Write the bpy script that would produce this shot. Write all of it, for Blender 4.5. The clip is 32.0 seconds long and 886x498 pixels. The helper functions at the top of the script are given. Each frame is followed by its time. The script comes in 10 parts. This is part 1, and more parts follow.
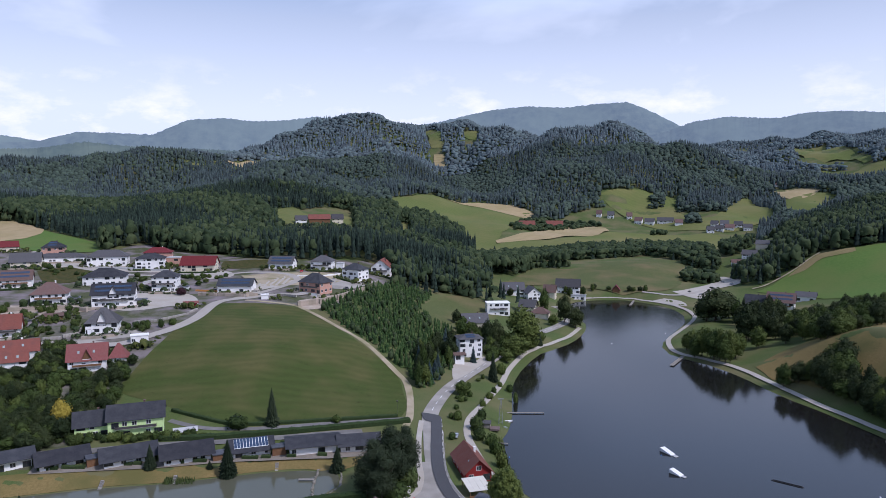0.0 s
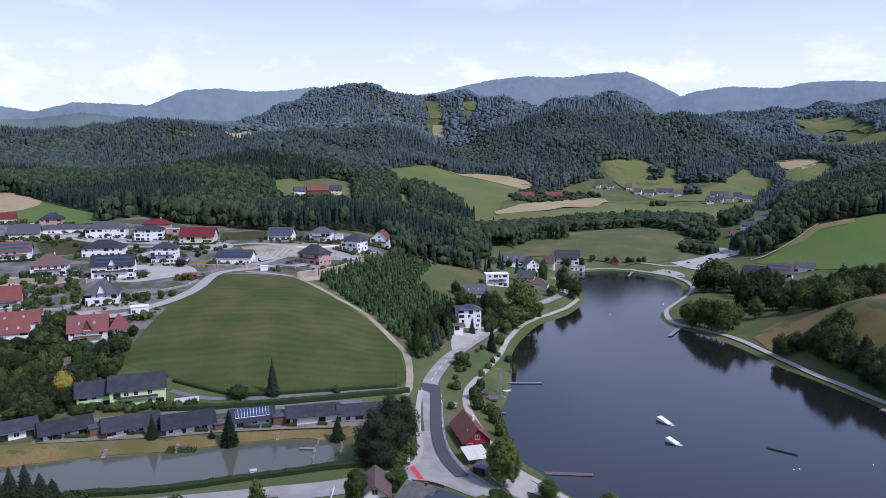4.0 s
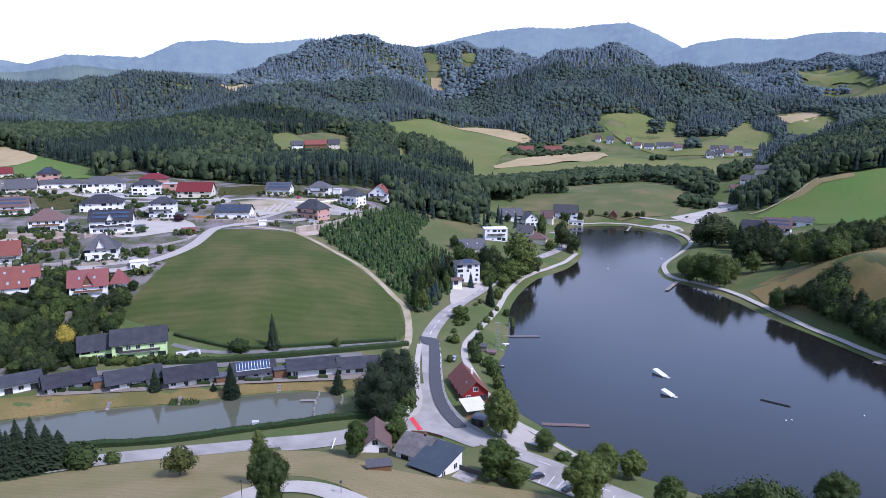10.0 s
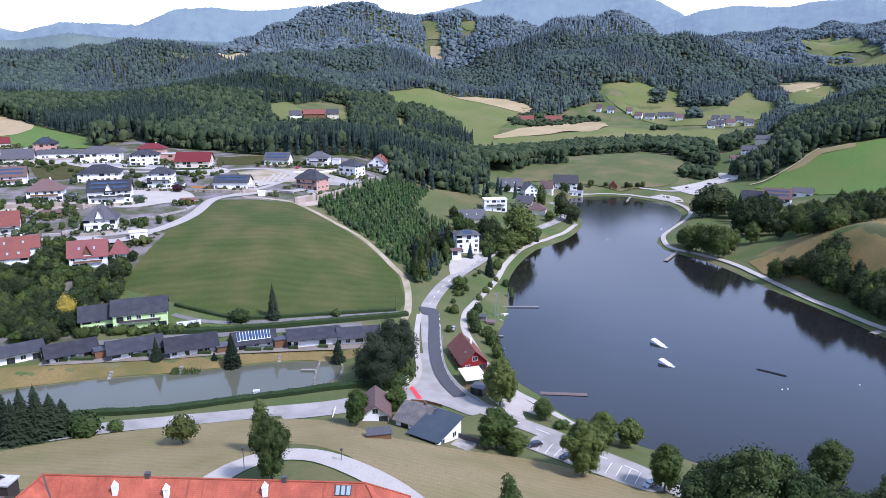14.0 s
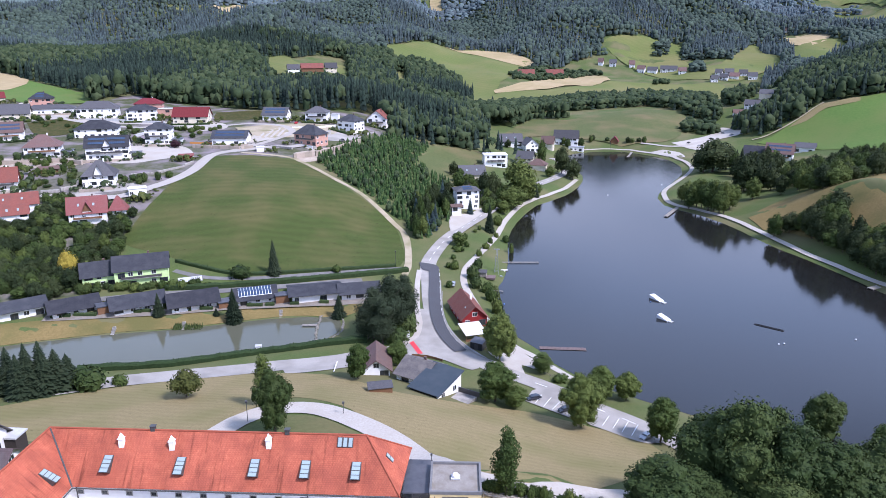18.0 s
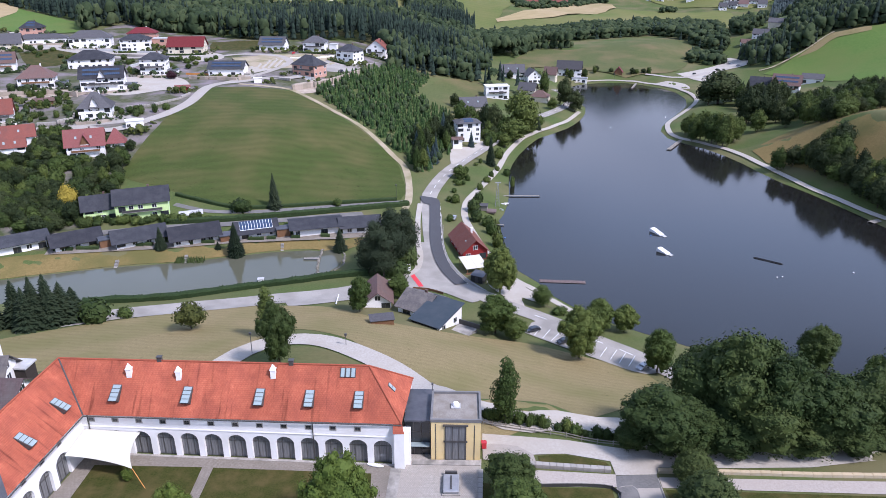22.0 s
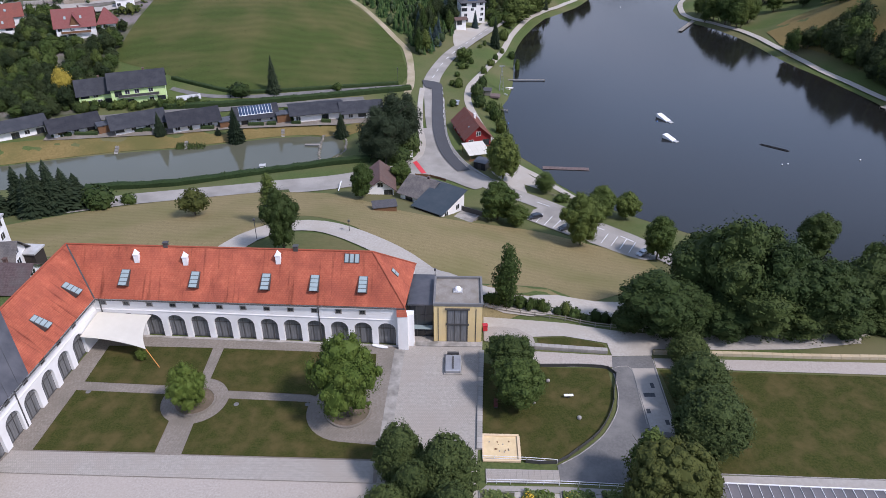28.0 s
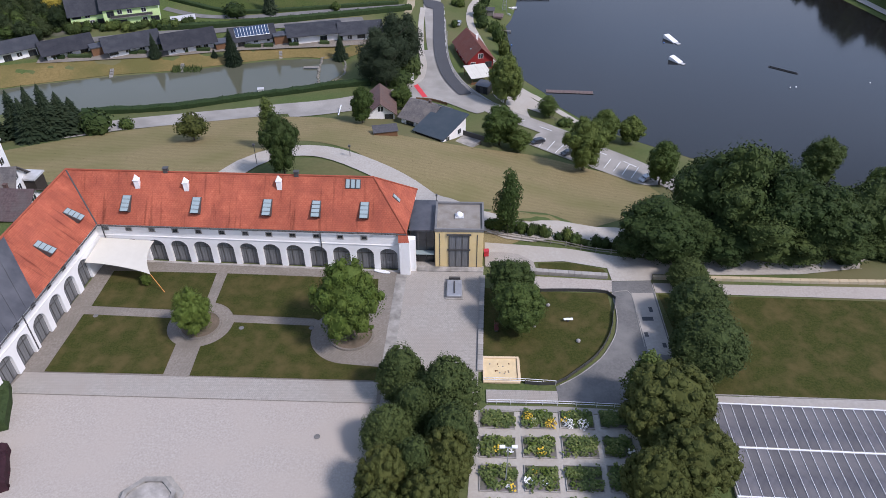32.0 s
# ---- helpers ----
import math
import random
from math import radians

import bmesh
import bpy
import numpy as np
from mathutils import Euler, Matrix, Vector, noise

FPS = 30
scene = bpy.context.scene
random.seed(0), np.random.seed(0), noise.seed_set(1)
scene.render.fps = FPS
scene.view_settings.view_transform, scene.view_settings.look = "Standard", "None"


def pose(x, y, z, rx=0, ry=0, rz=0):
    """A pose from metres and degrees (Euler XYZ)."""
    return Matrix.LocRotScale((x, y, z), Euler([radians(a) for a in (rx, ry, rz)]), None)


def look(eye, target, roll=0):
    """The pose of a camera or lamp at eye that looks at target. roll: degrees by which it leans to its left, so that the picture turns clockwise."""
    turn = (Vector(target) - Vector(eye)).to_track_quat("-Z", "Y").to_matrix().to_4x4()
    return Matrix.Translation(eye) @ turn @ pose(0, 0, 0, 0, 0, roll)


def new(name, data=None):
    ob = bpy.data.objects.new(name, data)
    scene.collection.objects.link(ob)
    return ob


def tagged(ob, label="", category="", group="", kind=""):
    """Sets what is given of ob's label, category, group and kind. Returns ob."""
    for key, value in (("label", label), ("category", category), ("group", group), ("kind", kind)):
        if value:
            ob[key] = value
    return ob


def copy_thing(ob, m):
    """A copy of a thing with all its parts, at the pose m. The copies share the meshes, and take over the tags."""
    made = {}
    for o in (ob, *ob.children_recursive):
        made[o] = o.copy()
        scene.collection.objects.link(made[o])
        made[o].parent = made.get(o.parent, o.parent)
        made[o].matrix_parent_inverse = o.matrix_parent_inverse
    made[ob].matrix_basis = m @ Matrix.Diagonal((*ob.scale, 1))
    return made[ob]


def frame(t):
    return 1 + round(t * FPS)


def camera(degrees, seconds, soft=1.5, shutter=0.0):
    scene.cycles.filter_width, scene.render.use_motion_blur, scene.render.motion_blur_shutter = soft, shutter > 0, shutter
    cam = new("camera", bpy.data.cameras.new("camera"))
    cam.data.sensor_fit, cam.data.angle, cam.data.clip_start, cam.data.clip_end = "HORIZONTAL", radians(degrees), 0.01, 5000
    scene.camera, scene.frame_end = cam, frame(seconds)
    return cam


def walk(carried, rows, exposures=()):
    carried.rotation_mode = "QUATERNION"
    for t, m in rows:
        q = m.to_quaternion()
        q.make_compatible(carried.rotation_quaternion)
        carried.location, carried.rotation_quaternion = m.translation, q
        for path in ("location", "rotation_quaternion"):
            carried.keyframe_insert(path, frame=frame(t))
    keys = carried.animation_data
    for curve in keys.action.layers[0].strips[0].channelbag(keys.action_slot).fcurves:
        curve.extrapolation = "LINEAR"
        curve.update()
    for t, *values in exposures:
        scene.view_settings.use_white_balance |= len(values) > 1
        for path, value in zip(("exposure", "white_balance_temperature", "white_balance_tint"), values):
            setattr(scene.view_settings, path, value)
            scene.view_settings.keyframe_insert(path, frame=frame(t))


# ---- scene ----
# a drone that hangs still and tilts down: seconds, pitch, yaw, roll in degrees
EYE = Vector((0.0, 0.0, 105.0))
cam = camera(64.1, 32.0, soft=0.5)
TILT = [
    (0, -5.032, -0.126, 0.068),
    (1, -5.604, -0.101, 0.024),
    (2, -6.170, -0.083, 0.020),
    (3, -6.779, -0.053, 0.013),
    (3.5, -7.072, -0.047, 0.019),
    (5.5, -8.244, -0.015, 0.029),
    (6, -8.571, 0.000, -0.000),
    (7, -9.185, 0.016, 0.004),
    (8, -9.789, 0.041, 0.018),
    (9, -10.400, 0.057, 0.023),
    (10, -11.027, 0.068, -0.005),
    (11, -11.643, 0.081, 0.009),
    (12, -12.254, 0.103, 0.055),
    (13, -12.822, 0.113, 0.041),
    (14, -13.410, 0.119, 0.031),
    (14.5, -13.705, 0.113, 0.045),
    (16.5, -15.165, 0.121, 0.007),
    (17, -15.746, 0.122, 0.004),
    (18, -16.968, 0.115, -0.033),
    (19, -18.265, 0.110, -0.021),
    (20, -19.602, 0.095, -0.058),
    (21, -20.929, 0.073, -0.058),
    (22, -22.340, 0.046, -0.046),
    (23, -23.836, 0.001, -0.060),
    (24, -25.341, -0.038, -0.040),
    (25, -26.902, -0.055, -0.084),
    (25.5, -27.645, -0.073, -0.064),
    (27.5, -30.708, -0.171, -0.101),
    (28, -31.485, -0.196, -0.074),
    (29, -33.016, -0.226, -0.053),
    (30, -34.533, -0.280, -0.152),
    (31, -36.017, -0.317, -0.187),
    (32, -37.500, -0.354, -0.186)]


def aim(pitch, yaw, roll):
    p, a = radians(pitch), radians(yaw)
    ahead = Vector((math.sin(a) * math.cos(p), math.cos(a) * math.cos(p), math.sin(p)))
    return look(EYE, EYE + 100 * ahead, roll)


walk(cam, [(t, aim(p, a, r)) for t, p, a, r in TILT], exposures=[(0.0, 0.03, 5830, 21), (6.0, 0.3, 5480, 29), (13.0, 0.82, 5520, 25), (19.0, 0.97, 5730, 24), (25.0, 0.5, 6000, 22), (32.0, 0.37, 6100, 20)])

# ---- sky and sun ----
SUN_EL, SUN_AZ = 50.0, 124.0
world = bpy.data.worlds.new("sky")
scene.world = world
world.use_nodes = True
wt = world.node_tree
wt.nodes.clear()


def wn(kind, **values):
    n = wt.nodes.new(kind)
    for k, v in values.items():
        n.inputs[k].default_value = v
    return n


sky = wt.nodes.new("ShaderNodeTexSky")
sky.sky_type, sky.sun_disc = "NISHITA", False
sky.sun_elevation, sky.sun_rotation = radians(SUN_EL), radians(SUN_AZ)
sky.altitude, sky.air_density, sky.dust_density, sky.ozone_density = 500, 1.0, 1.6, 1.0
tc = wt.nodes.new("ShaderNodeTexCoord")
sep = wt.nodes.new("ShaderNodeSeparateXYZ")
wt.links.new(tc.outputs["Generated"], sep.inputs[0])
rise = wn("ShaderNodeMath")
rise.operation = "ADD"
rise.inputs[1].default_value = 0.16
wt.links.new(sep.outputs["Z"], rise.inputs[0])
over = wn("ShaderNodeMath")
over.operation = "MAXIMUM"
over.inputs[1].default_value = 0.06
wt.links.new(rise.outputs[0], over.inputs[0])
flat = wt.nodes.new("ShaderNodeVectorMath")
flat.operation = "DIVIDE"
wt.links.new(tc.outputs["Generated"], flat.inputs[0])
spread = wt.nodes.new("ShaderNodeCombineXYZ")
for k in "XYZ":
    wt.links.new(over.outputs[0], spread.inputs[k])
wt.links.new(spread.outputs[0], flat.inputs[1])
veil = wn("ShaderNodeTexNoise", Scale=0.55, Detail=6.0, Roughness=0.55, Distortion=0.4)
wt.links.new(flat.outputs[0], veil.inputs["Vector"])
veil_ramp = wt.nodes.new("ShaderNodeMapRange")
veil_ramp.inputs[1].default_value, veil_ramp.inputs[2].default_value = 0.38, 0.62
veil_ramp.inputs[3].default_value, veil_ramp.inputs[4].default_value = 0.0, 0.75
wt.links.new(veil.outputs[0], veil_ramp.inputs[0])
heap = wn("ShaderNodeTexNoise", Scale=9.0, Detail=8.0, Roughness=0.6)
heap_map = wt.nodes.new("ShaderNodeMapping")
heap_map.inputs["Scale"].default_value = (1.0, 1.0, 2.2)
wt.links.new(tc.outputs["Generated"], heap_map.inputs[0])
wt.links.new(heap_map.outputs[0], heap.inputs["Vector"])
heap_ramp = wt.nodes.new("ShaderNodeMapRange")
heap_ramp.inputs[1].default_value, heap_ramp.inputs[2].default_value = 0.52, 0.68
wt.links.new(heap.outputs[0], heap_ramp.inputs[0])
band = wt.nodes.new("ShaderNodeMapRange")
band.inputs[1].default_value, band.inputs[2].default_value = 0.17, 0.09
wt.links.new(sep.outputs["Z"], band.inputs[0])
heap_mask = wn("ShaderNodeMath")
heap_mask.operation = "MULTIPLY"
wt.links.new(heap_ramp.outputs[0], heap_mask.inputs[0])
wt.links.new(band.outputs[0], heap_mask.inputs[1])
thin = wt.nodes.new("ShaderNodeMixRGB")
tone = wt.nodes.new("ShaderNodeMapRange")
tone.inputs[1].default_value, tone.inputs[2].default_value = 0.22, 0.34
wt.links.new(sep.outputs["Z"], tone.inputs[0])
haze = wt.nodes.new("ShaderNodeMixRGB")
haze.inputs[1].default_value, haze.inputs[2].default_value = (8.2, 8.95, 10.1, 1), (7.1, 9.3, 12.6, 1)
wt.links.new(tone.outputs[0], haze.inputs[0])
wt.links.new(haze.outputs[0], thin.inputs[2])
low = wt.nodes.new("ShaderNodeMapRange")
low.inputs[1].default_value, low.inputs[2].default_value = 0.1, 0.36
low.inputs[3].default_value, low.inputs[4].default_value = 0.9, 0.0
wt.links.new(sep.outputs["Z"], low.inputs[0])
hazy = wn("ShaderNodeMath")
hazy.operation = "MAXIMUM"
wt.links.new(veil_ramp.outputs[0], hazy.inputs[0])
wt.links.new(low.outputs[0], hazy.inputs[1])
wt.links.new(hazy.outputs[0], thin.inputs[0])
wt.links.new(sky.outputs[0], thin.inputs[1])
thick = wt.nodes.new("ShaderNodeMixRGB")
thick.inputs[2].default_value = (10.6, 10.5, 10.5, 1)
wt.links.new(heap_mask.outputs[0], thick.inputs[0])
wt.links.new(thin.outputs[0], thick.inputs[1])
bg = wn("ShaderNodeBackground", Strength=0.1)
wt.links.new(thick.outputs[0], bg.inputs[0])
wout = wt.nodes.new("ShaderNodeOutputWorld")
wt.links.new(bg.outputs[0], wout.inputs[0])

sun = new("sun", bpy.data.lights.new("sun", "SUN"))
sun.data.energy, sun.data.angle, sun.data.color = 2.9, radians(8), (1.0, 0.945, 0.88)
sun.matrix_world = look((0, 0, 300), (-300 * math.sin(radians(SUN_AZ)) / math.tan(radians(SUN_EL)), -300 * math.cos(radians(SUN_AZ)) / math.tan(radians(SUN_EL)), 0))

# ---- outlines of the water and of the level terrace ----
LAKE = [(25.2, 238.5), (24.1, 253.2), (23.3, 267.9), (23.1, 284.1), (26.9, 294.8), (31.3, 318.4), (35.2, 361.3), (38.6, 378.1), (43.7, 396.5), (50.9, 416.6), (60.7, 438.7), (71.6, 451.4), (83.4, 466.6), (95.5, 490.3), (104.6, 516.5), (108.4, 536.2), (107.5, 567.3), (108.4, 602.1), (112.5, 628.7), (120.9, 641.3), (141.1, 651.1), (167.4, 651.1), (179.7, 638.2), (190.6, 622.8), (196.8, 602.3), (195.8, 572.6), (187.1, 543.2), (175.5, 520.9), (161.5, 496.2), (148.1, 472), (143.2, 458.1), (141.8, 438.8), (146.9, 426.7), (155.9, 412.5), (162.3, 394), (165.6, 378.2), (167.7, 361.4), (171.1, 343), (176.5, 325.4), (180.6, 307.8), (183.4, 294.8), (186, 279.4), (193.5, 261.8), (162.4, 174.2), (139.1, 149.1), (113.4, 152.7), (100.1, 159.6), (85.7, 170.6), (72.5, 179.9), (61.1, 188), (50.7, 196.1), (43.3, 204.8), (37.2, 213.7), (33.5, 224.4)]
POND = [(-167.2, 215.3), (-149.5, 222.6), (-139.8, 225.8), (-128.1, 229.5), (-115.9, 232.9), (-97.3, 236.3), (-78.7, 241.9), (-65.3, 246.1), (-51.1, 248.3), (-46, 247.6), (-42.6, 249.6), (-38.6, 246.6), (-36.9, 241), (-37, 234), (-40.4, 228), (-43.7, 226.6), (-46.7, 224.9), (-58.9, 219.5), (-74.4, 214.8), (-87.7, 210.7), (-98.9, 207.1), (-112.6, 205.9), (-127.6, 204), (-137.7, 203.2), (-154.7, 197.3)]
POND_Z = 2.5
TERRACE = [(-95, -60), (110, -60), (110, 92), (62, 96), (22, 98), (18, 112), (-75, 120), (-95, 100)]
# ---- terrain: spot heights in metres above the lake, and a smooth surface through them ----
SPOT_VALLEY = [(-6, 223, 3.5), (-5, 303, 5), (15, 380, 6), (79, 501, 4), (285, 742, 4), (-93, 224, 3), (-50, 223, 3.5), (-81, 193, 6), (-42, 201, 5), (-102, 249, 5), (-39, 255, 5), (-125, 265, 9), (24, 432, 7), (85, 668, 6), (167, 673, 8), (2, 281, 2.5), (16, 231, 2), (48, 168, 3.5), (63, 156, 3.5), (22, 190, 4), (-148, 226, 4), (177, 268, 1), (177, 392, 3), (139, 423, 2), (199, 523, 4), (297, 605, 8)]
SPOT_SLOPES = [(-71, 281, 8), (-90, 329, 22), (-115, 431, 33), (-17, 334, 6.5), (-56, 381, 25), (-139, 304, 14), (-161, 282, 12), (-196, 316, 20), (-157, 321, 20), (-171, 355, 29), (-162, 465, 34), (-84, 472, 35), (-60, 530, 37), (-240, 425, 35), (-270, 581, 42), (-381, 695, 50), (-455, 768, 58), (-34, 408, 16), (-1, 521, 15), (-34, 520, 30), (-186, 613, 42), (-71, 628, 42), (42, 776, 18)]
SPOT_FARM = [(227, 770, 20), (202, 944, 18), (150, 1065, 32), (-23, 1350, 78), (-157, 898, 58), (90, 1297, 61), (46, 999, 17), (349, 1356, 70), (382, 1247, 42), (476, 1185, 36), (452, 1037, 12), (308, 618, 10), (353, 673, 43), (400, 646, 52), (435, 788, 60), (542, 899, 79), (221, 357, 36), (194, 338, 28), (175, 343, 21), (244, 502, 8)]
SPOT_RIDGES = [(-267, 1221, 120), (-611, 1147, 79), (-685, 1556, 176), (-603, 2220, 185), (-241, 2086, 297), (-422, 2108, 271), (-185, 1690, 163), (-32, 1900, 164), (422, 1852, 259), (132, 1946, 230), (250, 1479, 134), (546, 1504, 135), (591, 1379, 91), (1251, 2279, 180), (1440, 2632, 284), (876, 1798, 100), (1227, 2063, 237), (-1341, 2227, 136), (-1060, 2483, 145), (-1008, 1899, 120), (-677, 2041, 125), (528, 1616, 196), (603, 1482, 138), (-86, 1347, 101), (-39, 2250, 287), (90, 2248, 283), (-860, 1950, 95), (-340, 1540, 80), (-60, 1620, 95), (-300, 2500, 190), (430, 2250, 170), (700, 1750, 100), (120, 1620, 95), (-560, 1330, 70), (-1500, 900, 120), (1300, 700, 110), (1000, 200, 70), (-900, 300, 60), (2300, 2600, 300), (-2300, 2600, 120)]
SPOT_NEAR = [(-48, 141, 20), (-27, 155, 18), (-1, 144, 18), (-76, 187, 8.5), (-32, 189, 8), (9, 173, 6), (20, 132, 15), (22, 105, 24.5), (62, 99, 25.5), (75, 94, 26), (66, 134, 12), (-96, 131, 20), (-82, 106, 24), (-60, 70, 26), (0, 90, 26), (70, 75, 26), (0, 0, 27), (-150, 0, 30), (160, 0, 28), (0, -200, 34), (300, -100, 30), (-300, -100, 40), (150, 110, 16)]

SPOTS = np.array(SPOT_VALLEY + SPOT_SLOPES + SPOT_FARM + SPOT_RIDGES + SPOT_NEAR, float)


def kernel(ax, ay, bx, by):
    d2 = (ax[:, None] - bx[None]) ** 2 + (ay[:, None] - by[None]) ** 2
    return np.sqrt(d2 + 18.0 ** 2)


_k = kernel(SPOTS[:, 0], SPOTS[:, 1], SPOTS[:, 0], SPOTS[:, 1])
_n = len(SPOTS)
_k = np.block([[_k - np.eye(_n) * 6.0, np.ones((_n, 1))], [np.ones((1, _n)), np.zeros((1, 1))]])
WEIGHTS = np.linalg.solve(_k, np.r_[SPOTS[:, 2], 0.0])


def inside(poly, x, y):
    """Signed distance to a closed outline, negative inside."""
    p = np.array(poly, float)
    q = np.roll(p, -1, 0)
    best, odd = np.full(x.shape, 1e9), np.zeros(x.shape, bool)
    for (ax, ay), (bx, by) in zip(p, q):
        ex, ey = bx - ax, by - ay
        u = np.clip(((x - ax) * ex + (y - ay) * ey) / (ex * ex + ey * ey + 1e-9), 0, 1)
        best = np.minimum(best, (x - ax - u * ex) ** 2 + (y - ay - u * ey) ** 2)
        odd ^= ((ay > y) != (by > y)) & (x < ex * (y - ay) / (ey + 1e-12) + ax)
    return np.where(odd, -1, 1) * np.sqrt(best)


def ease(v):
    v = np.clip(v, 0, 1)
    return v * v * (3 - 2 * v)


def heights(x, y):
    """Height of the ground at arrays of places."""
    x, y = np.asarray(x, float).ravel(), np.asarray(y, float).ravel()
    out = np.empty(x.shape)
    for a in range(0, len(x), 20000):
        s = slice(a, a + 20000)
        out[s] = kernel(x[s], y[s], SPOTS[:, 0], SPOTS[:, 1]) @ WEIGHTS[:-1] + WEIGHTS[-1]
    far = np.clip((np.hypot(x, y) - 850) / 900, 0, 1)
    ripple = np.zeros(x.shape)
    for k, (turn, length, tall) in enumerate(((0.4, 410, 9), (1.9, 330, 8), (2.8, 190, 6), (1.1, 120, 4), (0.1, 85, 3))):
        ripple += tall * np.sin((x * np.cos(turn) + y * np.sin(turn)) / length * 6.283 + 1.7 * k + 1.3 * np.sin(x / 230.0 + k))
    out = out + far * ripple
    # level monastery terrace
    d = inside(TERRACE, x, y)
    out = out + (26.0 - out) * ease(1 - d / 14.0)
    near = (abs(x) < 420) & (y > 100) & (y < 760)
    i = np.where(near)[0]
    if len(i):
        d = inside(LAKE, x[i], y[i])
        bank = np.clip(d, -6, 400) * 0.16
        out[i] = np.where(d < 0, np.maximum(d * 0.3, -2.5), np.minimum(np.maximum(out[i], 0.5 + 0.02 * np.minimum(d, 30)), 0.0 + bank * (1 + d / 14)))
        d = inside(POND, x[i], y[i])
        out[i] = np.where(d < 0, np.maximum(POND_Z + d * 0.3, POND_Z - 2), np.where(d < 9, POND_Z + 0.1 + (np.maximum(out[i], POND_Z + 0.2) - POND_Z - 0.1) * ease(d / 9), out[i]))
    return out


def gz(x, y):
    return float(heights([x], [y])[0])


# ---- outlines of fields ----
FIELD_BIG = [(-94.2, 1219.8), (-66.9, 1256.4), (3.3, 1319.1), (67.8, 1347.2), (137.8, 1297.6), (158.7, 1256.7), (118.2, 1154.1), (78.8, 1034), (62.5, 936.6), (35, 905.7), (31.4, 1026.1), (-6.1, 1111.8), (-42.6, 1140.6), (-70.5, 1120.7)]
CROP_STRIP = [(3.3, 1319.1), (99.8, 1344.8), (148.3, 1299), (161.9, 1282.5), (148.8, 1232.4), (114, 1262.2), (65.6, 1303)]
CROP_MID = [(75.2, 1028.8), (133.3, 1088), (206.4, 1211.4), (266.9, 1179.2), (268.8, 1146.9), (179.8, 1053.7), (109.2, 1023.6), (75.7, 1013.3)]
FIELD_MID = [(62.5, 936.6), (75.4, 1010), (178.3, 1044.9), (266.5, 1136.9), (355.4, 1130), (416.8, 1125.4), (427.6, 1072.3), (332, 857.5), (338.2, 1021.8), (248.7, 991.2), (160.2, 937.1), (104.9, 913.3)]
MEADOW_END = [(53.6, 677.5), (102.6, 782.2), (132, 770.4), (167.6, 792.8), (244.5, 838.9), (272.8, 822.7), (265.9, 772.8), (247.3, 726.5), (220, 677.6), (182.5, 659.9), (142.9, 673.9), (108.1, 694.7), (61.8, 676.9)]
FIELD_HAMLET = [(298.4, 1372.6), (382.2, 1400.6), (459.6, 1397.7), (431.7, 1326.7), (465.9, 1234.3), (588.4, 1386.8), (571.8, 1229.7), (542.7, 1186.3), (449.5, 1140.3), (336.4, 1227.2), (306.9, 1336.8)]
MEADOW_RIGHT = [(286, 641), (299, 649), (318.6, 655), (343.9, 665), (353.8, 668), (405.6, 649.1), (437.8, 639), (350.1, 509.7), (334.3, 526.5), (323.8, 543.1), (309.8, 573.8), (305.9, 613.1)]
MEADOW_BROWN = [(176.1, 391.5), (194.2, 403.4), (212.4, 407.4), (230.6, 411), (267, 422.9), (299.2, 429.3), (213.9, 304.1), (192.5, 330.9), (183.3, 355.2), (175.2, 372)]
FIELD_LEFT = [(-512.6, 755.9), (-474.7, 794), (-420.3, 753), (-343.8, 695.2), (-316.8, 634.6), (-368.9, 632.2), (-403, 654.9), (-430.9, 633.9)]
CROP_LEFT = [(-549.3, 810.6), (-493.4, 814.7), (-430.1, 759.8), (-421.1, 723), (-426.3, 684.2), (-452.7, 666.4)]
CLEARING_FARM = [(-236.9, 936.5), (-213.9, 1004.8), (-183.2, 948.8), (-133.4, 1000.9), (-129.3, 914.4), (-179.1, 872.2), (-215.9, 880.4)]
STRIPE = [(-66.5, 1056.5), (-55.4, 1069.7), (-42.9, 896.1), (-49.3, 869)]
FIELD_FAR_LEFT = [(-509.8, 1651.8), (-468.4, 1863.8), (-453.6, 1815.1), (-480.1, 1647.5)]
FIELD_FAR_PALE = [(-595.1, 1555.9), (-512.3, 1647.2), (-569.1, 1568.9)]
PASTURE_TOP = [(-61.3, 2213.4), (-26.3, 2216), (-7.8, 1964.6), (-34.3, 1972)]
PASTURE_LOW = [(-29.2, 1943), (-1.5, 1932.6), (0.1, 1889.5), (-28.6, 1901.1)]
PASTURE_NICHE = [(53.1, 2038.8), (94.6, 2031.4), (83.1, 1983.9), (64.8, 1998.8)]
FIELD_RIGHT_FAR = [(1183.7, 2544.5), (1311.6, 2465.2), (1156.6, 2051.6), (1123.5, 1872.9), (1089.9, 1851.8), (1099.8, 1975.5), (1035.7, 2066.7)]
FIELD_RIGHT_MID = [(1016.9, 1934.1), (1106.1, 1806.9), (1126.8, 1706.7), (926.4, 1436.4), (1001.3, 1820.8)]
CROP_RIGHT = [(655.7, 1426.6), (691.7, 1396.7), (702, 1331.8), (658.6, 1307.3), (634.3, 1332.7)]
FIELD_RIGHT_LOW = [(633, 1318.5), (697.5, 1323), (709.1, 1289.7), (677.2, 1244.8), (618.4, 1206), (596, 1229.4)]
MEADOW_HOUSES = [(-20.3, 487.3), (1.5, 553.6), (29.1, 569.1), (32.3, 544.3), (13.5, 500.3), (1.3, 465.3), (-15.8, 470.3)]
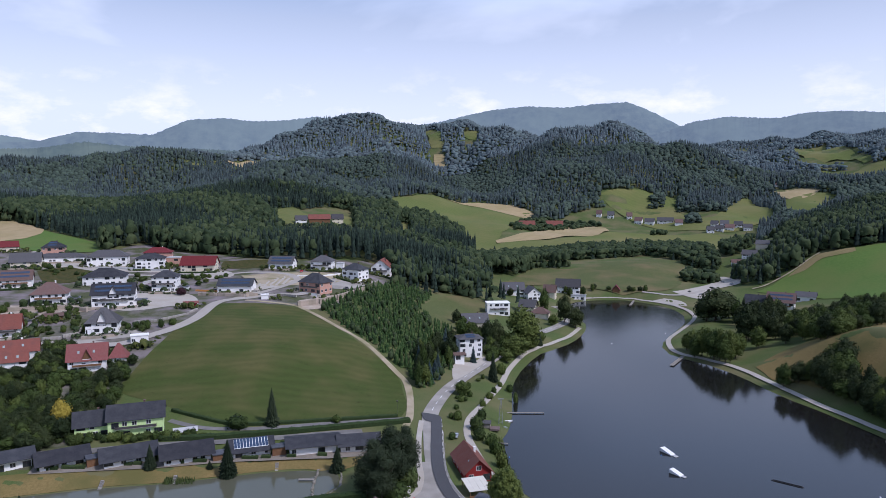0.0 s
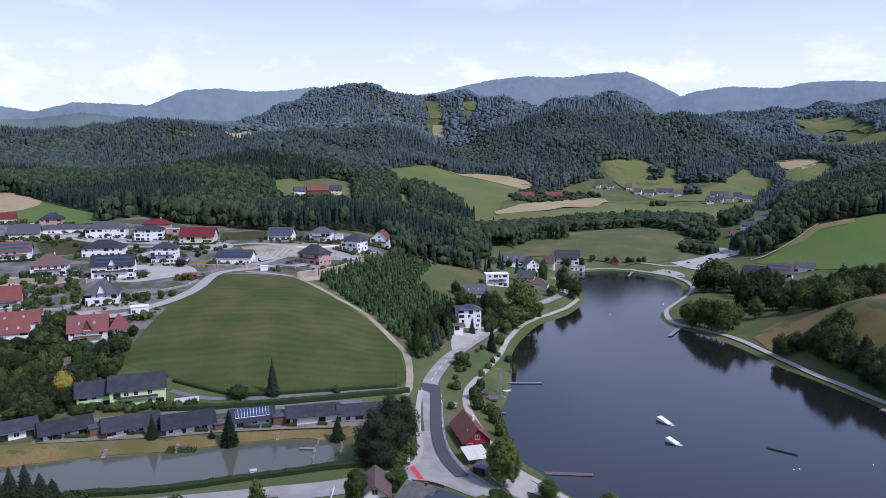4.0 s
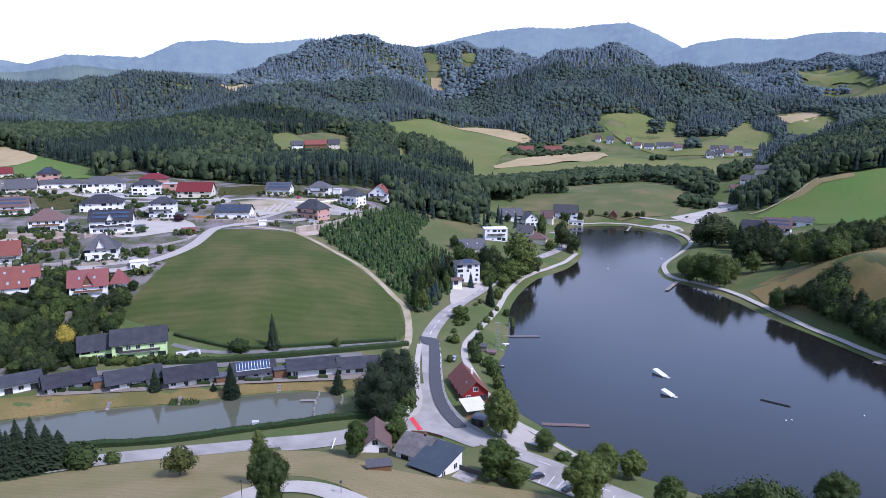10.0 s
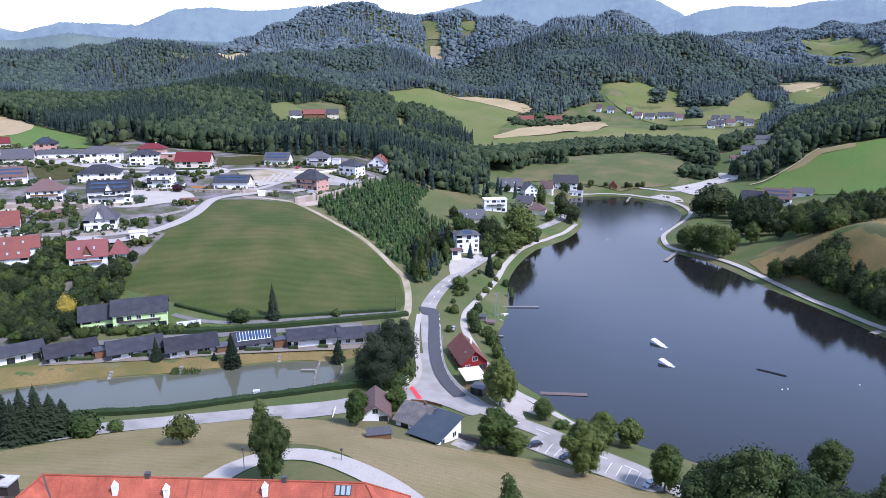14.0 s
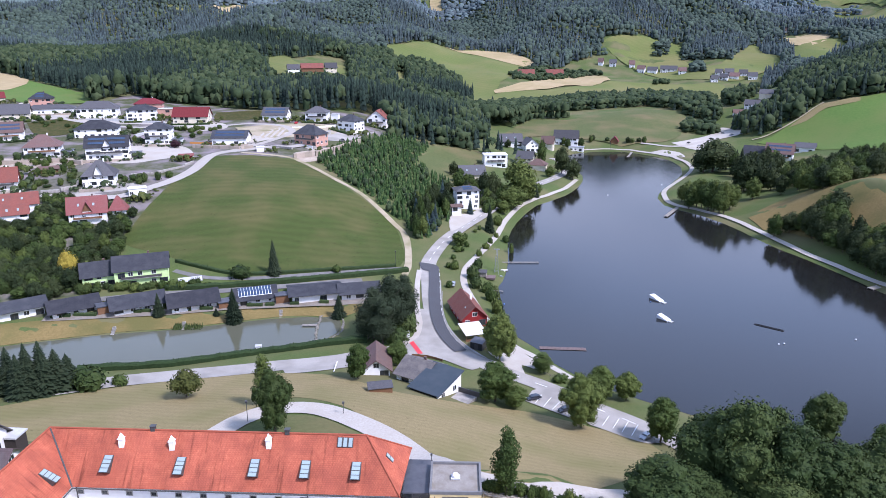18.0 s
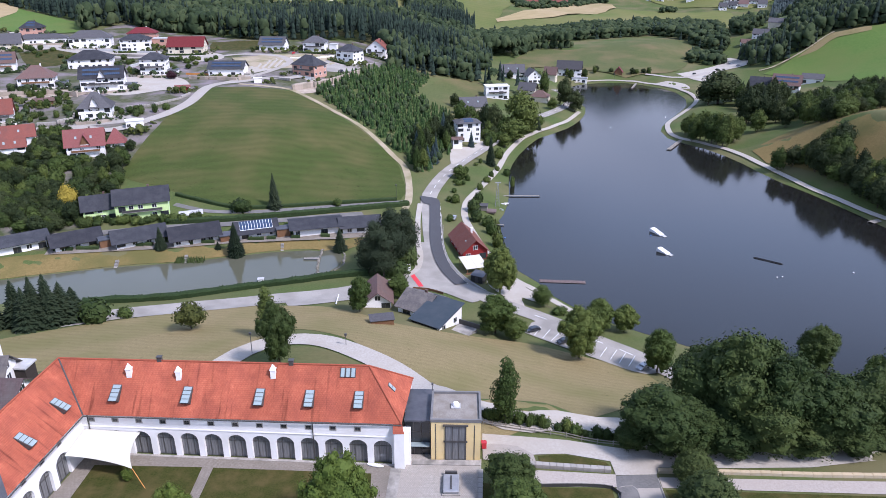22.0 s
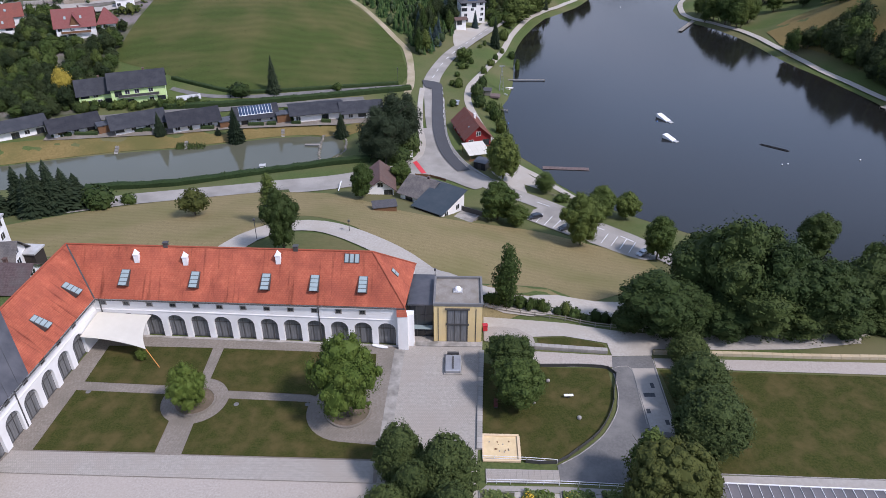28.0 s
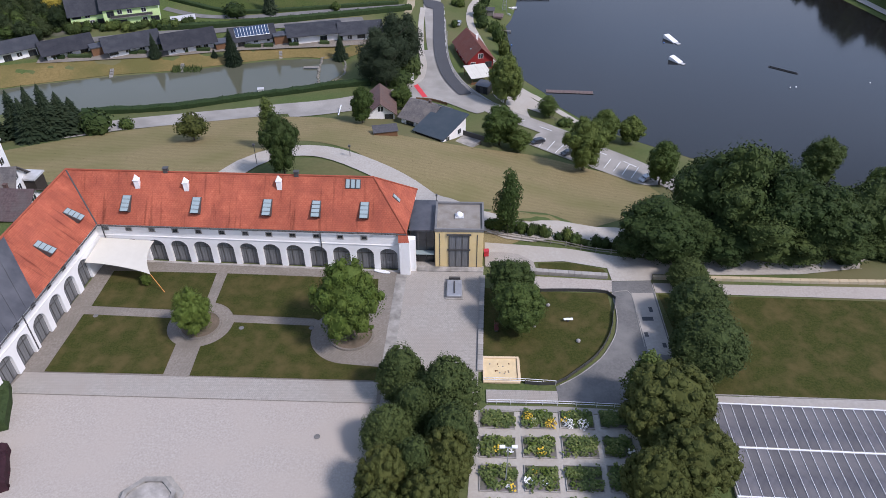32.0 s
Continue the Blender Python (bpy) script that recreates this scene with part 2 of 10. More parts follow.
DOME = [(-144.6, 304.7), (-144.4, 330.1), (-142.6, 363.3), (-140.4, 422), (-122.9, 432.9), (-105.2, 431.5), (-90.6, 428.2), (-74.1, 412), (-58, 391.7), (-43.6, 376.1), (-29.9, 357.6), (-20.6, 337.7), (-17.4, 308.1), (-19.2, 299.1), (-43.9, 288.2), (-70.9, 280.2), (-102.2, 282.8), (-117.3, 291.9)]
VILLAGE = [(-422, 681.9), (-389.3, 722.2), (-313.4, 639.9), (-296, 689.4), (-248.5, 649.3), (-196.9, 631.9), (-148.8, 599.2), (-105.6, 597.7), (-63.7, 606.5), (-36.5, 557.5), (-56.1, 492.3), (-80.1, 447.8), (-91.4, 432.2), (-122.9, 432.9), (-140.4, 422), (-142.6, 363.3), (-144.6, 304.7), (-142.6, 246.5), (-159.4, 239.9), (-184.3, 232.7), (-481.4, 652.6)]
PLANTATION = [(-78.1, 435.5), (-66, 477.3), (-38.7, 526.4), (-9.5, 546.3), (-17.9, 474.4), (3.1, 458.6), (6.4, 422.1), (4.2, 374.8), (-6.2, 344.1), (-12.9, 333.7), (-18, 353.8), (-30.8, 369.3), (-44.8, 386.8), (-60.1, 406.9)]
HAMLET_PARK = [(215.9, 664.5), (236.8, 678.9), (265.4, 704.9), (291.5, 751.9), (298.6, 732), (294.7, 692.3), (283.1, 679.3), (264.1, 674.8), (242.4, 648.6), (230.5, 629.4), (223.7, 639.7)]
VALLEY_OPEN = [(36.5, 860.3), (74.7, 1070.1), (118.4, 1219.8), (265, 1306.8), (346.1, 1345), (477, 1298.4), (546.4, 1232.5), (493.6, 1128.1), (454.3, 1106.4), (347.8, 881.8), (295.8, 752.4), (270.2, 779.5), (239.4, 814.7), (178.3, 802.3), (113.9, 799.2), (73.1, 772.2), (37.4, 738)]
MOUTH_OPEN = [(268.6, 691.1), (415.8, 1061.7), (489.9, 1129.7), (422.5, 880.3), (352.9, 746.9), (324.3, 726.4), (287.7, 658.2)]
FARM_OPEN = [(-213, 929.9), (-200.9, 979.1), (-177.6, 1022.4), (-141.2, 1048.5), (-120, 954.2), (-108.7, 824.3), (-170.8, 766.4), (-205.1, 863.1)]
BEACH = [(189.5, 636.9), (198.9, 634.5), (210.3, 622.1), (208.5, 601.5), (201.2, 608.7)]
LEVEL_MEADOW = [(-119, 160.5), (-97, 177), (-77, 186.4), (-58.6, 192), (-36.9, 191.8), (-26.1, 185.6), (-12.6, 176.3), (2.8, 174.2), (18.1, 173.6), (27.1, 171.9), (39.6, 166.2), (52.3, 159.3), (49.7, 138.6), (11.3, 103.9), (-0.1, 111.4), (-12.4, 137.5), (-24.9, 156.3), (-40.3, 163.6), (-47.7, 149.9), (-52.5, 136.7), (-75, 137), (-98, 137.5), (-118, 142)]

# ---- centre lines of roads and paths ----
MAIN_ROAD = [(65.7, 140.9), (61, 157.7), (53.8, 169.3), (49.1, 174.4), (42.6, 180.5), (35.9, 187.8), (28.5, 194.2), (20.6, 200.3), (14, 206.6), (9, 214.1), (3.6, 224), (-0.3, 236.3), (-2.9, 249.5), (-4.4, 266.6), (-5.2, 284.7), (-6.2, 300.5), (-4.4, 316.2), (1, 338.6), (10, 361.1), (21.9, 388), (33.7, 416.5), (42.1, 433.4), (56.7, 467.8), (71.2, 489.6), (84.7, 511.7), (94.8, 534), (97.1, 569.2), (91.4, 583.8)]
TRACK = [(-16.1, 288.3), (-15, 301.6), (-16.1, 324.4), (-18.9, 342.2), (-25.2, 353.2), (-33.6, 366.8), (-44.1, 381), (-58.6, 396.2), (-74.8, 416.1), (-91.4, 432.2), (-106.1, 435.8), (-124.7, 439.3)]
POND_ROAD = [(-3.2, 223.2), (-16.8, 214.2), (-25.6, 210.2), (-32.3, 206.2), (-41.8, 202.4), (-51.5, 199.4), (-64.1, 194.2), (-79.4, 189.4), (-93.5, 184.8), (-99.7, 181.1), (-117.1, 171.2)]
PATH_WEST = [(46.5, 190.7), (38.8, 204.2), (31.4, 215.7), (23.1, 226.7), (15.8, 252.3), (12.2, 269.5), (9.7, 284.6), (10.1, 297.7), (12.5, 309), (21.9, 335.7), (29.7, 364.2), (37, 395), (48.8, 428.8), (60, 448), (71.2, 461.5), (86.5, 484.6), (100.3, 516.6)]
PATH_EAST = [(119.2, 646.6), (142.2, 656.6), (168.4, 655.4), (181.2, 644.1), (194.4, 627.3), (201.6, 610.1), (203.6, 583.6), (199.3, 557.2), (187.3, 533.5), (171.2, 507.8), (154.3, 479.6), (146.7, 451.3), (147.8, 435.2), (158.1, 419), (165.9, 403.7), (170.1, 389.4), (172.6, 373), (175.4, 352.5), (179.4, 331.4), (183.8, 313.9), (186.6, 300.5), (190.2, 286.5), (196.3, 269.6)]
VILLAGE_ROAD = [(-84.4, 473.3), (-96.7, 458.8), (-110.9, 456.4), (-126.4, 445.9), (-135.7, 440.9), (-140.8, 428.7), (-139.3, 398.2), (-140.6, 383.2), (-144.8, 369.3), (-150.2, 359.9), (-157.6, 349.4), (-166.9, 344.7), (-179.5, 347.7), (-187.2, 345.8), (-202.2, 347.5)]
UPPER_ROAD = [(-135.7, 440.9), (-122.6, 459.3), (-109.6, 484.7), (-105.7, 504), (-118.4, 525.2), (-145.9, 534.1), (-169.3, 526.9), (-206.8, 537.1), (-221.9, 521.5), (-273.6, 542.3), (-336.3, 585.3), (-369.7, 594.6)]
DRIVE = [(-49.4, 137.5), (-46.9, 144.2), (-43.6, 149.0), (-38.1, 152.2), (-31, 151.8), (-25.2, 148.6), (-18.6, 143.0), (-12.2, 136.6), (-7.0, 129.8), (-3.6, 123.2), (2.4, 114.9), (9.7, 110.6), (16, 108.1), (33.4, 112), (41.4, 105.7)]

# ---- materials ----
def mat(name, c1, c2, scale=1.0, rough=0.8, bump=0.2, c3=None, big=0.05, metal=0.0, vary=0.0, stretch=None, spec=0.5, island=False):
    """A surface with two colours mixed by fine noise, a third by broad noise, and bump; vary shifts the value per object."""
    m = bpy.data.materials.new(name)
    m.use_nodes = True
    nt = m.node_tree
    b = nt.nodes["Principled BSDF"]
    b.inputs["Roughness"].default_value, b.inputs["Metallic"].default_value = rough, metal
    b.inputs["Specular IOR Level"].default_value = 0.12 if rough >= 0.7 and spec == 0.5 else spec
    co = nt.nodes.new("ShaderNodeTexCoord")
    src = co.outputs["Object"]
    if stretch:
        mp = nt.nodes.new("ShaderNodeMapping")
        mp.inputs["Scale"].default_value = stretch
        nt.links.new(src, mp.inputs[0])
        src = mp.outputs[0]
    n1 = nt.nodes.new("ShaderNodeTexNoise")
    n1.inputs["Scale"].default_value, n1.inputs["Detail"].default_value, n1.inputs["Roughness"].default_value = scale, 5, 0.65
    nt.links.new(src, n1.inputs["Vector"])
    r1 = nt.nodes.new("ShaderNodeMapRange")
    r1.inputs[1].default_value, r1.inputs[2].default_value = 0.3, 0.7
    nt.links.new(n1.outputs[0], r1.inputs[0])
    mix = nt.nodes.new("ShaderNodeMixRGB")
    mix.inputs[1].default_value, mix.inputs[2].default_value = (*c1, 1), (*c2, 1)
    nt.links.new(r1.outputs[0], mix.inputs[0])
    col = mix.outputs[0]
    if c3:
        n2 = nt.nodes.new("ShaderNodeTexNoise")
        n2.inputs["Scale"].default_value, n2.inputs["Detail"].default_value = big, 4
        nt.links.new(co.outputs["Object"], n2.inputs["Vector"])
        r2 = nt.nodes.new("ShaderNodeMapRange")
        r2.inputs[1].default_value, r2.inputs[2].default_value = 0.42, 0.68
        nt.links.new(n2.outputs[0], r2.inputs[0])
        mix2 = nt.nodes.new("ShaderNodeMixRGB")
        mix2.inputs[2].default_value = (*c3, 1)
        nt.links.new(r2.outputs[0], mix2.inputs[0])
        nt.links.new(col, mix2.inputs[1])
        col = mix2.outputs[0]
    if vary:
        hs = nt.nodes.new("ShaderNodeHueSaturation")
        if island:
            rnd = nt.nodes.new("ShaderNodeNewGeometry").outputs["Random Per Island"]
        else:
            rnd = nt.nodes.new("ShaderNodeObjectInfo").outputs["Random"]
        rv = nt.nodes.new("ShaderNodeMapRange")
        rv.inputs[3].default_value, rv.inputs[4].default_value = 1 - vary, 1 + vary
        nt.links.new(rnd, rv.inputs[0])
        nt.links.new(rv.outputs[0], hs.inputs["Value"])
        rh = nt.nodes.new("ShaderNodeMapRange")
        rh.inputs[3].default_value, rh.inputs[4].default_value = 0.5 + 0.05 * vary, 0.5 - 0.07 * vary
        nt.links.new(rnd, rh.inputs[0])
        nt.links.new(rh.outputs[0], hs.inputs["Hue"])
        nt.links.new(col, hs.inputs["Color"])
        col = hs.outputs[0]
    nt.links.new(col, b.inputs["Base Color"])
    if bump:
        bp = nt.nodes.new("ShaderNodeBump")
        bp.inputs["Strength"].default_value = min(1.0, bump)
        bp.inputs["Distance"].default_value = 0.3 / max(scale, 0.05)
        nt.links.new(n1.outputs[0], bp.inputs["Height"])
        nt.links.new(bp.outputs[0], b.inputs["Normal"])
    return m


M = {}
M["grass"] = mat("grass", (0.05, 0.08, 0.0225), (0.1, 0.123, 0.042), 2.2, 0.95, 0.4, (0.135, 0.124, 0.06), 0.035)
M["bright_meadow"] = mat("bright_meadow", (0.072, 0.132, 0.028), (0.105, 0.162, 0.04), 0.5, 0.95, 0.1, (0.115, 0.15, 0.042), 0.02)
M["garden_ground"] = mat("garden_ground", (0.0424, 0.06, 0.0221), (0.106, 0.105, 0.0585), 0.5, 0.95, 0.4, (0.212, 0.18, 0.189), 0.07)
M["lawn"] = mat("lawn", (0.025, 0.034, 0.0075), (0.062, 0.063, 0.016), 3.4, 0.95, 0.5, (0.082, 0.067, 0.024), 0.4)
M["mown_field"] = mat("mown_field", (0.03, 0.051, 0.011), (0.072, 0.088, 0.024), 2.2, 0.95, 0.5, (0.085, 0.084, 0.029), 0.05)
M["dry_meadow"] = mat("dry_meadow", (0.16, 0.13, 0.06), (0.285, 0.228, 0.118), 3.6, 0.95, 0.5, (0.17, 0.152, 0.064), 0.05)
M["brown_slope"] = mat("brown_slope", (0.15, 0.112, 0.042), (0.225, 0.165, 0.066), 1.2, 0.95, 0.4, (0.115, 0.105, 0.036), 0.06)
M["far_field"] = mat("far_field", (0.0921, 0.122, 0.0346), (0.126, 0.145, 0.0443), 0.4, 0.95, 0.0, (0.157, 0.15, 0.0577), 0.012)
M["olive_pasture"] = mat("olive_pasture", (0.062, 0.082, 0.027), (0.105, 0.115, 0.044), 0.8, 0.95, 0.2, (0.15, 0.122, 0.06), 0.028)
M["crop_field"] = mat("crop_field", (0.324, 0.252, 0.135), (0.378, 0.297, 0.171), 0.1, 0.95, 0.0, (0.288, 0.234, 0.117), 0.02)
M["asphalt"] = mat("asphalt", (0.285, 0.266, 0.238), (0.35, 0.329, 0.298), 3.0, 0.9, 0.1, (0.235, 0.22, 0.197), 0.12)
M["asphalt_dark"] = mat("asphalt_dark", (0.06, 0.062, 0.068), (0.085, 0.087, 0.092), 3.0, 0.85, 0.1, (0.07, 0.07, 0.075), 0.2)
M["gravel"] = mat("gravel", (0.34, 0.312, 0.272), (0.44, 0.408, 0.36), 2.0, 0.95, 0.3, (0.36, 0.325, 0.275), 0.12)
M["pale_road"] = mat("pale_road", (0.31, 0.285, 0.255), (0.385, 0.358, 0.322), 1.5, 0.95, 0.2, (0.33, 0.3, 0.26), 0.1)
M["dirt"] = mat("dirt", (0.3, 0.25, 0.17), (0.4, 0.34, 0.25), 0.8, 0.95, 0.3, (0.22, 0.2, 0.11), 0.1)
M["spruce"] = mat("spruce", (0.014, 0.0255, 0.021), (0.027, 0.0405, 0.029), 0.8, 0.95, 0.3, vary=0.4, island=True)
M["broadleaf"] = mat("broadleaf", (0.025, 0.041, 0.018), (0.044, 0.063, 0.028), 0.8, 0.9, 0.3, vary=0.4, island=True)
# blue-grey distance haze is mixed into these four foliage base colours
M["far_spruce_haze"] = mat("far_spruce_haze", (0.074, 0.098, 0.11), (0.092, 0.117, 0.128), 0.3, 0.95, 0.2, vary=0.35, island=True)
M["far_broadleaf_haze"] = mat("far_broadleaf_haze", (0.078, 0.104, 0.11), (0.098, 0.124, 0.128), 0.3, 0.95, 0.2, vary=0.35, island=True)
M["hill_spruce_haze"] = mat("hill_spruce_haze", (0.038, 0.055, 0.059), (0.055, 0.072, 0.07), 0.5, 0.95, 0.2, vary=0.35, island=True)
M["hill_broadleaf_haze"] = mat("hill_broadleaf_haze", (0.04, 0.06, 0.048), (0.06, 0.08, 0.06), 0.5, 0.95, 0.2, vary=0.35, island=True)
M["young_spruce"] = mat("young_spruce", (0.0212, 0.046, 0.0143), (0.0466, 0.082, 0.026), 0.8, 0.95, 0.3, vary=0.45, island=True)


def stripes(m, period, angle, depth, specks=0.0):
    """Mowing swaths over a grass material: wavy lighter and darker lanes, with sparse dark tufts."""
    nt = m.node_tree
    b = nt.nodes["Principled BSDF"]
    co = nt.nodes["Texture Coordinate"].outputs["Object"]
    mp = nt.nodes.new("ShaderNodeMapping")
    mp.inputs["Rotation"].default_value = (0, 0, radians(angle))
    nt.links.new(co, mp.inputs[0])
    wv = nt.nodes.new("ShaderNodeTexWave")
    wv.bands_direction = "Y"
    for k, v in (("Scale", 0.314 / period), ("Distortion", 5.0), ("Detail", 3.0), ("Detail Scale", 1.1)):
        wv.inputs[k].default_value = v
    nt.links.new(mp.outputs[0], wv.inputs[0])
    rg = nt.nodes.new("ShaderNodeMapRange")
    rg.inputs[3].default_value, rg.inputs[4].default_value = 1 - depth, 1 + depth * 0.6
    nt.links.new(wv.outputs["Fac"], rg.inputs[0])
    out = rg.outputs[0]
    if specks:
        n = nt.nodes.new("ShaderNodeTexNoise")
        n.inputs["Scale"].default_value, n.inputs["Detail"].default_value = 0.9, 2
        nt.links.new(co, n.inputs["Vector"])
        r2 = nt.nodes.new("ShaderNodeMapRange")
        r2.inputs[1].default_value, r2.inputs[2].default_value = 0.66, 0.74
        r2.inputs[3].default_value, r2.inputs[4].default_value = 1.0, 1 - specks
        nt.links.new(n.outputs[0], r2.inputs[0])
        mm = nt.nodes.new("ShaderNodeMath")
        mm.operation = "MULTIPLY"
        nt.links.new(out, mm.inputs[0])
        nt.links.new(r2.outputs[0], mm.inputs[1])
        out = mm.outputs[0]
    hs = nt.nodes.new("ShaderNodeHueSaturation")
    nt.links.new(out, hs.inputs["Value"])
    nt.links.new(b.inputs["Base Color"].links[0].from_socket, hs.inputs["Color"])
    nt.links.new(hs.outputs[0], b.inputs["Base Color"])


stripes(M["mown_field"], 6.5, -10, 0.075, 0.5)
stripes(M["dry_meadow"], 2.4, 16, 0.06, 0.3)
stripes(M["far_field"], 9.0, 30, 0.04)
stripes(M["crop_field"], 7.0, 12, 0.08)


# ---- mesh helpers ----
def mesh_of(name, verts, faces, material=None, smooth=False):
    me = bpy.data.meshes.new(name)
    me.from_pydata([tuple(v) for v in verts], [], [tuple(f) for f in faces])
    if material:
        me.materials.append(M[material] if isinstance(material, str) else material)
    if smooth:
        me.polygons.foreach_set("use_smooth", [True] * len(me.polygons))
    me.update()
    return me


def part(name, data, material, parent=None, label="", at=None):
    """One mesh object from a bmesh, a mesh or (verts, faces), under a thing or a part."""
    if isinstance(data, tuple):
        me = mesh_of(name, data[0], data[1], material)
    elif isinstance(data, bpy.types.Mesh):
        me = data
    else:
        bmesh.ops.recalc_face_normals(data, faces=data.faces)
        me = bpy.data.meshes.new(name)
        data.to_mesh(me)
        data.free()
        me.materials.append(M[material])
    ob = new(name, me)
    if parent:
        ob.parent = parent
    if at is not None:
        ob.matrix_basis = at
    if label:
        ob["label"] = label
    return ob


def thing(name, x, y, z, rot=0.0, label="", category="", group="", kind=""):
    ob = new(name)
    ob.matrix_basis = pose(x, y, z, 0, 0, rot)
    ob.empty_display_size = 0.2
    return tagged(ob, label, category, group, kind)


def box(bm, x0, y0, z0, x1, y1, z1, bevel=0.0):
    made = bmesh.ops.create_cube(bm, size=1.0)["verts"]
    for v in made:
        v.co = Vector(((x0 + x1) / 2 + v.co.x * (x1 - x0), (y0 + y1) / 2 + v.co.y * (y1 - y0), (z0 + z1) / 2 + v.co.z * (z1 - z0)))
    if bevel:
        edges = list({e for v in made for e in v.link_edges})
        bmesh.ops.bevel(bm, geom=edges, offset=bevel, segments=1, affect="EDGES")
    return bm


def boxes(*dims, bevel=0.0):
    bm = bmesh.new()
    for d in dims:
        box(bm, *d, bevel=bevel)
    return bm


def dense(line, step):
    """Points along a line through the given places, rounded and evenly spaced."""
    p = [Vector(q) for q in line]
    out = []
    for i in range(len(p) - 1):
        a, b, c, d = p[max(i - 1, 0)], p[i], p[i + 1], p[min(i + 2, len(p) - 1)]
        n = max(1, int((c - b).length / step))
        for k in range(n):
            t = k / n
            out.append(0.5 * ((2 * b) + (c - a) * t + (2 * a - 5 * b + 4 * c - d) * t * t + (3 * b - a - 3 * c + d) * t ** 3))
    return out + [p[-1]]


def ribbon(name, line, width, lift, material, label="", category="", kind="structure", step=3.0, thick=0.0, wobble=0.0):
    """A strip that lies on the ground along a line."""
    c = dense([(*q[:2], 0) for q in line], step)
    verts, faces = [], []
    across = max(2, int(width / 2.5) + 1)
    for i, p in enumerate(c):
        d = (c[min(i + 1, len(c) - 1)] - c[max(i - 1, 0)]).normalized()
        side = Vector((d.y, -d.x, 0))
        w = width * (1 + wobble * noise.noise(p * 0.15))
        for k in range(across):
            q = p + side * w * (k / (across - 1) - 0.5)
            verts.append((q.x, q.y))
        if i:
            a, b = (i - 1) * across, i * across
            faces += [(a + k, b + k, b + k + 1, a + k + 1) for k in range(across - 1)]
    v = np.array(verts)
    z = heights(v[:, 0], v[:, 1]).reshape(-1, across)
    z = np.maximum(z, (z.max(1, keepdims=True) + z.mean(1, keepdims=True)) / 2 - 0.3)
    me = mesh_of(name, np.c_[v, z.ravel() + lift], [f[::-1] for f in faces], material, True)
    ob = new(name, me)
    return tagged(ob, label, category, "", kind)


def patch(name, outline, step, lift, material, label="", category="", kind="structure", level=None, smooth_edge=True, rough=0.0):
    """A piece of ground with a free outline that lies on the terrain, or level."""
    from mathutils.geometry import delaunay_2d_cdt
    line = list(outline) + [outline[0]]
    edge = dense([(*q[:2], 0) for q in line], step)[:-1] if smooth_edge else [Vector((*q, 0)) for q in outline]
    if rough:
        edge = [p + Vector((noise.noise(p * 0.07), noise.noise(p * 0.07 + Vector((9, 0, 0))), 0)) * rough for p in edge]
    ring = [(p.x, p.y) for p in edge]
    a = np.array(ring)
    pts = [Vector(q) for q in ring]
    if level is None:
        gx, gy = np.meshgrid(np.arange(a[:, 0].min(), a[:, 0].max(), step), np.arange(a[:, 1].min(), a[:, 1].max(), step))
        gx, gy = gx.ravel(), gy.ravel()
        ok = inside(ring, gx, gy) < -0.6 * step
        pts += [Vector((px, py)) for px, py in zip(gx[ok], gy[ok])]
    n = len(ring)
    v, _, f, *_ = delaunay_2d_cdt(pts, [(i, (i + 1) % n) for i in range(n)], [], 1, 1e-4)
    v = np.array([(q.x, q.y) for q in v])
    z = heights(v[:, 0], v[:, 1]) if level is None else np.full(len(v), level)
    me = mesh_of(name, np.c_[v, z + lift], f, material, True)
    return tagged(new(name, me), label, category, "", kind)

def brick_bump(m, sx, sy, strength, darken=0.0):
    """Courses of tiles or cobbles over a material, as relief with darker joints."""
    nt = m.node_tree
    b = nt.nodes["Principled BSDF"]
    br = nt.nodes.new("ShaderNodeTexBrick")
    br.inputs["Scale"].default_value = 1.0
    br.inputs["Brick Width"].default_value, br.inputs["Row Height"].default_value = sx, sy
    br.inputs["Mortar Size"].default_value = min(sx, sy) * 0.12
    br.inputs["Color1"].default_value, br.inputs["Color2"].default_value, br.inputs["Mortar"].default_value = (1, 1, 1, 1), (0.8, 0.8, 0.8, 1), (0.55, 0.55, 0.55, 1)
    nt.links.new(nt.nodes["Texture Coordinate"].outputs["UV" if m.name.startswith("roof") else "Object"], br.inputs["Vector"])
    mul = nt.nodes.new("ShaderNodeMixRGB")
    mul.blend_type = "MULTIPLY"
    mul.inputs[0].default_value = darken
    old = b.inputs["Base Color"].links[0].from_socket
    nt.links.new(old, mul.inputs[1])
    nt.links.new(br.outputs["Color"], mul.inputs[2])
    nt.links.new(mul.outputs[0], b.inputs["Base Color"])
    bp = nt.nodes.new("ShaderNodeBump")
    bp.inputs["Strength"].default_value, bp.inputs["Distance"].default_value = strength, 0.03
    nt.links.new(br.outputs["Color"], bp.inputs["Height"])
    nt.links.new(bp.outputs[0], b.inputs["Normal"])
    return m


M["roof_red"] = brick_bump(mat("roof_red", (0.187, 0.063, 0.049), (0.234, 0.087, 0.0665), 1.5, 0.75, 0.2, (0.166, 0.072, 0.0595), 0.25), 0.25, 0.33, 0.6, 0.35)
M["roof_tile_red"] = brick_bump(mat("roof_tile_red", (0.36, 0.092, 0.053), (0.46, 0.135, 0.076), 1.5, 0.75, 0.2, (0.31, 0.085, 0.052), 0.35), 0.25, 0.33, 0.8, 0.5)


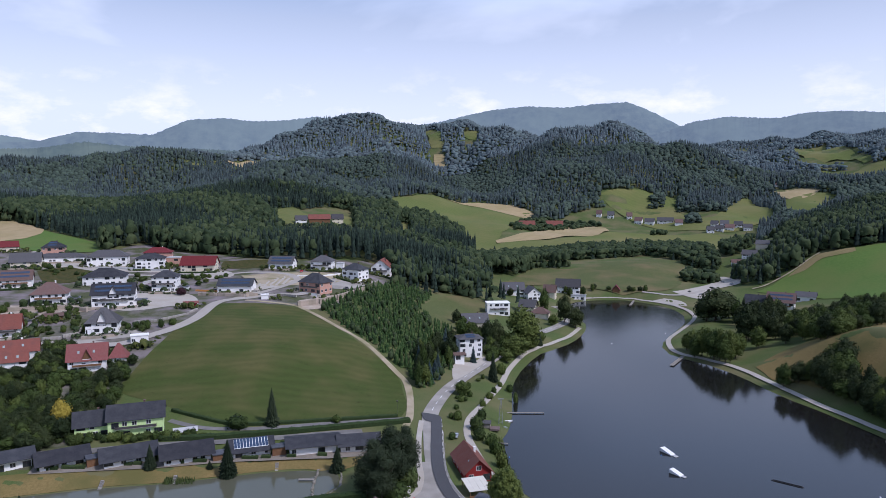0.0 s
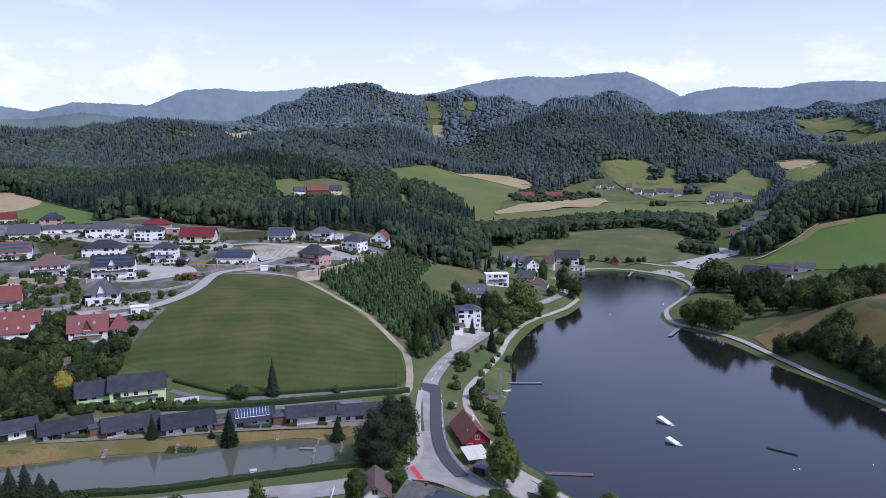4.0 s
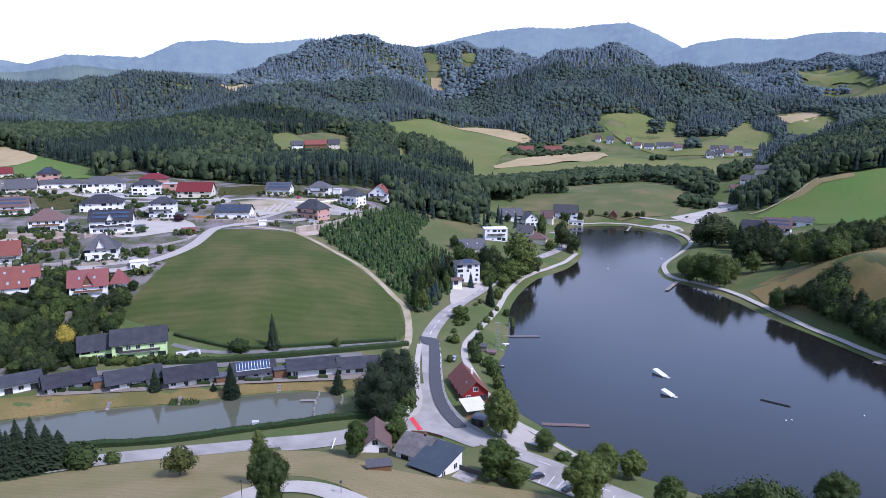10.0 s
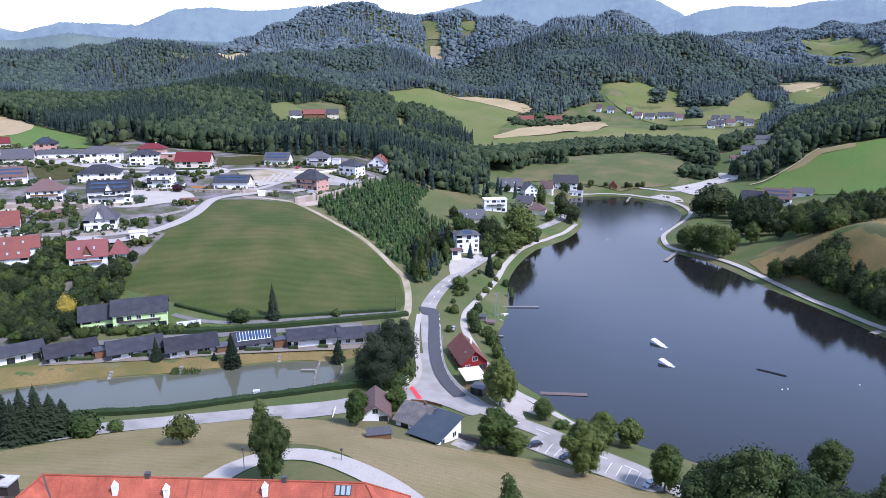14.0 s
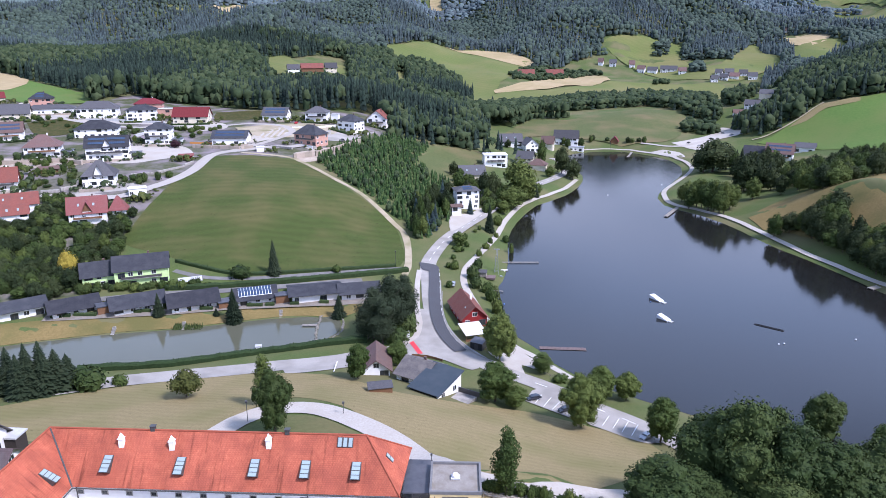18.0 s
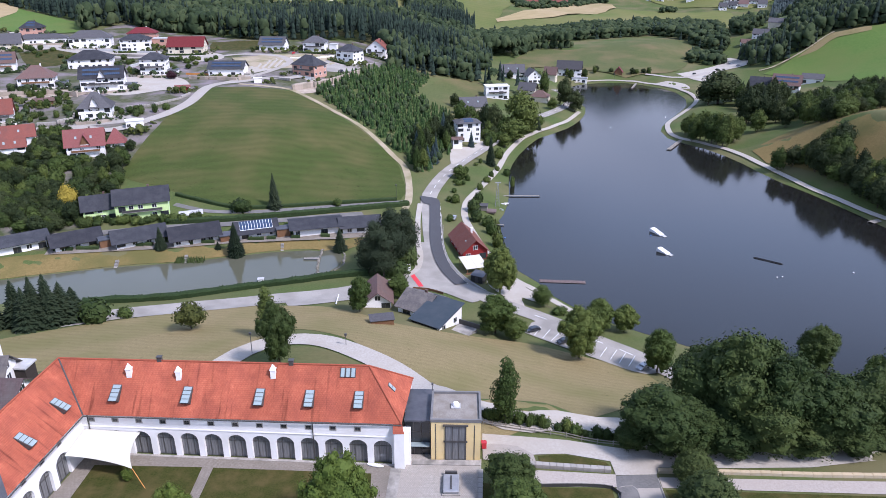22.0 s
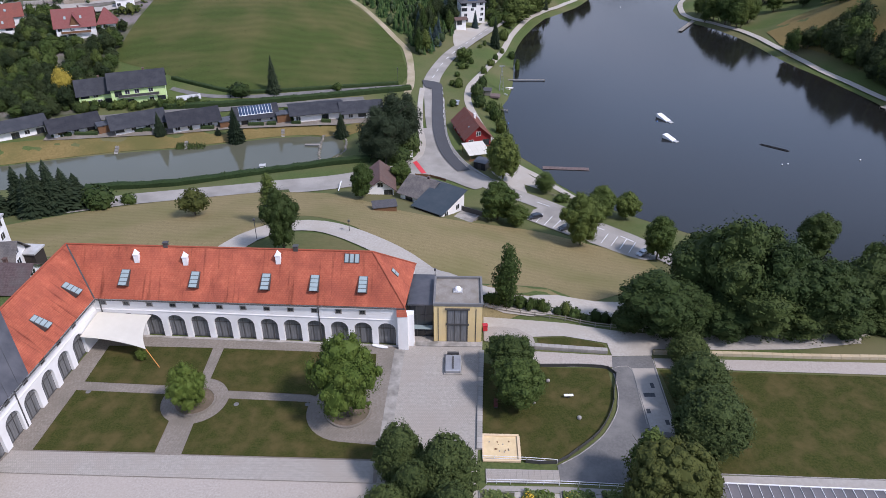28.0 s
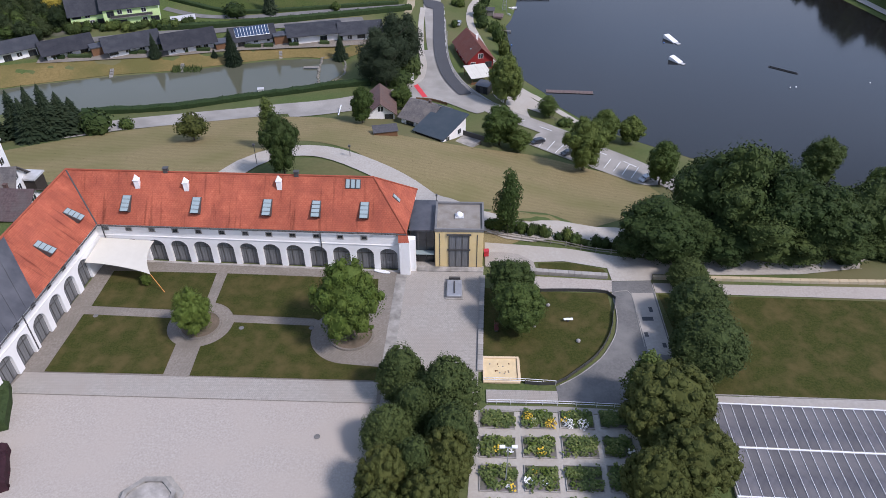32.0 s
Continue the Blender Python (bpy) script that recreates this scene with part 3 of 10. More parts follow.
def streaks(m, depth):
    """Dark rain stains that run down a tiled slope, with broad paler repairs."""
    nt = m.node_tree
    b = nt.nodes["Principled BSDF"]
    out = None
    for sx, sy, lo, hi, a, z in ((1.3, 0.1, 0.57, 0.74, 1.0, 1 - depth), (0.22, 0.03, 0.45, 0.62, 0.93, 1.12)):
        mp = nt.nodes.new("ShaderNodeMapping")
        mp.inputs["Scale"].default_value = (sx, sy, 1)
        nt.links.new(nt.nodes["Texture Coordinate"].outputs["UV"], mp.inputs[0])
        n = nt.nodes.new("ShaderNodeTexNoise")
        n.inputs["Scale"].default_value, n.inputs["Detail"].default_value = 1.0, 5
        nt.links.new(mp.outputs[0], n.inputs["Vector"])
        r = nt.nodes.new("ShaderNodeMapRange")
        r.inputs[1].default_value, r.inputs[2].default_value, r.inputs[3].default_value, r.inputs[4].default_value = lo, hi, a, z
        nt.links.new(n.outputs[0], r.inputs[0])
        if out is None:
            out = r.outputs[0]
        else:
            mm = nt.nodes.new("ShaderNodeMath")
            mm.operation = "MULTIPLY"
            nt.links.new(out, mm.inputs[0])
            nt.links.new(r.outputs[0], mm.inputs[1])
            out = mm.outputs[0]
    hs = nt.nodes.new("ShaderNodeHueSaturation")
    nt.links.new(out, hs.inputs["Value"])
    nt.links.new(b.inputs["Base Color"].links[0].from_socket, hs.inputs["Color"])
    nt.links.new(hs.outputs[0], b.inputs["Base Color"])


streaks(M["roof_tile_red"], 0.5)
M["roof_dull"] = brick_bump(mat("roof_dull", (0.15, 0.058, 0.045), (0.215, 0.085, 0.065), 1.5, 0.75, 0.2, (0.18, 0.085, 0.068), 0.3), 0.25, 0.33, 0.6, 0.4)
M["roof_grey"] = brick_bump(mat("roof_grey", (0.07, 0.069, 0.074), (0.105, 0.103, 0.108), 1.5, 0.85, 0.2, (0.088, 0.087, 0.092), 0.3, vary=0.25), 0.3, 0.35, 0.5, 0.35)
M["roof_anthracite"] = brick_bump(mat("roof_anthracite", (0.034, 0.036, 0.043), (0.05, 0.052, 0.06), 1.5, 0.85, 0.2, (0.06, 0.061, 0.068), 0.3, vary=0.2), 0.3, 0.35, 0.5, 0.3)
M["roof_brown"] = brick_bump(mat("roof_brown", (0.12, 0.075, 0.065), (0.17, 0.11, 0.095), 1.5, 0.8, 0.2, (0.14, 0.1, 0.09), 0.3, vary=0.15), 0.3, 0.35, 0.5, 0.35)
M["roof_weathered"] = brick_bump(mat("roof_weathered", (0.1, 0.092, 0.09), (0.16, 0.148, 0.143), 1.8, 0.9, 0.3, (0.19, 0.17, 0.155), 0.35, vary=0.1), 0.3, 0.35, 0.6, 0.5)
M["roof_old_brown"] = brick_bump(mat("roof_old_brown", (0.085, 0.06, 0.06), (0.135, 0.1, 0.098), 1.8, 0.9, 0.3, (0.12, 0.105, 0.1), 0.35), 0.3, 0.35, 0.6, 0.5)
M["roof_maroon"] = brick_bump(mat("roof_maroon", (0.14, 0.024, 0.0315), (0.189, 0.04, 0.045), 1.5, 0.7, 0.2, vary=0.15), 0.3, 0.35, 0.5, 0.3)
M["roof_salmon"] = brick_bump(mat("roof_salmon", (0.198, 0.0675, 0.063), (0.244, 0.0938, 0.0855), 1.5, 0.75, 0.2, (0.211, 0.09, 0.081), 0.3, vary=0.15), 0.3, 0.35, 0.5, 0.35)
M["roof_blue"] = mat("roof_blue", (0.026, 0.038, 0.048), (0.034, 0.047, 0.057), 1.0, 0.6, 0.1, (0.042, 0.053, 0.062), 0.3)
M["sheet_dark"] = mat("sheet_dark", (0.045, 0.047, 0.055), (0.065, 0.067, 0.075), 0.8, 0.5, 0.1, (0.09, 0.09, 0.1), 0.3)
M["plaster_white"] = mat("plaster_white", (0.76, 0.752, 0.735), (0.82, 0.814, 0.8), 0.8, 0.9, 0.1, (0.72, 0.705, 0.68), 0.15)
M["plaster_cream"] = mat("plaster_cream", (0.595, 0.538, 0.41), (0.654, 0.596, 0.476), 0.8, 0.9, 0.1)
M["plaster_yellow"] = mat("plaster_yellow", (0.66, 0.5, 0.24), (0.74, 0.58, 0.3), 0.6, 0.9, 0.1, (0.62, 0.49, 0.27), 0.3)
M["plaster_green"] = mat("plaster_green", (0.5, 0.66, 0.28), (0.58, 0.74, 0.36), 0.8, 0.9, 0.1)
M["plaster_pink"] = mat("plaster_pink", (0.45, 0.255, 0.195), (0.51, 0.307, 0.242), 0.8, 0.9, 0.1)
M["plaster_grey"] = mat("plaster_grey", (0.4, 0.4, 0.4), (0.48, 0.48, 0.47), 0.8, 0.9, 0.1)
M["red_boards"] = mat("red_boards", (0.2, 0.022, 0.022), (0.27, 0.034, 0.032), 2.0, 0.8, 0.2, stretch=(6, 6, 0.5))
M["wood_brown"] = mat("wood_brown", (0.14, 0.075, 0.04), (0.2, 0.11, 0.06), 2.0, 0.8, 0.2, stretch=(5, 5, 0.6))
M["wood_dark"] = mat("wood_dark", (0.035, 0.03, 0.027), (0.06, 0.05, 0.043), 2.0, 0.85, 0.2, stretch=(5, 5, 0.6))
M["metal_pale"] = mat("metal_pale", (0.4, 0.4, 0.4), (0.5, 0.495, 0.485), 1.0, 0.6, 0.05, (0.36, 0.355, 0.34), 0.4)
M["wood_grey"] = mat("wood_grey", (0.2, 0.18, 0.155), (0.28, 0.255, 0.22), 2.0, 0.85, 0.2, stretch=(0.6, 5, 5))
M["wood_orange"] = mat("wood_orange", (0.5, 0.22, 0.06), (0.58, 0.27, 0.09), 2.0, 0.7, 0.1)
M["wood_pale"] = mat("wood_pale", (0.6, 0.46, 0.29), (0.68, 0.54, 0.36), 2.0, 0.8, 0.1)
M["glass"] = mat("glass", (0.02, 0.024, 0.028), (0.035, 0.04, 0.046), 0.3, 0.06, 0.0, spec=0.8)
M["glass_curtain"] = mat("glass_curtain", (0.1, 0.105, 0.11), (0.2, 0.2, 0.2), 1.6, 0.12, 0.0, stretch=(3, 3, 0.2), spec=0.7)
M["glass_pale"] = mat("glass_pale", (0.252, 0.312, 0.312), (0.3, 0.36, 0.36), 0.6, 0.12, 0.0, spec=0.7)
M["solar"] = mat("solar", (0.0263, 0.0467, 0.088), (0.0368, 0.0624, 0.112), 0.5, 0.15, 0.0, spec=0.8)
M["frame_dark"] = mat("frame_dark", (0.05, 0.048, 0.046), (0.07, 0.068, 0.066), 2.0, 0.5, 0.0)
M["frame_white"] = mat("frame_white", (0.75, 0.75, 0.75), (0.8, 0.8, 0.8), 2.0, 0.5, 0.0)
M["metal_grey"] = mat("metal_grey", (0.3, 0.31, 0.33), (0.38, 0.39, 0.41), 1.0, 0.45, 0.05, metal=0.4)
M["stone"] = mat("stone", (0.29, 0.272, 0.245), (0.4, 0.375, 0.34), 1.5, 0.9, 0.3, (0.2, 0.188, 0.168), 0.5, vary=0.12)
M["stone_ochre"] = mat("stone_ochre", (0.43, 0.345, 0.215), (0.5, 0.41, 0.27), 1.2, 0.9, 0.2, (0.42, 0.37, 0.29), 0.3, vary=0.06)
M["stone_wet"] = mat("stone_wet", (0.17, 0.155, 0.13), (0.26, 0.24, 0.21), 1.5, 0.9, 0.3, (0.12, 0.12, 0.08), 0.4, vary=0.15)
M["rubble"] = mat("rubble", (0.315, 0.266, 0.21), (0.413, 0.36, 0.294), 0.6, 0.95, 0.4, (0.27, 0.223, 0.175), 0.2, vary=0.2)
M["cobble"] = brick_bump(mat("cobble", (0.195, 0.172, 0.144), (0.29, 0.256, 0.216), 2.5, 0.9, 0.2, (0.2, 0.178, 0.148), 0.2), 0.22, 0.22, 0.6, 0.45)
M["cobble_pale"] = brick_bump(mat("cobble_pale", (0.3, 0.276, 0.242), (0.4, 0.37, 0.33), 2.5, 0.9, 0.2, (0.34, 0.305, 0.265), 0.2), 0.3, 0.3, 0.5, 0.35)
M["court_gravel"] = mat("court_gravel", (0.31, 0.274, 0.238), (0.425, 0.382, 0.337), 3.5, 0.95, 0.3, (0.38, 0.334, 0.289), 0.12)
M["roof_gravel"] = mat("roof_gravel", (0.17, 0.155, 0.135), (0.33, 0.305, 0.27), 9.0, 0.95, 0.5, (0.2, 0.175, 0.145), 0.6)
M["asphalt_dark_worn"] = mat("asphalt_dark_worn", (0.12, 0.117, 0.113), (0.165, 0.16, 0.153), 2.5, 0.9, 0.15, (0.19, 0.183, 0.172), 0.25)
M["herb"] = mat("herb", (0.085, 0.12, 0.035), (0.15, 0.18, 0.065), 2.0, 0.9, 0.2, vary=0.4)
M["parapet_metal"] = mat("parapet_metal", (0.13, 0.128, 0.125), (0.18, 0.176, 0.17), 1.0, 0.6, 0.05)
M["sail"] = mat("sail", (0.541, 0.517, 0.448), (0.59, 0.566, 0.496), 0.4, 0.7, 0.02)
M["soil"] = mat("soil", (0.12, 0.09, 0.065), (0.19, 0.15, 0.11), 1.5, 0.95, 0.4, (0.1, 0.085, 0.055), 0.4)
M["sand"] = mat("sand", (0.62, 0.48, 0.27), (0.7, 0.56, 0.34), 1.5, 0.95, 0.2, (0.58, 0.45, 0.27), 0.6)
M["white_paint"] = mat("white_paint", (0.7, 0.7, 0.7), (0.8, 0.8, 0.8), 2.0, 0.6, 0.0)
M["red_paint"] = mat("red_paint", (0.55, 0.035, 0.045), (0.62, 0.05, 0.06), 2.0, 0.6, 0.0)
M["black"] = mat("black", (0.015, 0.015, 0.016), (0.025, 0.025, 0.026), 2.0, 0.5, 0.0)
M["hedge"] = mat("hedge", (0.0218, 0.0384, 0.0146), (0.0403, 0.0624, 0.0229), 1.5, 0.95, 0.5, vary=0.25)
M["leaf_green"] = mat("leaf_green", (0.042, 0.066, 0.0155), (0.072, 0.1, 0.025), 0.7, 0.7, 0.2, vary=0.3)
M["leaf_dark"] = mat("leaf_dark", (0.026, 0.044, 0.0115), (0.047, 0.067, 0.019), 0.7, 0.7, 0.2, vary=0.25)
M["leaf_fresh"] = mat("leaf_fresh", (0.0551, 0.088, 0.015), (0.0904, 0.12, 0.0243), 0.7, 0.7, 0.2, vary=0.15)
M["leaf_olive"] = mat("leaf_olive", (0.043, 0.054, 0.0135), (0.072, 0.08, 0.0215), 0.7, 0.75, 0.2, vary=0.15)
M["leaf_clipped"] = mat("leaf_clipped", (0.03, 0.048, 0.013), (0.072, 0.094, 0.026), 2.4, 0.8, 0.2, vary=0.12, spec=0.2)
M["leaf_yellow"] = mat("leaf_yellow", (0.25, 0.2, 0.03), (0.36, 0.28, 0.05), 0.7, 0.75, 0.2)
M["needle"] = mat("needle", (0.011, 0.021, 0.0105), (0.025, 0.036, 0.0175), 0.7, 0.8, 0.2, vary=0.3)
M["needle_pine"] = mat("needle_pine", (0.017, 0.028, 0.014), (0.034, 0.046, 0.024), 0.7, 0.8, 0.2, vary=0.2)
M["leaf_deep"] = mat("leaf_deep", (0.02, 0.033, 0.0115), (0.037, 0.05, 0.018), 0.7, 0.7, 0.2, vary=0.3)
M["needle_blue"] = mat("needle_blue", (0.0263, 0.045, 0.045), (0.0413, 0.0638, 0.0638), 0.7, 0.8, 0.2, vary=0.2)
M["leaf_purple"] = mat("leaf_purple", (0.03, 0.014, 0.018), (0.05, 0.022, 0.028), 0.7, 0.8, 0.2)
M["bark"] = mat("bark", (0.07, 0.055, 0.042), (0.12, 0.1, 0.08), 3.0, 0.95, 0.5, stretch=(3, 3, 0.6))
M["flower_white"] = mat("flower_white", (0.7, 0.7, 0.68), (0.8, 0.8, 0.78), 2, 0.8, 0.0)
M["flower_yellow"] = mat("flower_yellow", (0.6, 0.4, 0.03), (0.7, 0.48, 0.08), 2, 0.8, 0.0)
M["reed"] = mat("reed", (0.07, 0.1, 0.03), (0.1, 0.13, 0.045), 1.0, 0.9, 0.2, vary=0.2)
M["shrub"] = mat("shrub", (0.0373, 0.051, 0.014), (0.0619, 0.075, 0.0225), 1.0, 0.9, 0.3, vary=0.35, island=True)
M["car_paint_dark"] = mat("car_paint_dark", (0.012, 0.014, 0.02), (0.016, 0.018, 0.025), 1, 0.2, 0.0, spec=0.8)
M["car_paint_silver"] = mat("car_paint_silver", (0.4, 0.41, 0.42), (0.45, 0.46, 0.47), 1, 0.25, 0.0, metal=0.5)
M["car_paint_red"] = mat("car_paint_red", (0.4, 0.02, 0.03), (0.45, 0.03, 0.04), 1, 0.25, 0.0)
M["rubber"] = mat("rubber", (0.012, 0.012, 0.012), (0.02, 0.02, 0.02), 3, 0.9, 0.0)
M["tarp_blue"] = mat("tarp_blue", (0.05, 0.16, 0.42), (0.08, 0.2, 0.48), 1, 0.5, 0.1)

# ---- ground: one sheet that reaches the far ridges ----
def steps(a, b, fine, lo, hi, grow):
    out, s, p = list(np.arange(a, b, fine)), fine, b
    while p < hi:
        out.append(p)
        s *= grow
        p += s
    out.append(hi)
    s, p, left = fine, a, []
    while p > lo:
        s *= grow
        p -= s
        left.append(max(p, lo))
    return np.array(left[::-1] + out)


def build_ground():
    gx = steps(-190, 240, 2.5, -3600, 3600, 1.06)
    gy = steps(80, 500, 2.5, -900, 3700, 1.05)
    x, y = np.meshgrid(gx, gy)
    z = heights(x, y).reshape(x.shape)
    n, w = x.shape
    i = np.arange(n * w).reshape(n, w)
    f = np.stack([i[:-1, :-1], i[:-1, 1:], i[1:, 1:], i[1:, :-1]], -1).reshape(-1, 4)
    me = mesh_of("ground", np.c_[x.ravel(), y.ravel(), z.ravel()], f.tolist(), "grass", True)
    return tagged(new("ground", me), "rolling green valley ground of rough grass", "ground", "", "structure")


build_ground()


def water_material(name, deep, shallow, rough, wave):
    m = mat(name, deep, shallow, 0.008, rough, 0.0, spec=0.5)
    b = m.node_tree.nodes["Principled BSDF"]
    b.inputs["IOR"].default_value = 1.33
    n = m.node_tree.nodes.new("ShaderNodeTexNoise")
    n.inputs["Scale"].default_value, n.inputs["Detail"].default_value = 1.1, 3
    bp = m.node_tree.nodes.new("ShaderNodeBump")
    bp.inputs["Strength"].default_value, bp.inputs["Distance"].default_value = wave, 0.05
    co = m.node_tree.nodes["Texture Coordinate"]
    m.node_tree.links.new(co.outputs["Object"], n.inputs["Vector"])
    m.node_tree.links.new(n.outputs[0], bp.inputs["Height"])
    m.node_tree.links.new(bp.outputs[0], b.inputs["Normal"])
    return m


M["lake_water"] = water_material("lake_water", (0.0125, 0.0105, 0.008), (0.011, 0.0125, 0.0125), 0.08, 0.3)
M["pond_water"] = water_material("pond_water", (0.085, 0.088, 0.058), (0.105, 0.105, 0.074), 0.07, 0.2)
patch("lake", LAKE, 12, 0.0, "lake_water", "dark blue bathing lake with a calm rippled surface", "lake", level=0.0)
patch("pond", POND, 8, 0.0, "pond_water", "murky green-grey fish pond beside the bungalows", "pond", level=POND_Z)

# fields
patch("mown_field", DOME, 5, 0.12, "mown_field", "freshly mown green domed hayfield with faint mowing stripes", "field", rough=1.5)
patch("dry_meadow", LEVEL_MEADOW, 4, 0.1, "dry_meadow", "cut straw-coloured dry meadow below the monastery", "meadow")
for name, outline, step, lift, material, label in (
        ("far_field", FIELD_BIG, 16, 1.0, "far_field", "sloping green pasture above the valley"),
        ("crop_field", CROP_STRIP, 25, 1.6, "crop_field", "pale ripe grain strip along a hilltop"),
        ("crop_field", CROP_MID, 20, 1.6, "crop_field", "long pale grain field between green meadows"),
        ("far_field", FIELD_MID, 25, 1.2, "far_field", "green meadow behind a hedge of trees"),
        ("far_field", MEADOW_END, 12, 0.5, "olive_pasture", "grassy hillside above the lake's end"),
        ("far_field", FIELD_HAMLET, 16, 1.2, "far_field", "green slopes round a distant hamlet"),
        ("bright_meadow", MEADOW_RIGHT, 15, 0.5, "bright_meadow", "bright green meadow on a rounded hill"),
        ("brown_slope", MEADOW_BROWN, 8, 0.3, "brown_slope", "dry brownish grass slope above the lakeside path"),
        ("bright_meadow", FIELD_LEFT, 15, 0.5, "bright_meadow", "green meadow above the village"),
        ("crop_field", CROP_LEFT, 15, 0.8, "crop_field", "pale stubble field at the forest edge"),
        ("far_field", CLEARING_FARM, 15, 0.5, "far_field", "grassy clearing round a hillside farm"),
        ("far_field", STRIPE, 15, 0.7, "far_field", "narrow grass lane through the wood"),
        ("crop_field", FIELD_FAR_LEFT, 18, 1.6, "crop_field", "pale grain field on a far saddle"),
        ("far_field", FIELD_FAR_PALE, 18, 1.6, "far_field", "far green field on a saddle"),
        ("far_field", PASTURE_TOP, 15, 1.6, "far_field", "steep pasture strip on the wooded hill"),
        ("crop_field", PASTURE_LOW, 15, 1.6, "crop_field", "cleared pale strip on the wooded hill"),
        ("far_field", PASTURE_NICHE, 15, 1.6, "far_field", "small hilltop pasture"),
        ("far_field", FIELD_RIGHT_FAR, 18, 1.6, "far_field", "far green pasture on a plateau"),
        ("far_field", FIELD_RIGHT_MID, 18, 1.6, "far_field", "far light green pasture"),
        ("crop_field", CROP_RIGHT, 15, 1.6, "crop_field", "pale ripe grain field in the far valley"),
        ("far_field", FIELD_RIGHT_LOW, 15, 1.6, "far_field", "far green meadow below a grain field"),
        ("far_field", MEADOW_HOUSES, 8, 0.4, "olive_pasture", "grassy slope behind the lakeside houses")):
    patch(name, outline, step, lift, material, label, "field", rough=5.0 if step >= 15 else 2.5)

patch("garden_ground", VILLAGE, 6, 0.05, "garden_ground", "patchy lawns, beds and gravel between the village houses", "gardens")

patch("stubble_strip", [(318, 652), (331, 659), (346, 664.5), (354, 667.5), (382, 656.5), (378, 648), (352, 655), (334, 650)], 5, 0.75, "dry_meadow", "straw-coloured mown strip along the wood's edge", "field", rough=2.0)

# roads and paths
ribbon("dirt_track", [(286, 652), (297, 652), (310, 655.5), (322.6, 658.5), (334, 661.5), (346, 666.5), (356, 669.5)], 2.2, 0.9, "dirt", "sandy farm track along the wood's edge", "track", wobble=0.2)
ribbon("road", [(186, 660), (195.6, 655.8), (207.8, 649.2), (224.5, 652.2), (246.3, 669)], 5.0, 0.45, "pale_road", "pale road at the lake's end", "road")
ribbon("road", MAIN_ROAD, 7.0, 0.22, "asphalt", "curving grey asphalt main road along the lake", "road")
ribbon("road", POND_ROAD, 8.6, 0.2, "asphalt", "grey asphalt side road past the pond", "road")
ribbon("road", VILLAGE_ROAD, 6.5, 0.25, "pale_road", "light asphalt road climbing into the village", "road")
ribbon("road", UPPER_ROAD, 5.0, 0.25, "pale_road", "pale road through the new housing estate", "road")
ribbon("path", PATH_WEST, 3.0, 0.2, "gravel", "pale gravel footpath along the lake", "path")
ribbon("path", PATH_EAST, 3.2, 0.2, "gravel", "pale gravel footpath round the lake's far shore", "path")
ribbon("dirt_track", TRACK, 3.2, 0.25, "dirt", "sandy farm track round the mown hill", "track", wobble=0.25)
patch("grass_island", [(-45, 136), (-43.4, 142), (-40.5, 146.4), (-36, 148), (-31, 147.4), (-27, 145.4), (-20.6, 139.6), (-14.6, 133.0), (-9.6, 126), (-8, 120), (-28, 122), (-44, 128)], 3, 0.14, "olive_pasture", "rough olive grass inside the curve of the drive", "lawn")
ribbon("drive", DRIVE, 6.4, 0.24, "gravel", "pale gravel drive curving behind the monastery", "drive")
patch("car_park", HAMLET_PARK, 8, 0.4, "gravel", "pale gravel car park at the lake's end", "car park")
patch("beach", BEACH, 8, 0.35, "gravel", "pale sand volleyball court by the shore", "beach")

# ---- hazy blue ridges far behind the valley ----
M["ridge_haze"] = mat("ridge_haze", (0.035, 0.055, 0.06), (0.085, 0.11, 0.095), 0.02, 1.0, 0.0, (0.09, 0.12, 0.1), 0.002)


# aerial haze is imitated by blue emission on both ridge materials
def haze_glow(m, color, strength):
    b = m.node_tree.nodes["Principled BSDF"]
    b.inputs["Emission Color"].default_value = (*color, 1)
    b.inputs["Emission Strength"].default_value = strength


M["ridge_near_haze"] = mat("ridge_near_haze", (0.04, 0.062, 0.055), (0.075, 0.1, 0.075), 0.03, 1.0, 0.0, (0.1, 0.125, 0.09), 0.004)
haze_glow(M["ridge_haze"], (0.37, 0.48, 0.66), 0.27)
haze_glow(M["ridge_near_haze"], (0.33, 0.44, 0.58), 0.15)


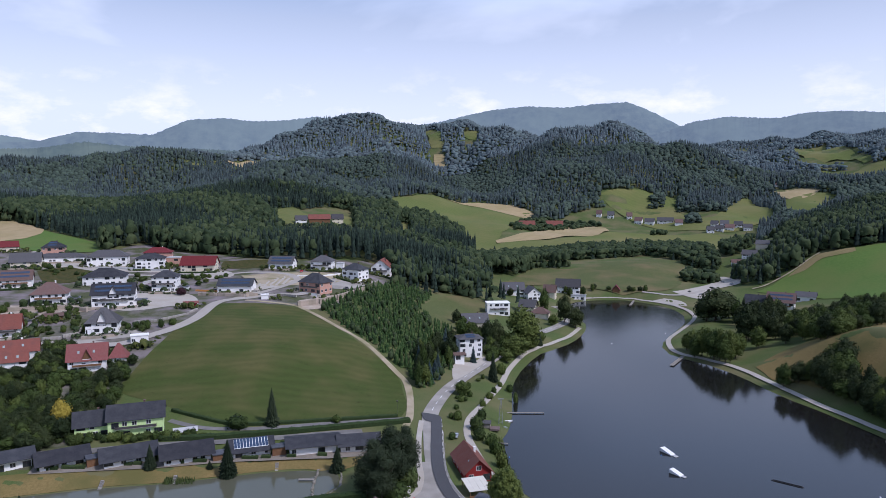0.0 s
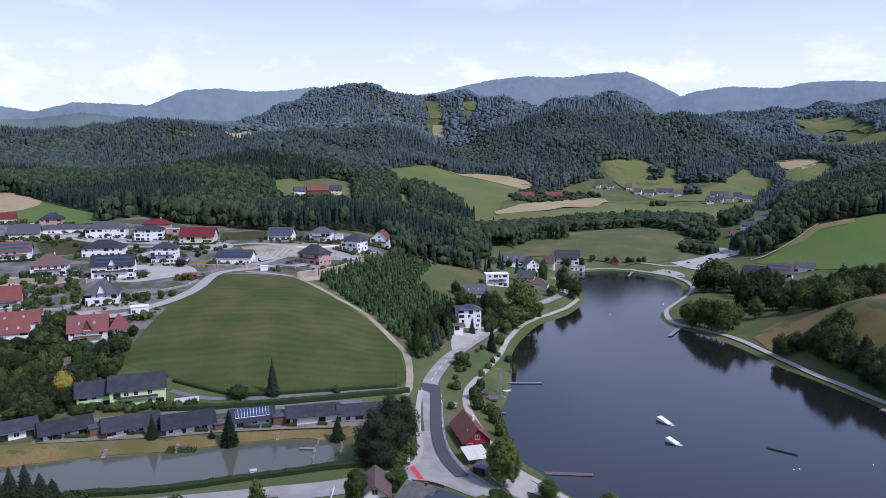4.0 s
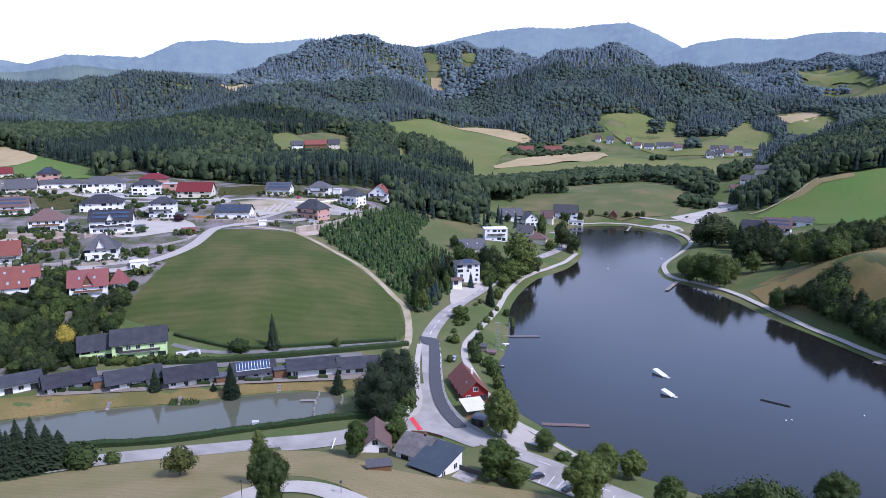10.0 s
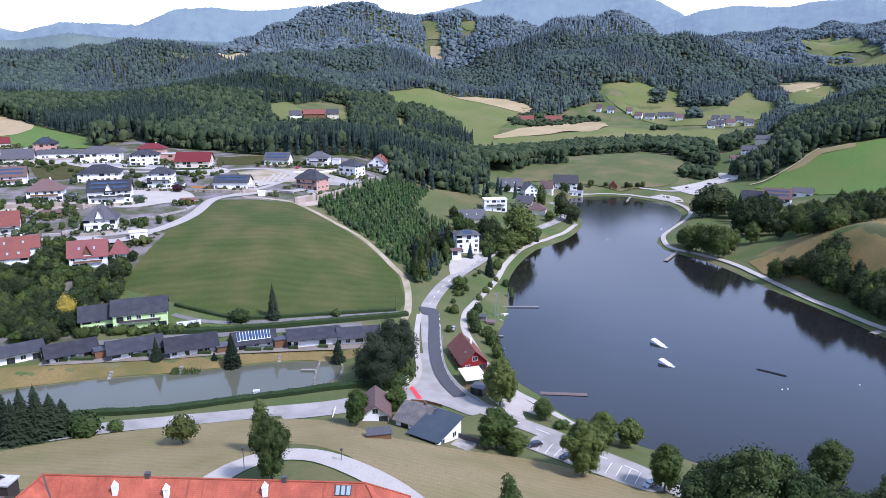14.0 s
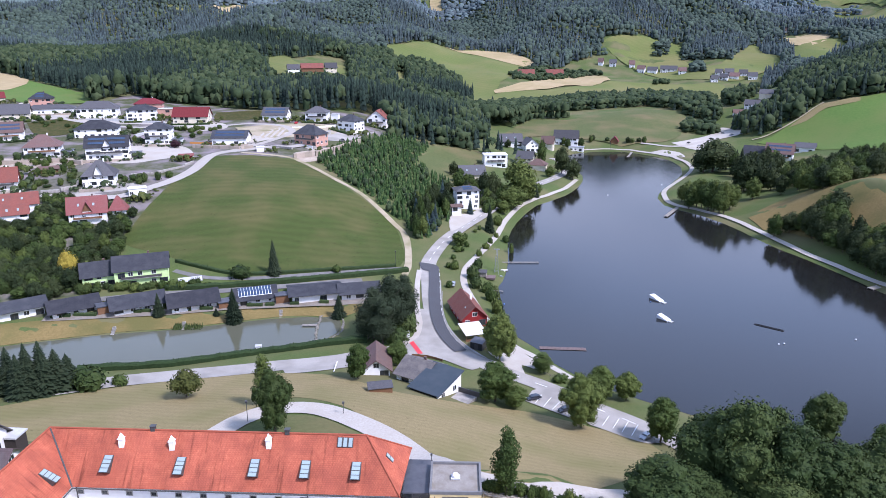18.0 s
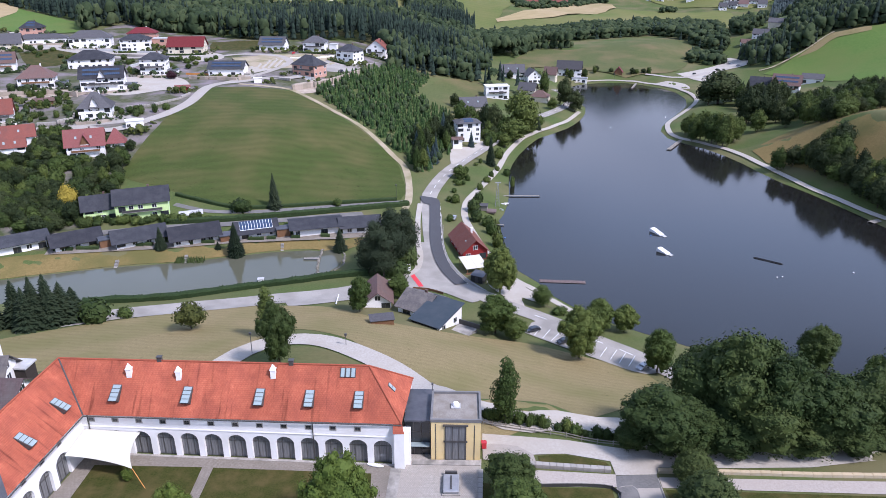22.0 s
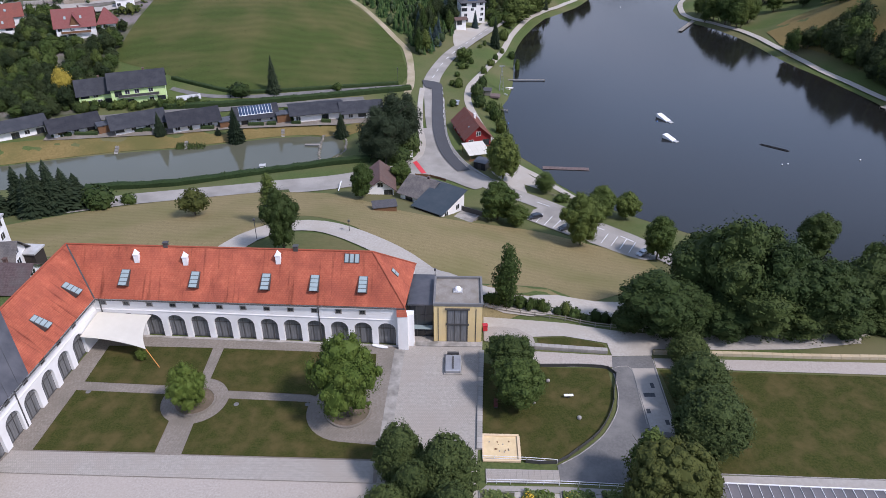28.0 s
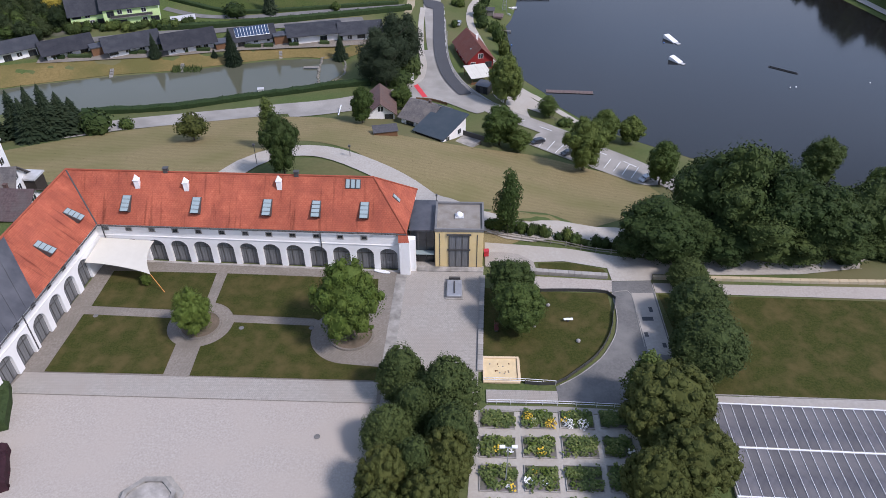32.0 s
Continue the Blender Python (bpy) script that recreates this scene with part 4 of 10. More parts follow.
def ridge(name, dist, crest, seed, deep=500, material="ridge_haze"):
    """A wooded ridge: crest is a list of (bearing in degrees, height); it falls towards the valley."""
    b = np.linspace(crest[0][0], crest[-1][0], 520)
    h = np.interp(b, [c[0] for c in crest], [c[1] for c in crest])
    k = np.hanning(9) / np.hanning(9).sum()
    h = np.convolve(np.pad(h, 4, mode="edge"), k, "valid")
    vs, fs, rows_ = [], [], 9
    for j in range(rows_):
        f = j / (rows_ - 1)
        for i, (a, z) in enumerate(zip(b, h)):
            n = noise.fractal(Vector((a * 0.9, f * 3 + seed, seed)), 1.0, 2.0, 4)
            r = dist - deep * f + 60 * n * f
            fine = 8 * abs(noise.noise(Vector((a * 9, seed, 0)))) + 7 * noise.noise(Vector((a * 23, seed, 3)))
            zz = z * (1 - f ** 1.3) + (20 * n * (1 - f) if j else 0) + (fine if j == 0 else 0) - 40 * f
            vs.append((r * math.sin(radians(a)), r * math.cos(radians(a)), zz))
    m = len(b)
    for j in range(rows_ - 1):
        for i in range(m - 1):
            fs.append((j * m + i, j * m + i + 1, (j + 1) * m + i + 1, (j + 1) * m + i))
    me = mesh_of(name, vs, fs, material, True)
    tagged(new(name, me), "hazy blue wooded ridge on the horizon", "distant hills", "", "structure")


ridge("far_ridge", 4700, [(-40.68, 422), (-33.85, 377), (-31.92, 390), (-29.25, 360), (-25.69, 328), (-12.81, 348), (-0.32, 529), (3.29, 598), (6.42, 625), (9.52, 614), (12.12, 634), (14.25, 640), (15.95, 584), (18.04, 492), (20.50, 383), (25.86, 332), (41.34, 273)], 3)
ridge("far_ridge", 3500, [(-40.75, 267), (-33.88, 256), (-29.96, 264), (-28.21, 283), (-26.77, 298), (-23.81, 283), (-19.91, 278), (-16.22, 272), (-11.95, 251)], 9, material="ridge_near_haze")
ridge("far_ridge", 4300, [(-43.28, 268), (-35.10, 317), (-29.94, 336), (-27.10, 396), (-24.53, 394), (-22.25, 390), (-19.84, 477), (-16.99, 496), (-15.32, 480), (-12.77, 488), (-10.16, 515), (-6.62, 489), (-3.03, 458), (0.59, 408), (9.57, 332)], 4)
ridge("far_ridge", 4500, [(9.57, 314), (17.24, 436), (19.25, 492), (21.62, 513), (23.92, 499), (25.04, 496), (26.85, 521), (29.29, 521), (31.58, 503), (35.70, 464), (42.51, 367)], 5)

# ---- woods: thousands of trees joined into stuff ----
rng = np.random.default_rng(7)


def conifer_shape(tiers, sides):
    """Unit spruce: height 1, radius 1 at the base; stacked ragged skirts."""
    v, f = [], []
    for k in range(tiers):
        z0, z1 = k / tiers * 0.82 + 0.06, min(1.0, (k + 1.75) / tiers * 0.82 + 0.12)
        r = 1 - k / tiers * 0.8
        base = len(v)
        for s in range(sides):
            a = 2 * math.pi * (s + 0.5 * (k % 2)) / sides
            rr = r * (1.0 if s % 2 else 0.72)
            v.append((rr * math.cos(a), rr * math.sin(a), z0 + (0.05 if s % 2 == 0 else 0)))
        v.append((0, 0, z1))
        f += [(base + s, base + (s + 1) % sides, base + sides) for s in range(sides)]
    return np.array(v), np.array(f)


def blob_shape(seed, lobes=4, open_below=False):
    """Unit broadleaf crown: uneven lobes, height 1, radius 1."""
    r = np.random.default_rng(seed)
    bm = bmesh.new()
    for k in range(lobes):
        a = k * 2.1 + r.random()
        d = 0.0 if k == 0 else 0.45
        made = bmesh.ops.create_icosphere(bm, subdivisions=1, radius=1.0)["verts"]
        s = (0.72, 0.52, 0.5, 0.46)[k]
        c = Vector((d * math.cos(a), d * math.sin(a), (0.6, 0.42, 0.62, 0.5)[k]))
        for v in made:
            j = 1 + 0.28 * (r.random() - 0.5)
            v.co = Vector((v.co.x * s * j, v.co.y * s * j, v.co.z * s * 0.62 * j)) + c
            v.co.z = min(v.co.z, 1.0)
    if open_below:
        bm.normal_update()
        bmesh.ops.delete(bm, geom=[f for f in bm.faces if f.normal.z < -0.15], context="FACES")
        bm.verts.index_update()
    v = np.array([q.co[:] for q in bm.verts])
    f = np.array([[q.index for q in p.verts] for p in bm.faces])
    bm.free()
    return v, f


def lump_shape(seed, fine=1, rough=0.5):
    """A crown of one jittered lump, open below."""
    r = np.random.default_rng(seed)
    bm = bmesh.new()
    bmesh.ops.create_icosphere(bm, subdivisions=fine, radius=1.0)
    bm.normal_update()
    for v in bm.verts:
        j = 1 + rough * (r.random() - 0.5)
        v.co = Vector((v.co.x * j, v.co.y * j, 0.5 + v.co.z * 0.5 * j))
    bmesh.ops.delete(bm, geom=[f for f in bm.faces if f.normal.z < -0.5], context="FACES")
    v = np.array([q.co[:] for q in bm.verts])
    bm.verts.index_update()
    f = np.array([[q.index for q in p.verts] for p in bm.faces])
    bm.free()
    return v, f


SPRUCES = [conifer_shape(4, 8), conifer_shape(5, 8), conifer_shape(4, 6)]
FAR_SPRUCES = [conifer_shape(2, 6), conifer_shape(3, 6)]
BLOBS = [blob_shape(s) for s in range(4)]
MIDS = [blob_shape(s, 3, True) for s in range(10, 15)]
LUMPS = [lump_shape(s) for s in range(6)]
CROWNS = [lump_shape(s + 20, 2, 0.8) for s in range(8)]


def wood(name, x, y, z, tall, wide, shapes, material, label):
    """One mesh of many trees at the given places."""
    vs, fs, off = [], [], 0
    kind = rng.integers(0, len(shapes), len(x))
    for k, (sv, sf) in enumerate(shapes):
        i = np.where(kind == k)[0]
        if not len(i):
            continue
        a = rng.random(len(i)) * 6.283
        c, s = np.cos(a)[:, None], np.sin(a)[:, None]
        px = (sv[None, :, 0] * c - sv[None, :, 1] * s) * wide[i][:, None] + x[i][:, None]
        py = (sv[None, :, 0] * s + sv[None, :, 1] * c) * wide[i][:, None] + y[i][:, None]
        lean = rng.normal(0, 0.02, (len(i), 1))
        pz = sv[None, :, 2] * tall[i][:, None] + z[i][:, None] + lean
        vs.append(np.stack([px, py, pz], -1).reshape(-1, 3))
        fs.append((sf[None] + (np.arange(len(i)) * len(sv))[:, None, None] + off).reshape(-1, 3))
        off += len(i) * len(sv)
    v, f = np.concatenate(vs), np.concatenate(fs)
    me = bpy.data.meshes.new(name)
    me.vertices.add(len(v))
    me.vertices.foreach_set("co", v.ravel())
    me.loops.add(len(f) * 3)
    me.loops.foreach_set("vertex_index", f.ravel().astype(np.int32))
    me.polygons.add(len(f))
    me.polygons.foreach_set("loop_start", np.arange(0, len(f) * 3, 3, dtype=np.int32))
    me.materials.append(M[material])
    me.update(calc_edges=True)
    me.validate()
    return tagged(new(name, me), label, "woodland", "", "stuff")


def scatter(r0, r1, gap, half=0.66):
    """Jittered places over a ring sector in front of the valley."""
    gx, gy = np.meshgrid(np.arange(-r1, r1, gap), np.arange(200, r1, gap))
    x = gx.ravel() + rng.uniform(-0.45, 0.45, gx.size) * gap
    y = gy.ravel() + rng.uniform(-0.45, 0.45, gx.size) * gap
    d, a = np.hypot(x, y), np.abs(np.arctan2(x, y))
    ok = (d > r0) & (d < r1) & (a < half)
    return x[ok], y[ok]


OPEN = [FIELD_BIG, CROP_STRIP, CROP_MID, FIELD_MID, MEADOW_END, FIELD_HAMLET, MEADOW_RIGHT, MEADOW_BROWN, FIELD_LEFT, CROP_LEFT,
        CLEARING_FARM, STRIPE, FIELD_FAR_LEFT, FIELD_FAR_PALE, PASTURE_TOP, PASTURE_LOW, PASTURE_NICHE, FIELD_RIGHT_FAR, FIELD_RIGHT_MID,
        CROP_RIGHT, FIELD_RIGHT_LOW, MEADOW_HOUSES, DOME, VILLAGE, HAMLET_PARK, VALLEY_OPEN, MOUTH_OPEN, FARM_OPEN]


def clear_of(x, y, margin=3.0, extra=()):
    ok = np.ones(len(x), bool)
    for p in OPEN + list(extra):
        q = np.array(p)
        near = (x > q[:, 0].min() - 40) & (x < q[:, 0].max() + 40) & (y > q[:, 1].min() - 40) & (y < q[:, 1].max() + 40) & ok
        i = np.where(near)[0]
        if len(i):
            ok[i[inside(p, x[i], y[i]) < margin]] = False
    return ok


def mixed_wood(name, r0, r1, gap, share, tall, shapes, lumps, mats, label, half=0.66, where=None, ahead=(0,)):
    """Closed forest: crowns packed shoulder to shoulder, full-height trees along the edges; ahead keeps the downhill side of far clearings open."""
    x, y = scatter(r0, r1, gap, half)
    d = np.hypot(x, y)
    ok = np.ones(len(x), bool)
    for a in ahead:
        ok &= clear_of(x * (1 + a / d), y * (1 + a / d))
    if where is not None:
        ok &= where(x, y)
    x, y = x[ok], y[ok]
    z = heights(x, y) - 1.0
    edge = ~clear_of(x, y, 11.0)
    stand = np.array([noise.noise(Vector((px / 140, py / 140, 0))) for px, py in zip(x, y)])
    leaf = stand + rng.normal(0, 0.22, len(x)) > share
    size = rng.uniform(0.7, 1.25, len(x))
    h = tall * (0.82 + 0.18 * size) * (1 + 0.4 * np.array([noise.noise(Vector((px / 120, py / 120, 5))) for px, py in zip(x, y)]))
    h *= rng.uniform(0.86, 1.12, len(x))
    s = ~leaf
    foot = np.where(edge, 0.05, np.where(leaf, 0.42, 0.28))
    top = np.where(leaf, 0.95, 1.14)
    wide = gap * np.where(leaf, 0.72, 0.5) * size
    # the leafy hem along an edge is a second, lower storey
    hem = np.where(edge & leaf)[0]
    foot[hem] = 0.4
    x, y, z, h, size = (np.r_[v, v[hem]] for v in (x, y, z, h, size))
    x[len(leaf):] += rng.uniform(-2.5, 2.5, len(hem))
    y[len(leaf):] -= rng.uniform(0.5, 3.0, len(hem))
    foot, top = np.r_[foot, np.full(len(hem), 0.0)], np.r_[top, rng.uniform(0.4, 0.68, len(hem))]
    wide, s, leaf = np.r_[wide, wide[hem] * 0.95], np.r_[s, np.zeros(len(hem), bool)], np.r_[leaf, np.ones(len(hem), bool)]
    for pick, sh, m, word in ((s, shapes, mats[0], label[0]), (leaf, lumps, mats[1], label[1])):
        wood(name, x[pick], y[pick], (z + h * foot)[pick], (h * (top - foot))[pick], wide[pick], sh, m, word)


LOW_VALLEY = [(-10, 600), (60, 560), (110, 520), (200, 400), (240, 300), (330, 300), (420, 620), (330, 760), (300, 800), (150, 800), (40, 700)]
mixed_wood("wood", 560, 1150, 5.6, -0.02, 19, SPRUCES, CROWNS + MIDS, ("spruce", "broadleaf"),
           ("dark spruce wood behind the village", "broadleaf wood mixed among spruces"), where=lambda x, y: inside(LOW_VALLEY, x, y) > 0)
# hill and far woods use the foliage colours with haze painted in
mixed_wood("hill_wood", 1150, 1750, 6.8, 0.0, 18, FAR_SPRUCES, LUMPS, ("hill_spruce_haze", "hill_broadleaf_haze"), ("spruce forest on the hills", "broadleaf forest on the hills"), ahead=(0, 22))
mixed_wood("far_wood", 1750, 3300, 9.6, 0.0, 19, FAR_SPRUCES, LUMPS, ("far_spruce_haze", "far_broadleaf_haze"), ("spruce forest on far ridges", "broadleaf forest on far ridges"), ahead=(0, 30, 60))

# ---- nearer woods ----
BELT = [(38.7, 763.8), (75.7, 801.4), (119.4, 839.5), (190.6, 859.2), (260.2, 886.8), (274.6, 793), (294.2, 759.6), (310.7, 788.8), (347.5, 953.8), (354.4, 1067.3), (253.2, 1001.6), (165.9, 955.7), (85.2, 903.8), (39.2, 844.1)]
NORTH_SLOPE = [(296.4, 730), (286.6, 674.6), (295.7, 654), (309.1, 658), (322.6, 661), (333.9, 664), (346.6, 669.5), (353.6, 673), (381.2, 659.5), (407.3, 653), (437.7, 640), (507.8, 742.5), (482.1, 786.5), (450.7, 822), (404, 830), (378, 800), (357, 765), (337, 736), (315, 726)]
FARM_SCRUB = [(-194.9, 847.6), (-122.5, 915.7), (-109.8, 833), (-172.6, 774.6)]
RED_FARM = [(101.3, 1084.3), (204, 1183), (264.6, 1204.8), (271.5, 1237.5), (217.1, 1262.2), (177.8, 1266.4), (115.4, 1187.5)]
LONE = [(328.6, 1127.2), (356.2, 1129.8), (368.1, 1174.9), (339.7, 1160.1)]
HOUSES_WOOD = [(-38.4, 520.8), (-9.5, 546.3), (23.2, 594.5), (39.7, 630.1), (51.3, 724.9), (30.9, 800.6), (-13, 756), (-40.9, 627.1)]


def near_wood(name, outline, gap, share, tall, label, shapes=None, leafy="broadleaf", needles="spruce", slim=0.55):
    q = np.array(outline)
    gx, gy = np.meshgrid(np.arange(q[:, 0].min(), q[:, 0].max(), gap), np.arange(q[:, 1].min(), q[:, 1].max(), gap))
    x = gx.ravel() + rng.uniform(-0.8, 0.8, gx.size) * gap
    y = gy.ravel() + rng.uniform(-0.8, 0.8, gx.size) * gap
    ok = inside(outline, x, y) < 0
    x, y = x[ok], y[ok]
    z = heights(x, y) - 0.4
    s = rng.random(len(x)) < share
    size = rng.uniform(0.55, 1.25, len(x))
    if s.any():
        wood(name, x[s], y[s], z[s], tall * size[s], gap * slim * size[s], SPRUCES, needles, label)
    q = ~s
    if q.any() and tall < 10:
        wood(name, x[q], y[q], z[q], tall * 0.85 * size[q], gap * 0.7 * size[q], BLOBS, leafy, label)
    elif q.any():
        x, y, z, h, r = x[q], y[q], z[q], tall * (0.55 + 0.4 * size[q]), gap * 0.72 * size[q]
        hem = inside(outline, x, y) > -8
        j = rng.uniform(-1.5, 1.5, (2, hem.sum()))
        wood(name, np.r_[x, x[hem] + j[0]], np.r_[y, y[hem] + j[1]], np.r_[z + 0.36 * h, z[hem]], np.r_[0.62 * h, rng.uniform(0.45, 0.65, hem.sum()) * h[hem]], np.r_[r, r[hem]], CROWNS + MIDS[:3], leafy, label)


near_wood("hillside_scrub", FARM_SCRUB, 5.0, 0.2, 6, "light green scrub below a hillside farm")
near_wood("farm_trees", RED_FARM, 8.0, 0.0, 9, "orchard trees round a red-roofed farm")
near_wood("field_copse", LONE, 5.0, 0.0, 9, "small copse in the fields")
near_wood("tree_belt", BELT, 6.0, 0.12, 12.5, "belt of mixed trees across the valley")
near_wood("slope_wood", NORTH_SLOPE, 5.6, 0.45, 19, "dark spruce wood on the northern slope")
near_wood("mixed_wood", HOUSES_WOOD, 5.5, 0.5, 16, "mixed wood above the lakeside houses")
# copses by the hamlet take the haze-tinted foliage too
HILL = {"leafy": "hill_broadleaf_haze", "needles": "hill_spruce_haze"}
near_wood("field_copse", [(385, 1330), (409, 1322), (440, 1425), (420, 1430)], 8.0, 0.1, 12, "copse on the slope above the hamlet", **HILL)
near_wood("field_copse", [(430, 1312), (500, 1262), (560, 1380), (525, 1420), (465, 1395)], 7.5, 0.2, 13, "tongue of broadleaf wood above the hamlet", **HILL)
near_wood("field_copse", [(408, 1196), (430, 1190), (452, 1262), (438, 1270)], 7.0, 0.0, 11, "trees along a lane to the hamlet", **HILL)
near_wood("field_copse", [(322, 802), (345, 812), (374, 848), (362, 880), (336, 862)], 5.2, 0.3, 15, "dark trees at the valley mouth")
near_wood("field_copse", [(242, 722), (276, 712), (290, 750), (266, 772)], 5.0, 0.1, 11, "broadleaf trees beside the car park")
near_wood("young_plantation", PLANTATION, 2.7, 0.85, 5.5, "dense plantation of young spruces", slim=0.55, needles="young_spruce")
# ---- the monastery's farm court: arcaded main wing and west wing under one L-shaped roof ----
Z0 = 26.0


def uv_face(bm, pts, thick=0.22, flip=False):
    """A roof slope as a slab; UV in metres along its first edge and up the slope."""
    uv = bm.loops.layers.uv.verify()
    p = [Vector(q) for q in pts]
    n = (p[1] - p[0]).cross(p[2] - p[0]).normalized()
    if n.z < 0:
        p.reverse()
        n = -n
    top = [bm.verts.new(q) for q in p]
    low = [bm.verts.new(q - n * thick) for q in p]
    u = n.cross(Vector((0, 0, 1)))
    u = u.normalized() if u.length > 1e-4 else Vector((1, 0, 0))
    w = n.cross(u)
    k = len(p)
    for f in [bm.faces.new(top), bm.faces.new(low[::-1])] + [bm.faces.new((top[i], low[i], low[(i + 1) % k], top[(i + 1) % k])) for i in range(k)]:
        for l in f.loops:
            l[uv].uv = (l.vert.co.dot(u), l.vert.co.dot(w))
    return bm


def slab(name, pts, material, parent, thick=0.22, label=""):
    bm = uv_face(bmesh.new(), pts, thick)
    return part(name, bm, material, parent, label)


def arch_bays(count, bay, width, spring, top, depth, left, right):
    """A wall of round-arched bays from local x = -left to count*bay + right, outer face at y = 0, going back to y = depth."""
    bm = bmesh.new()
    r = width / 2

    def quad(pts):
        a = [bm.verts.new((x, 0, z)) for x, z in pts]
        b = [bm.verts.new((x, depth, z)) for x, z in pts]
        bm.faces.new(a)
        bm.faces.new(b[::-1])

    def jamb(p, q):
        bm.faces.new([bm.verts.new(v) for v in ((p[0], 0, p[1]), (q[0], 0, q[1]), (q[0], depth, q[1]), (p[0], depth, p[1]))])

    quad([(-left, 0), (0, 0), (0, top), (-left, top)])
    quad([(count * bay, 0), (count * bay + right, 0), (count * bay + right, top), (count * bay, top)])
    for k in range(count):
        c = (k + 0.5) * bay
        arc = [(c + r * math.cos(a), spring + r * 0.92 * math.sin(a)) for a in [math.pi * i / 14 for i in range(15)]]
        quad([(k * bay, 0), (c - r, 0), (c - r, spring), (k * bay, spring)])
        quad([(c + r, 0), ((k + 1) * bay, 0), ((k + 1) * bay, spring), (c + r, spring)])
        for p, q in zip(arc, arc[1:]):
            def out(v):
                return (min(max(c + (v[0] - c) * 1.0, k * bay), (k + 1) * bay), top)
            pp, qq = out(p), out(q)
            if p == arc[0]:
                quad([((k + 1) * bay, spring), ((k + 1) * bay, top), pp, p][::-1])
            quad([q, p, pp, qq])
            jamb(p, q)
        quad([(k * bay, spring), arc[-1], (arc[-1][0], top), (k * bay, top)])
        jamb((c + r, 0), (c + r, spring))
        jamb((c - r, spring), (c - r, 0))
    bmesh.ops.remove_doubles(bm, verts=bm.verts, dist=0.001)
    return bm


def arch_glazing(parent, m, width, spring, depth):
    """The dark glazed screen in an arch, with mullions, as a window part."""
    r = width / 2 - 0.03
    arc = [(r * math.cos(a), spring + r * 0.92 * math.sin(a)) for a in [math.pi * i / 14 for i in range(15)]]
    pts = [(-r, 0.0), (r, 0.0)] + arc
    bm = bmesh.new()
    a = [bm.verts.new((x, depth, z)) for x, z in pts]
    b = [bm.verts.new((x, depth + 0.04, z)) for x, z in pts]
    bm.faces.new(a)
    bm.faces.new(b[::-1])
    win = part("arch_window", bm, "glass_curtain", parent, "dark glazed arch screen", m)
    fr = bmesh.new()
    for x in (-0.34, 0.34):
        h = spring + 0.92 * math.sqrt(max(r * r - (x * r) ** 2 * 1.2, 0.01))
        box(fr, x * r * 1.1 - 0.04, depth - 0.08, 0, x * r * 1.1 + 0.04, depth, h)
    box(fr, -r, depth - 0.08, spring - 0.05, r, depth, spring + 0.05)
    box(fr, -r, depth - 0.08, 0, r, depth, 0.12)
    part("mullion", fr, "frame_dark", win)
    return win


def small_window(parent, m, w=0.85, h=0.62, frame=0.16, material="stone"):
    """A little recessed loft window in a stone surround."""
    bm = boxes((-w / 2 - frame, -0.05, -h / 2 - frame, w / 2 + frame, 0.02, -h / 2), (-w / 2 - frame, -0.05, h / 2, w / 2 + frame, 0.02, h / 2 + frame),
               (-w / 2 - frame, -0.05, -h / 2, -w / 2, 0.02, h / 2), (w / 2, -0.05, -h / 2, w / 2 + frame, 0.02, h / 2))
    win = part("window", bm, material, parent, "small square window in a stone surround", m)
    part("pane", boxes((-w / 2, -0.015, -h / 2, w / 2, 0.012, h / 2)), "glass", win)
    part("bar", boxes((-0.03, -0.03, -h / 2, 0.03, -0.015, h / 2), (-w / 2, -0.03, -0.03, w / 2, -0.015, 0.03)), "frame_dark", win)
    return win


def skylight(parent, m, w, l, rise, panes):
    """A roof light: dark box that rises from the slope, with pale panes; local x along the eave, y up the slope, z out."""
    bm = bmesh.new()
    v = [bm.verts.new(q) for q in ((-w / 2, 0, -0.1), (w / 2, 0, -0.1), (w / 2, l, -0.1), (-w / 2, l, -0.1), (-w / 2, 0, rise), (w / 2, 0, rise), (w / 2, l, 0.12), (-w / 2, l, 0.12))]
    for f in ((0, 1, 5, 4), (1, 2, 6, 5), (2, 3, 7, 6), (3, 0, 4, 7), (4, 5, 6, 7)):
        bm.faces.new([v[i] for i in f])
    body = part("skylight", bm, "frame_dark", parent, "raised dark-framed roof light with pale panes", m)
    for k in range(panes):
        y0, y1 = l * (k / panes) + 0.06, l * ((k + 1) / panes) - 0.06
        z0, z1 = rise + (0.12 - rise) * y0 / l + 0.02, rise + (0.12 - rise) * y1 / l + 0.02
        q = bmesh.new()
        vv = [q.verts.new(c) for c in ((-w / 2 + 0.12, y0, z0), (w / 2 - 0.12, y0, z0), (w / 2 - 0.12, y1, z1), (-w / 2 + 0.12, y1, z1))]
        ww = [q.verts.new(c.co + Vector((0, 0, 0.03))) for c in vv]
        q.faces.new(ww)
        for i in range(4):
            q.faces.new((vv[i], vv[(i + 1) % 4], ww[(i + 1) % 4], ww[i]))
        part("pane", q, "glass_pale", body)
    if rise > 0.5:
        part("front_pane", boxes((-w / 2 + 0.15, -0.02, 0.15, w / 2 - 0.15, 0.0, rise - 0.12)), "glass", body)
    return body


MON = thing("monastery_wing", -35.0, 100.0, Z0, 0, "white arcaded monastery wing with a red tiled L-shaped roof", "building")
MO = Vector((-35.0, 100.0, Z0))


def rel(x, y, z):
    return Vector((x, y, z)) - MO


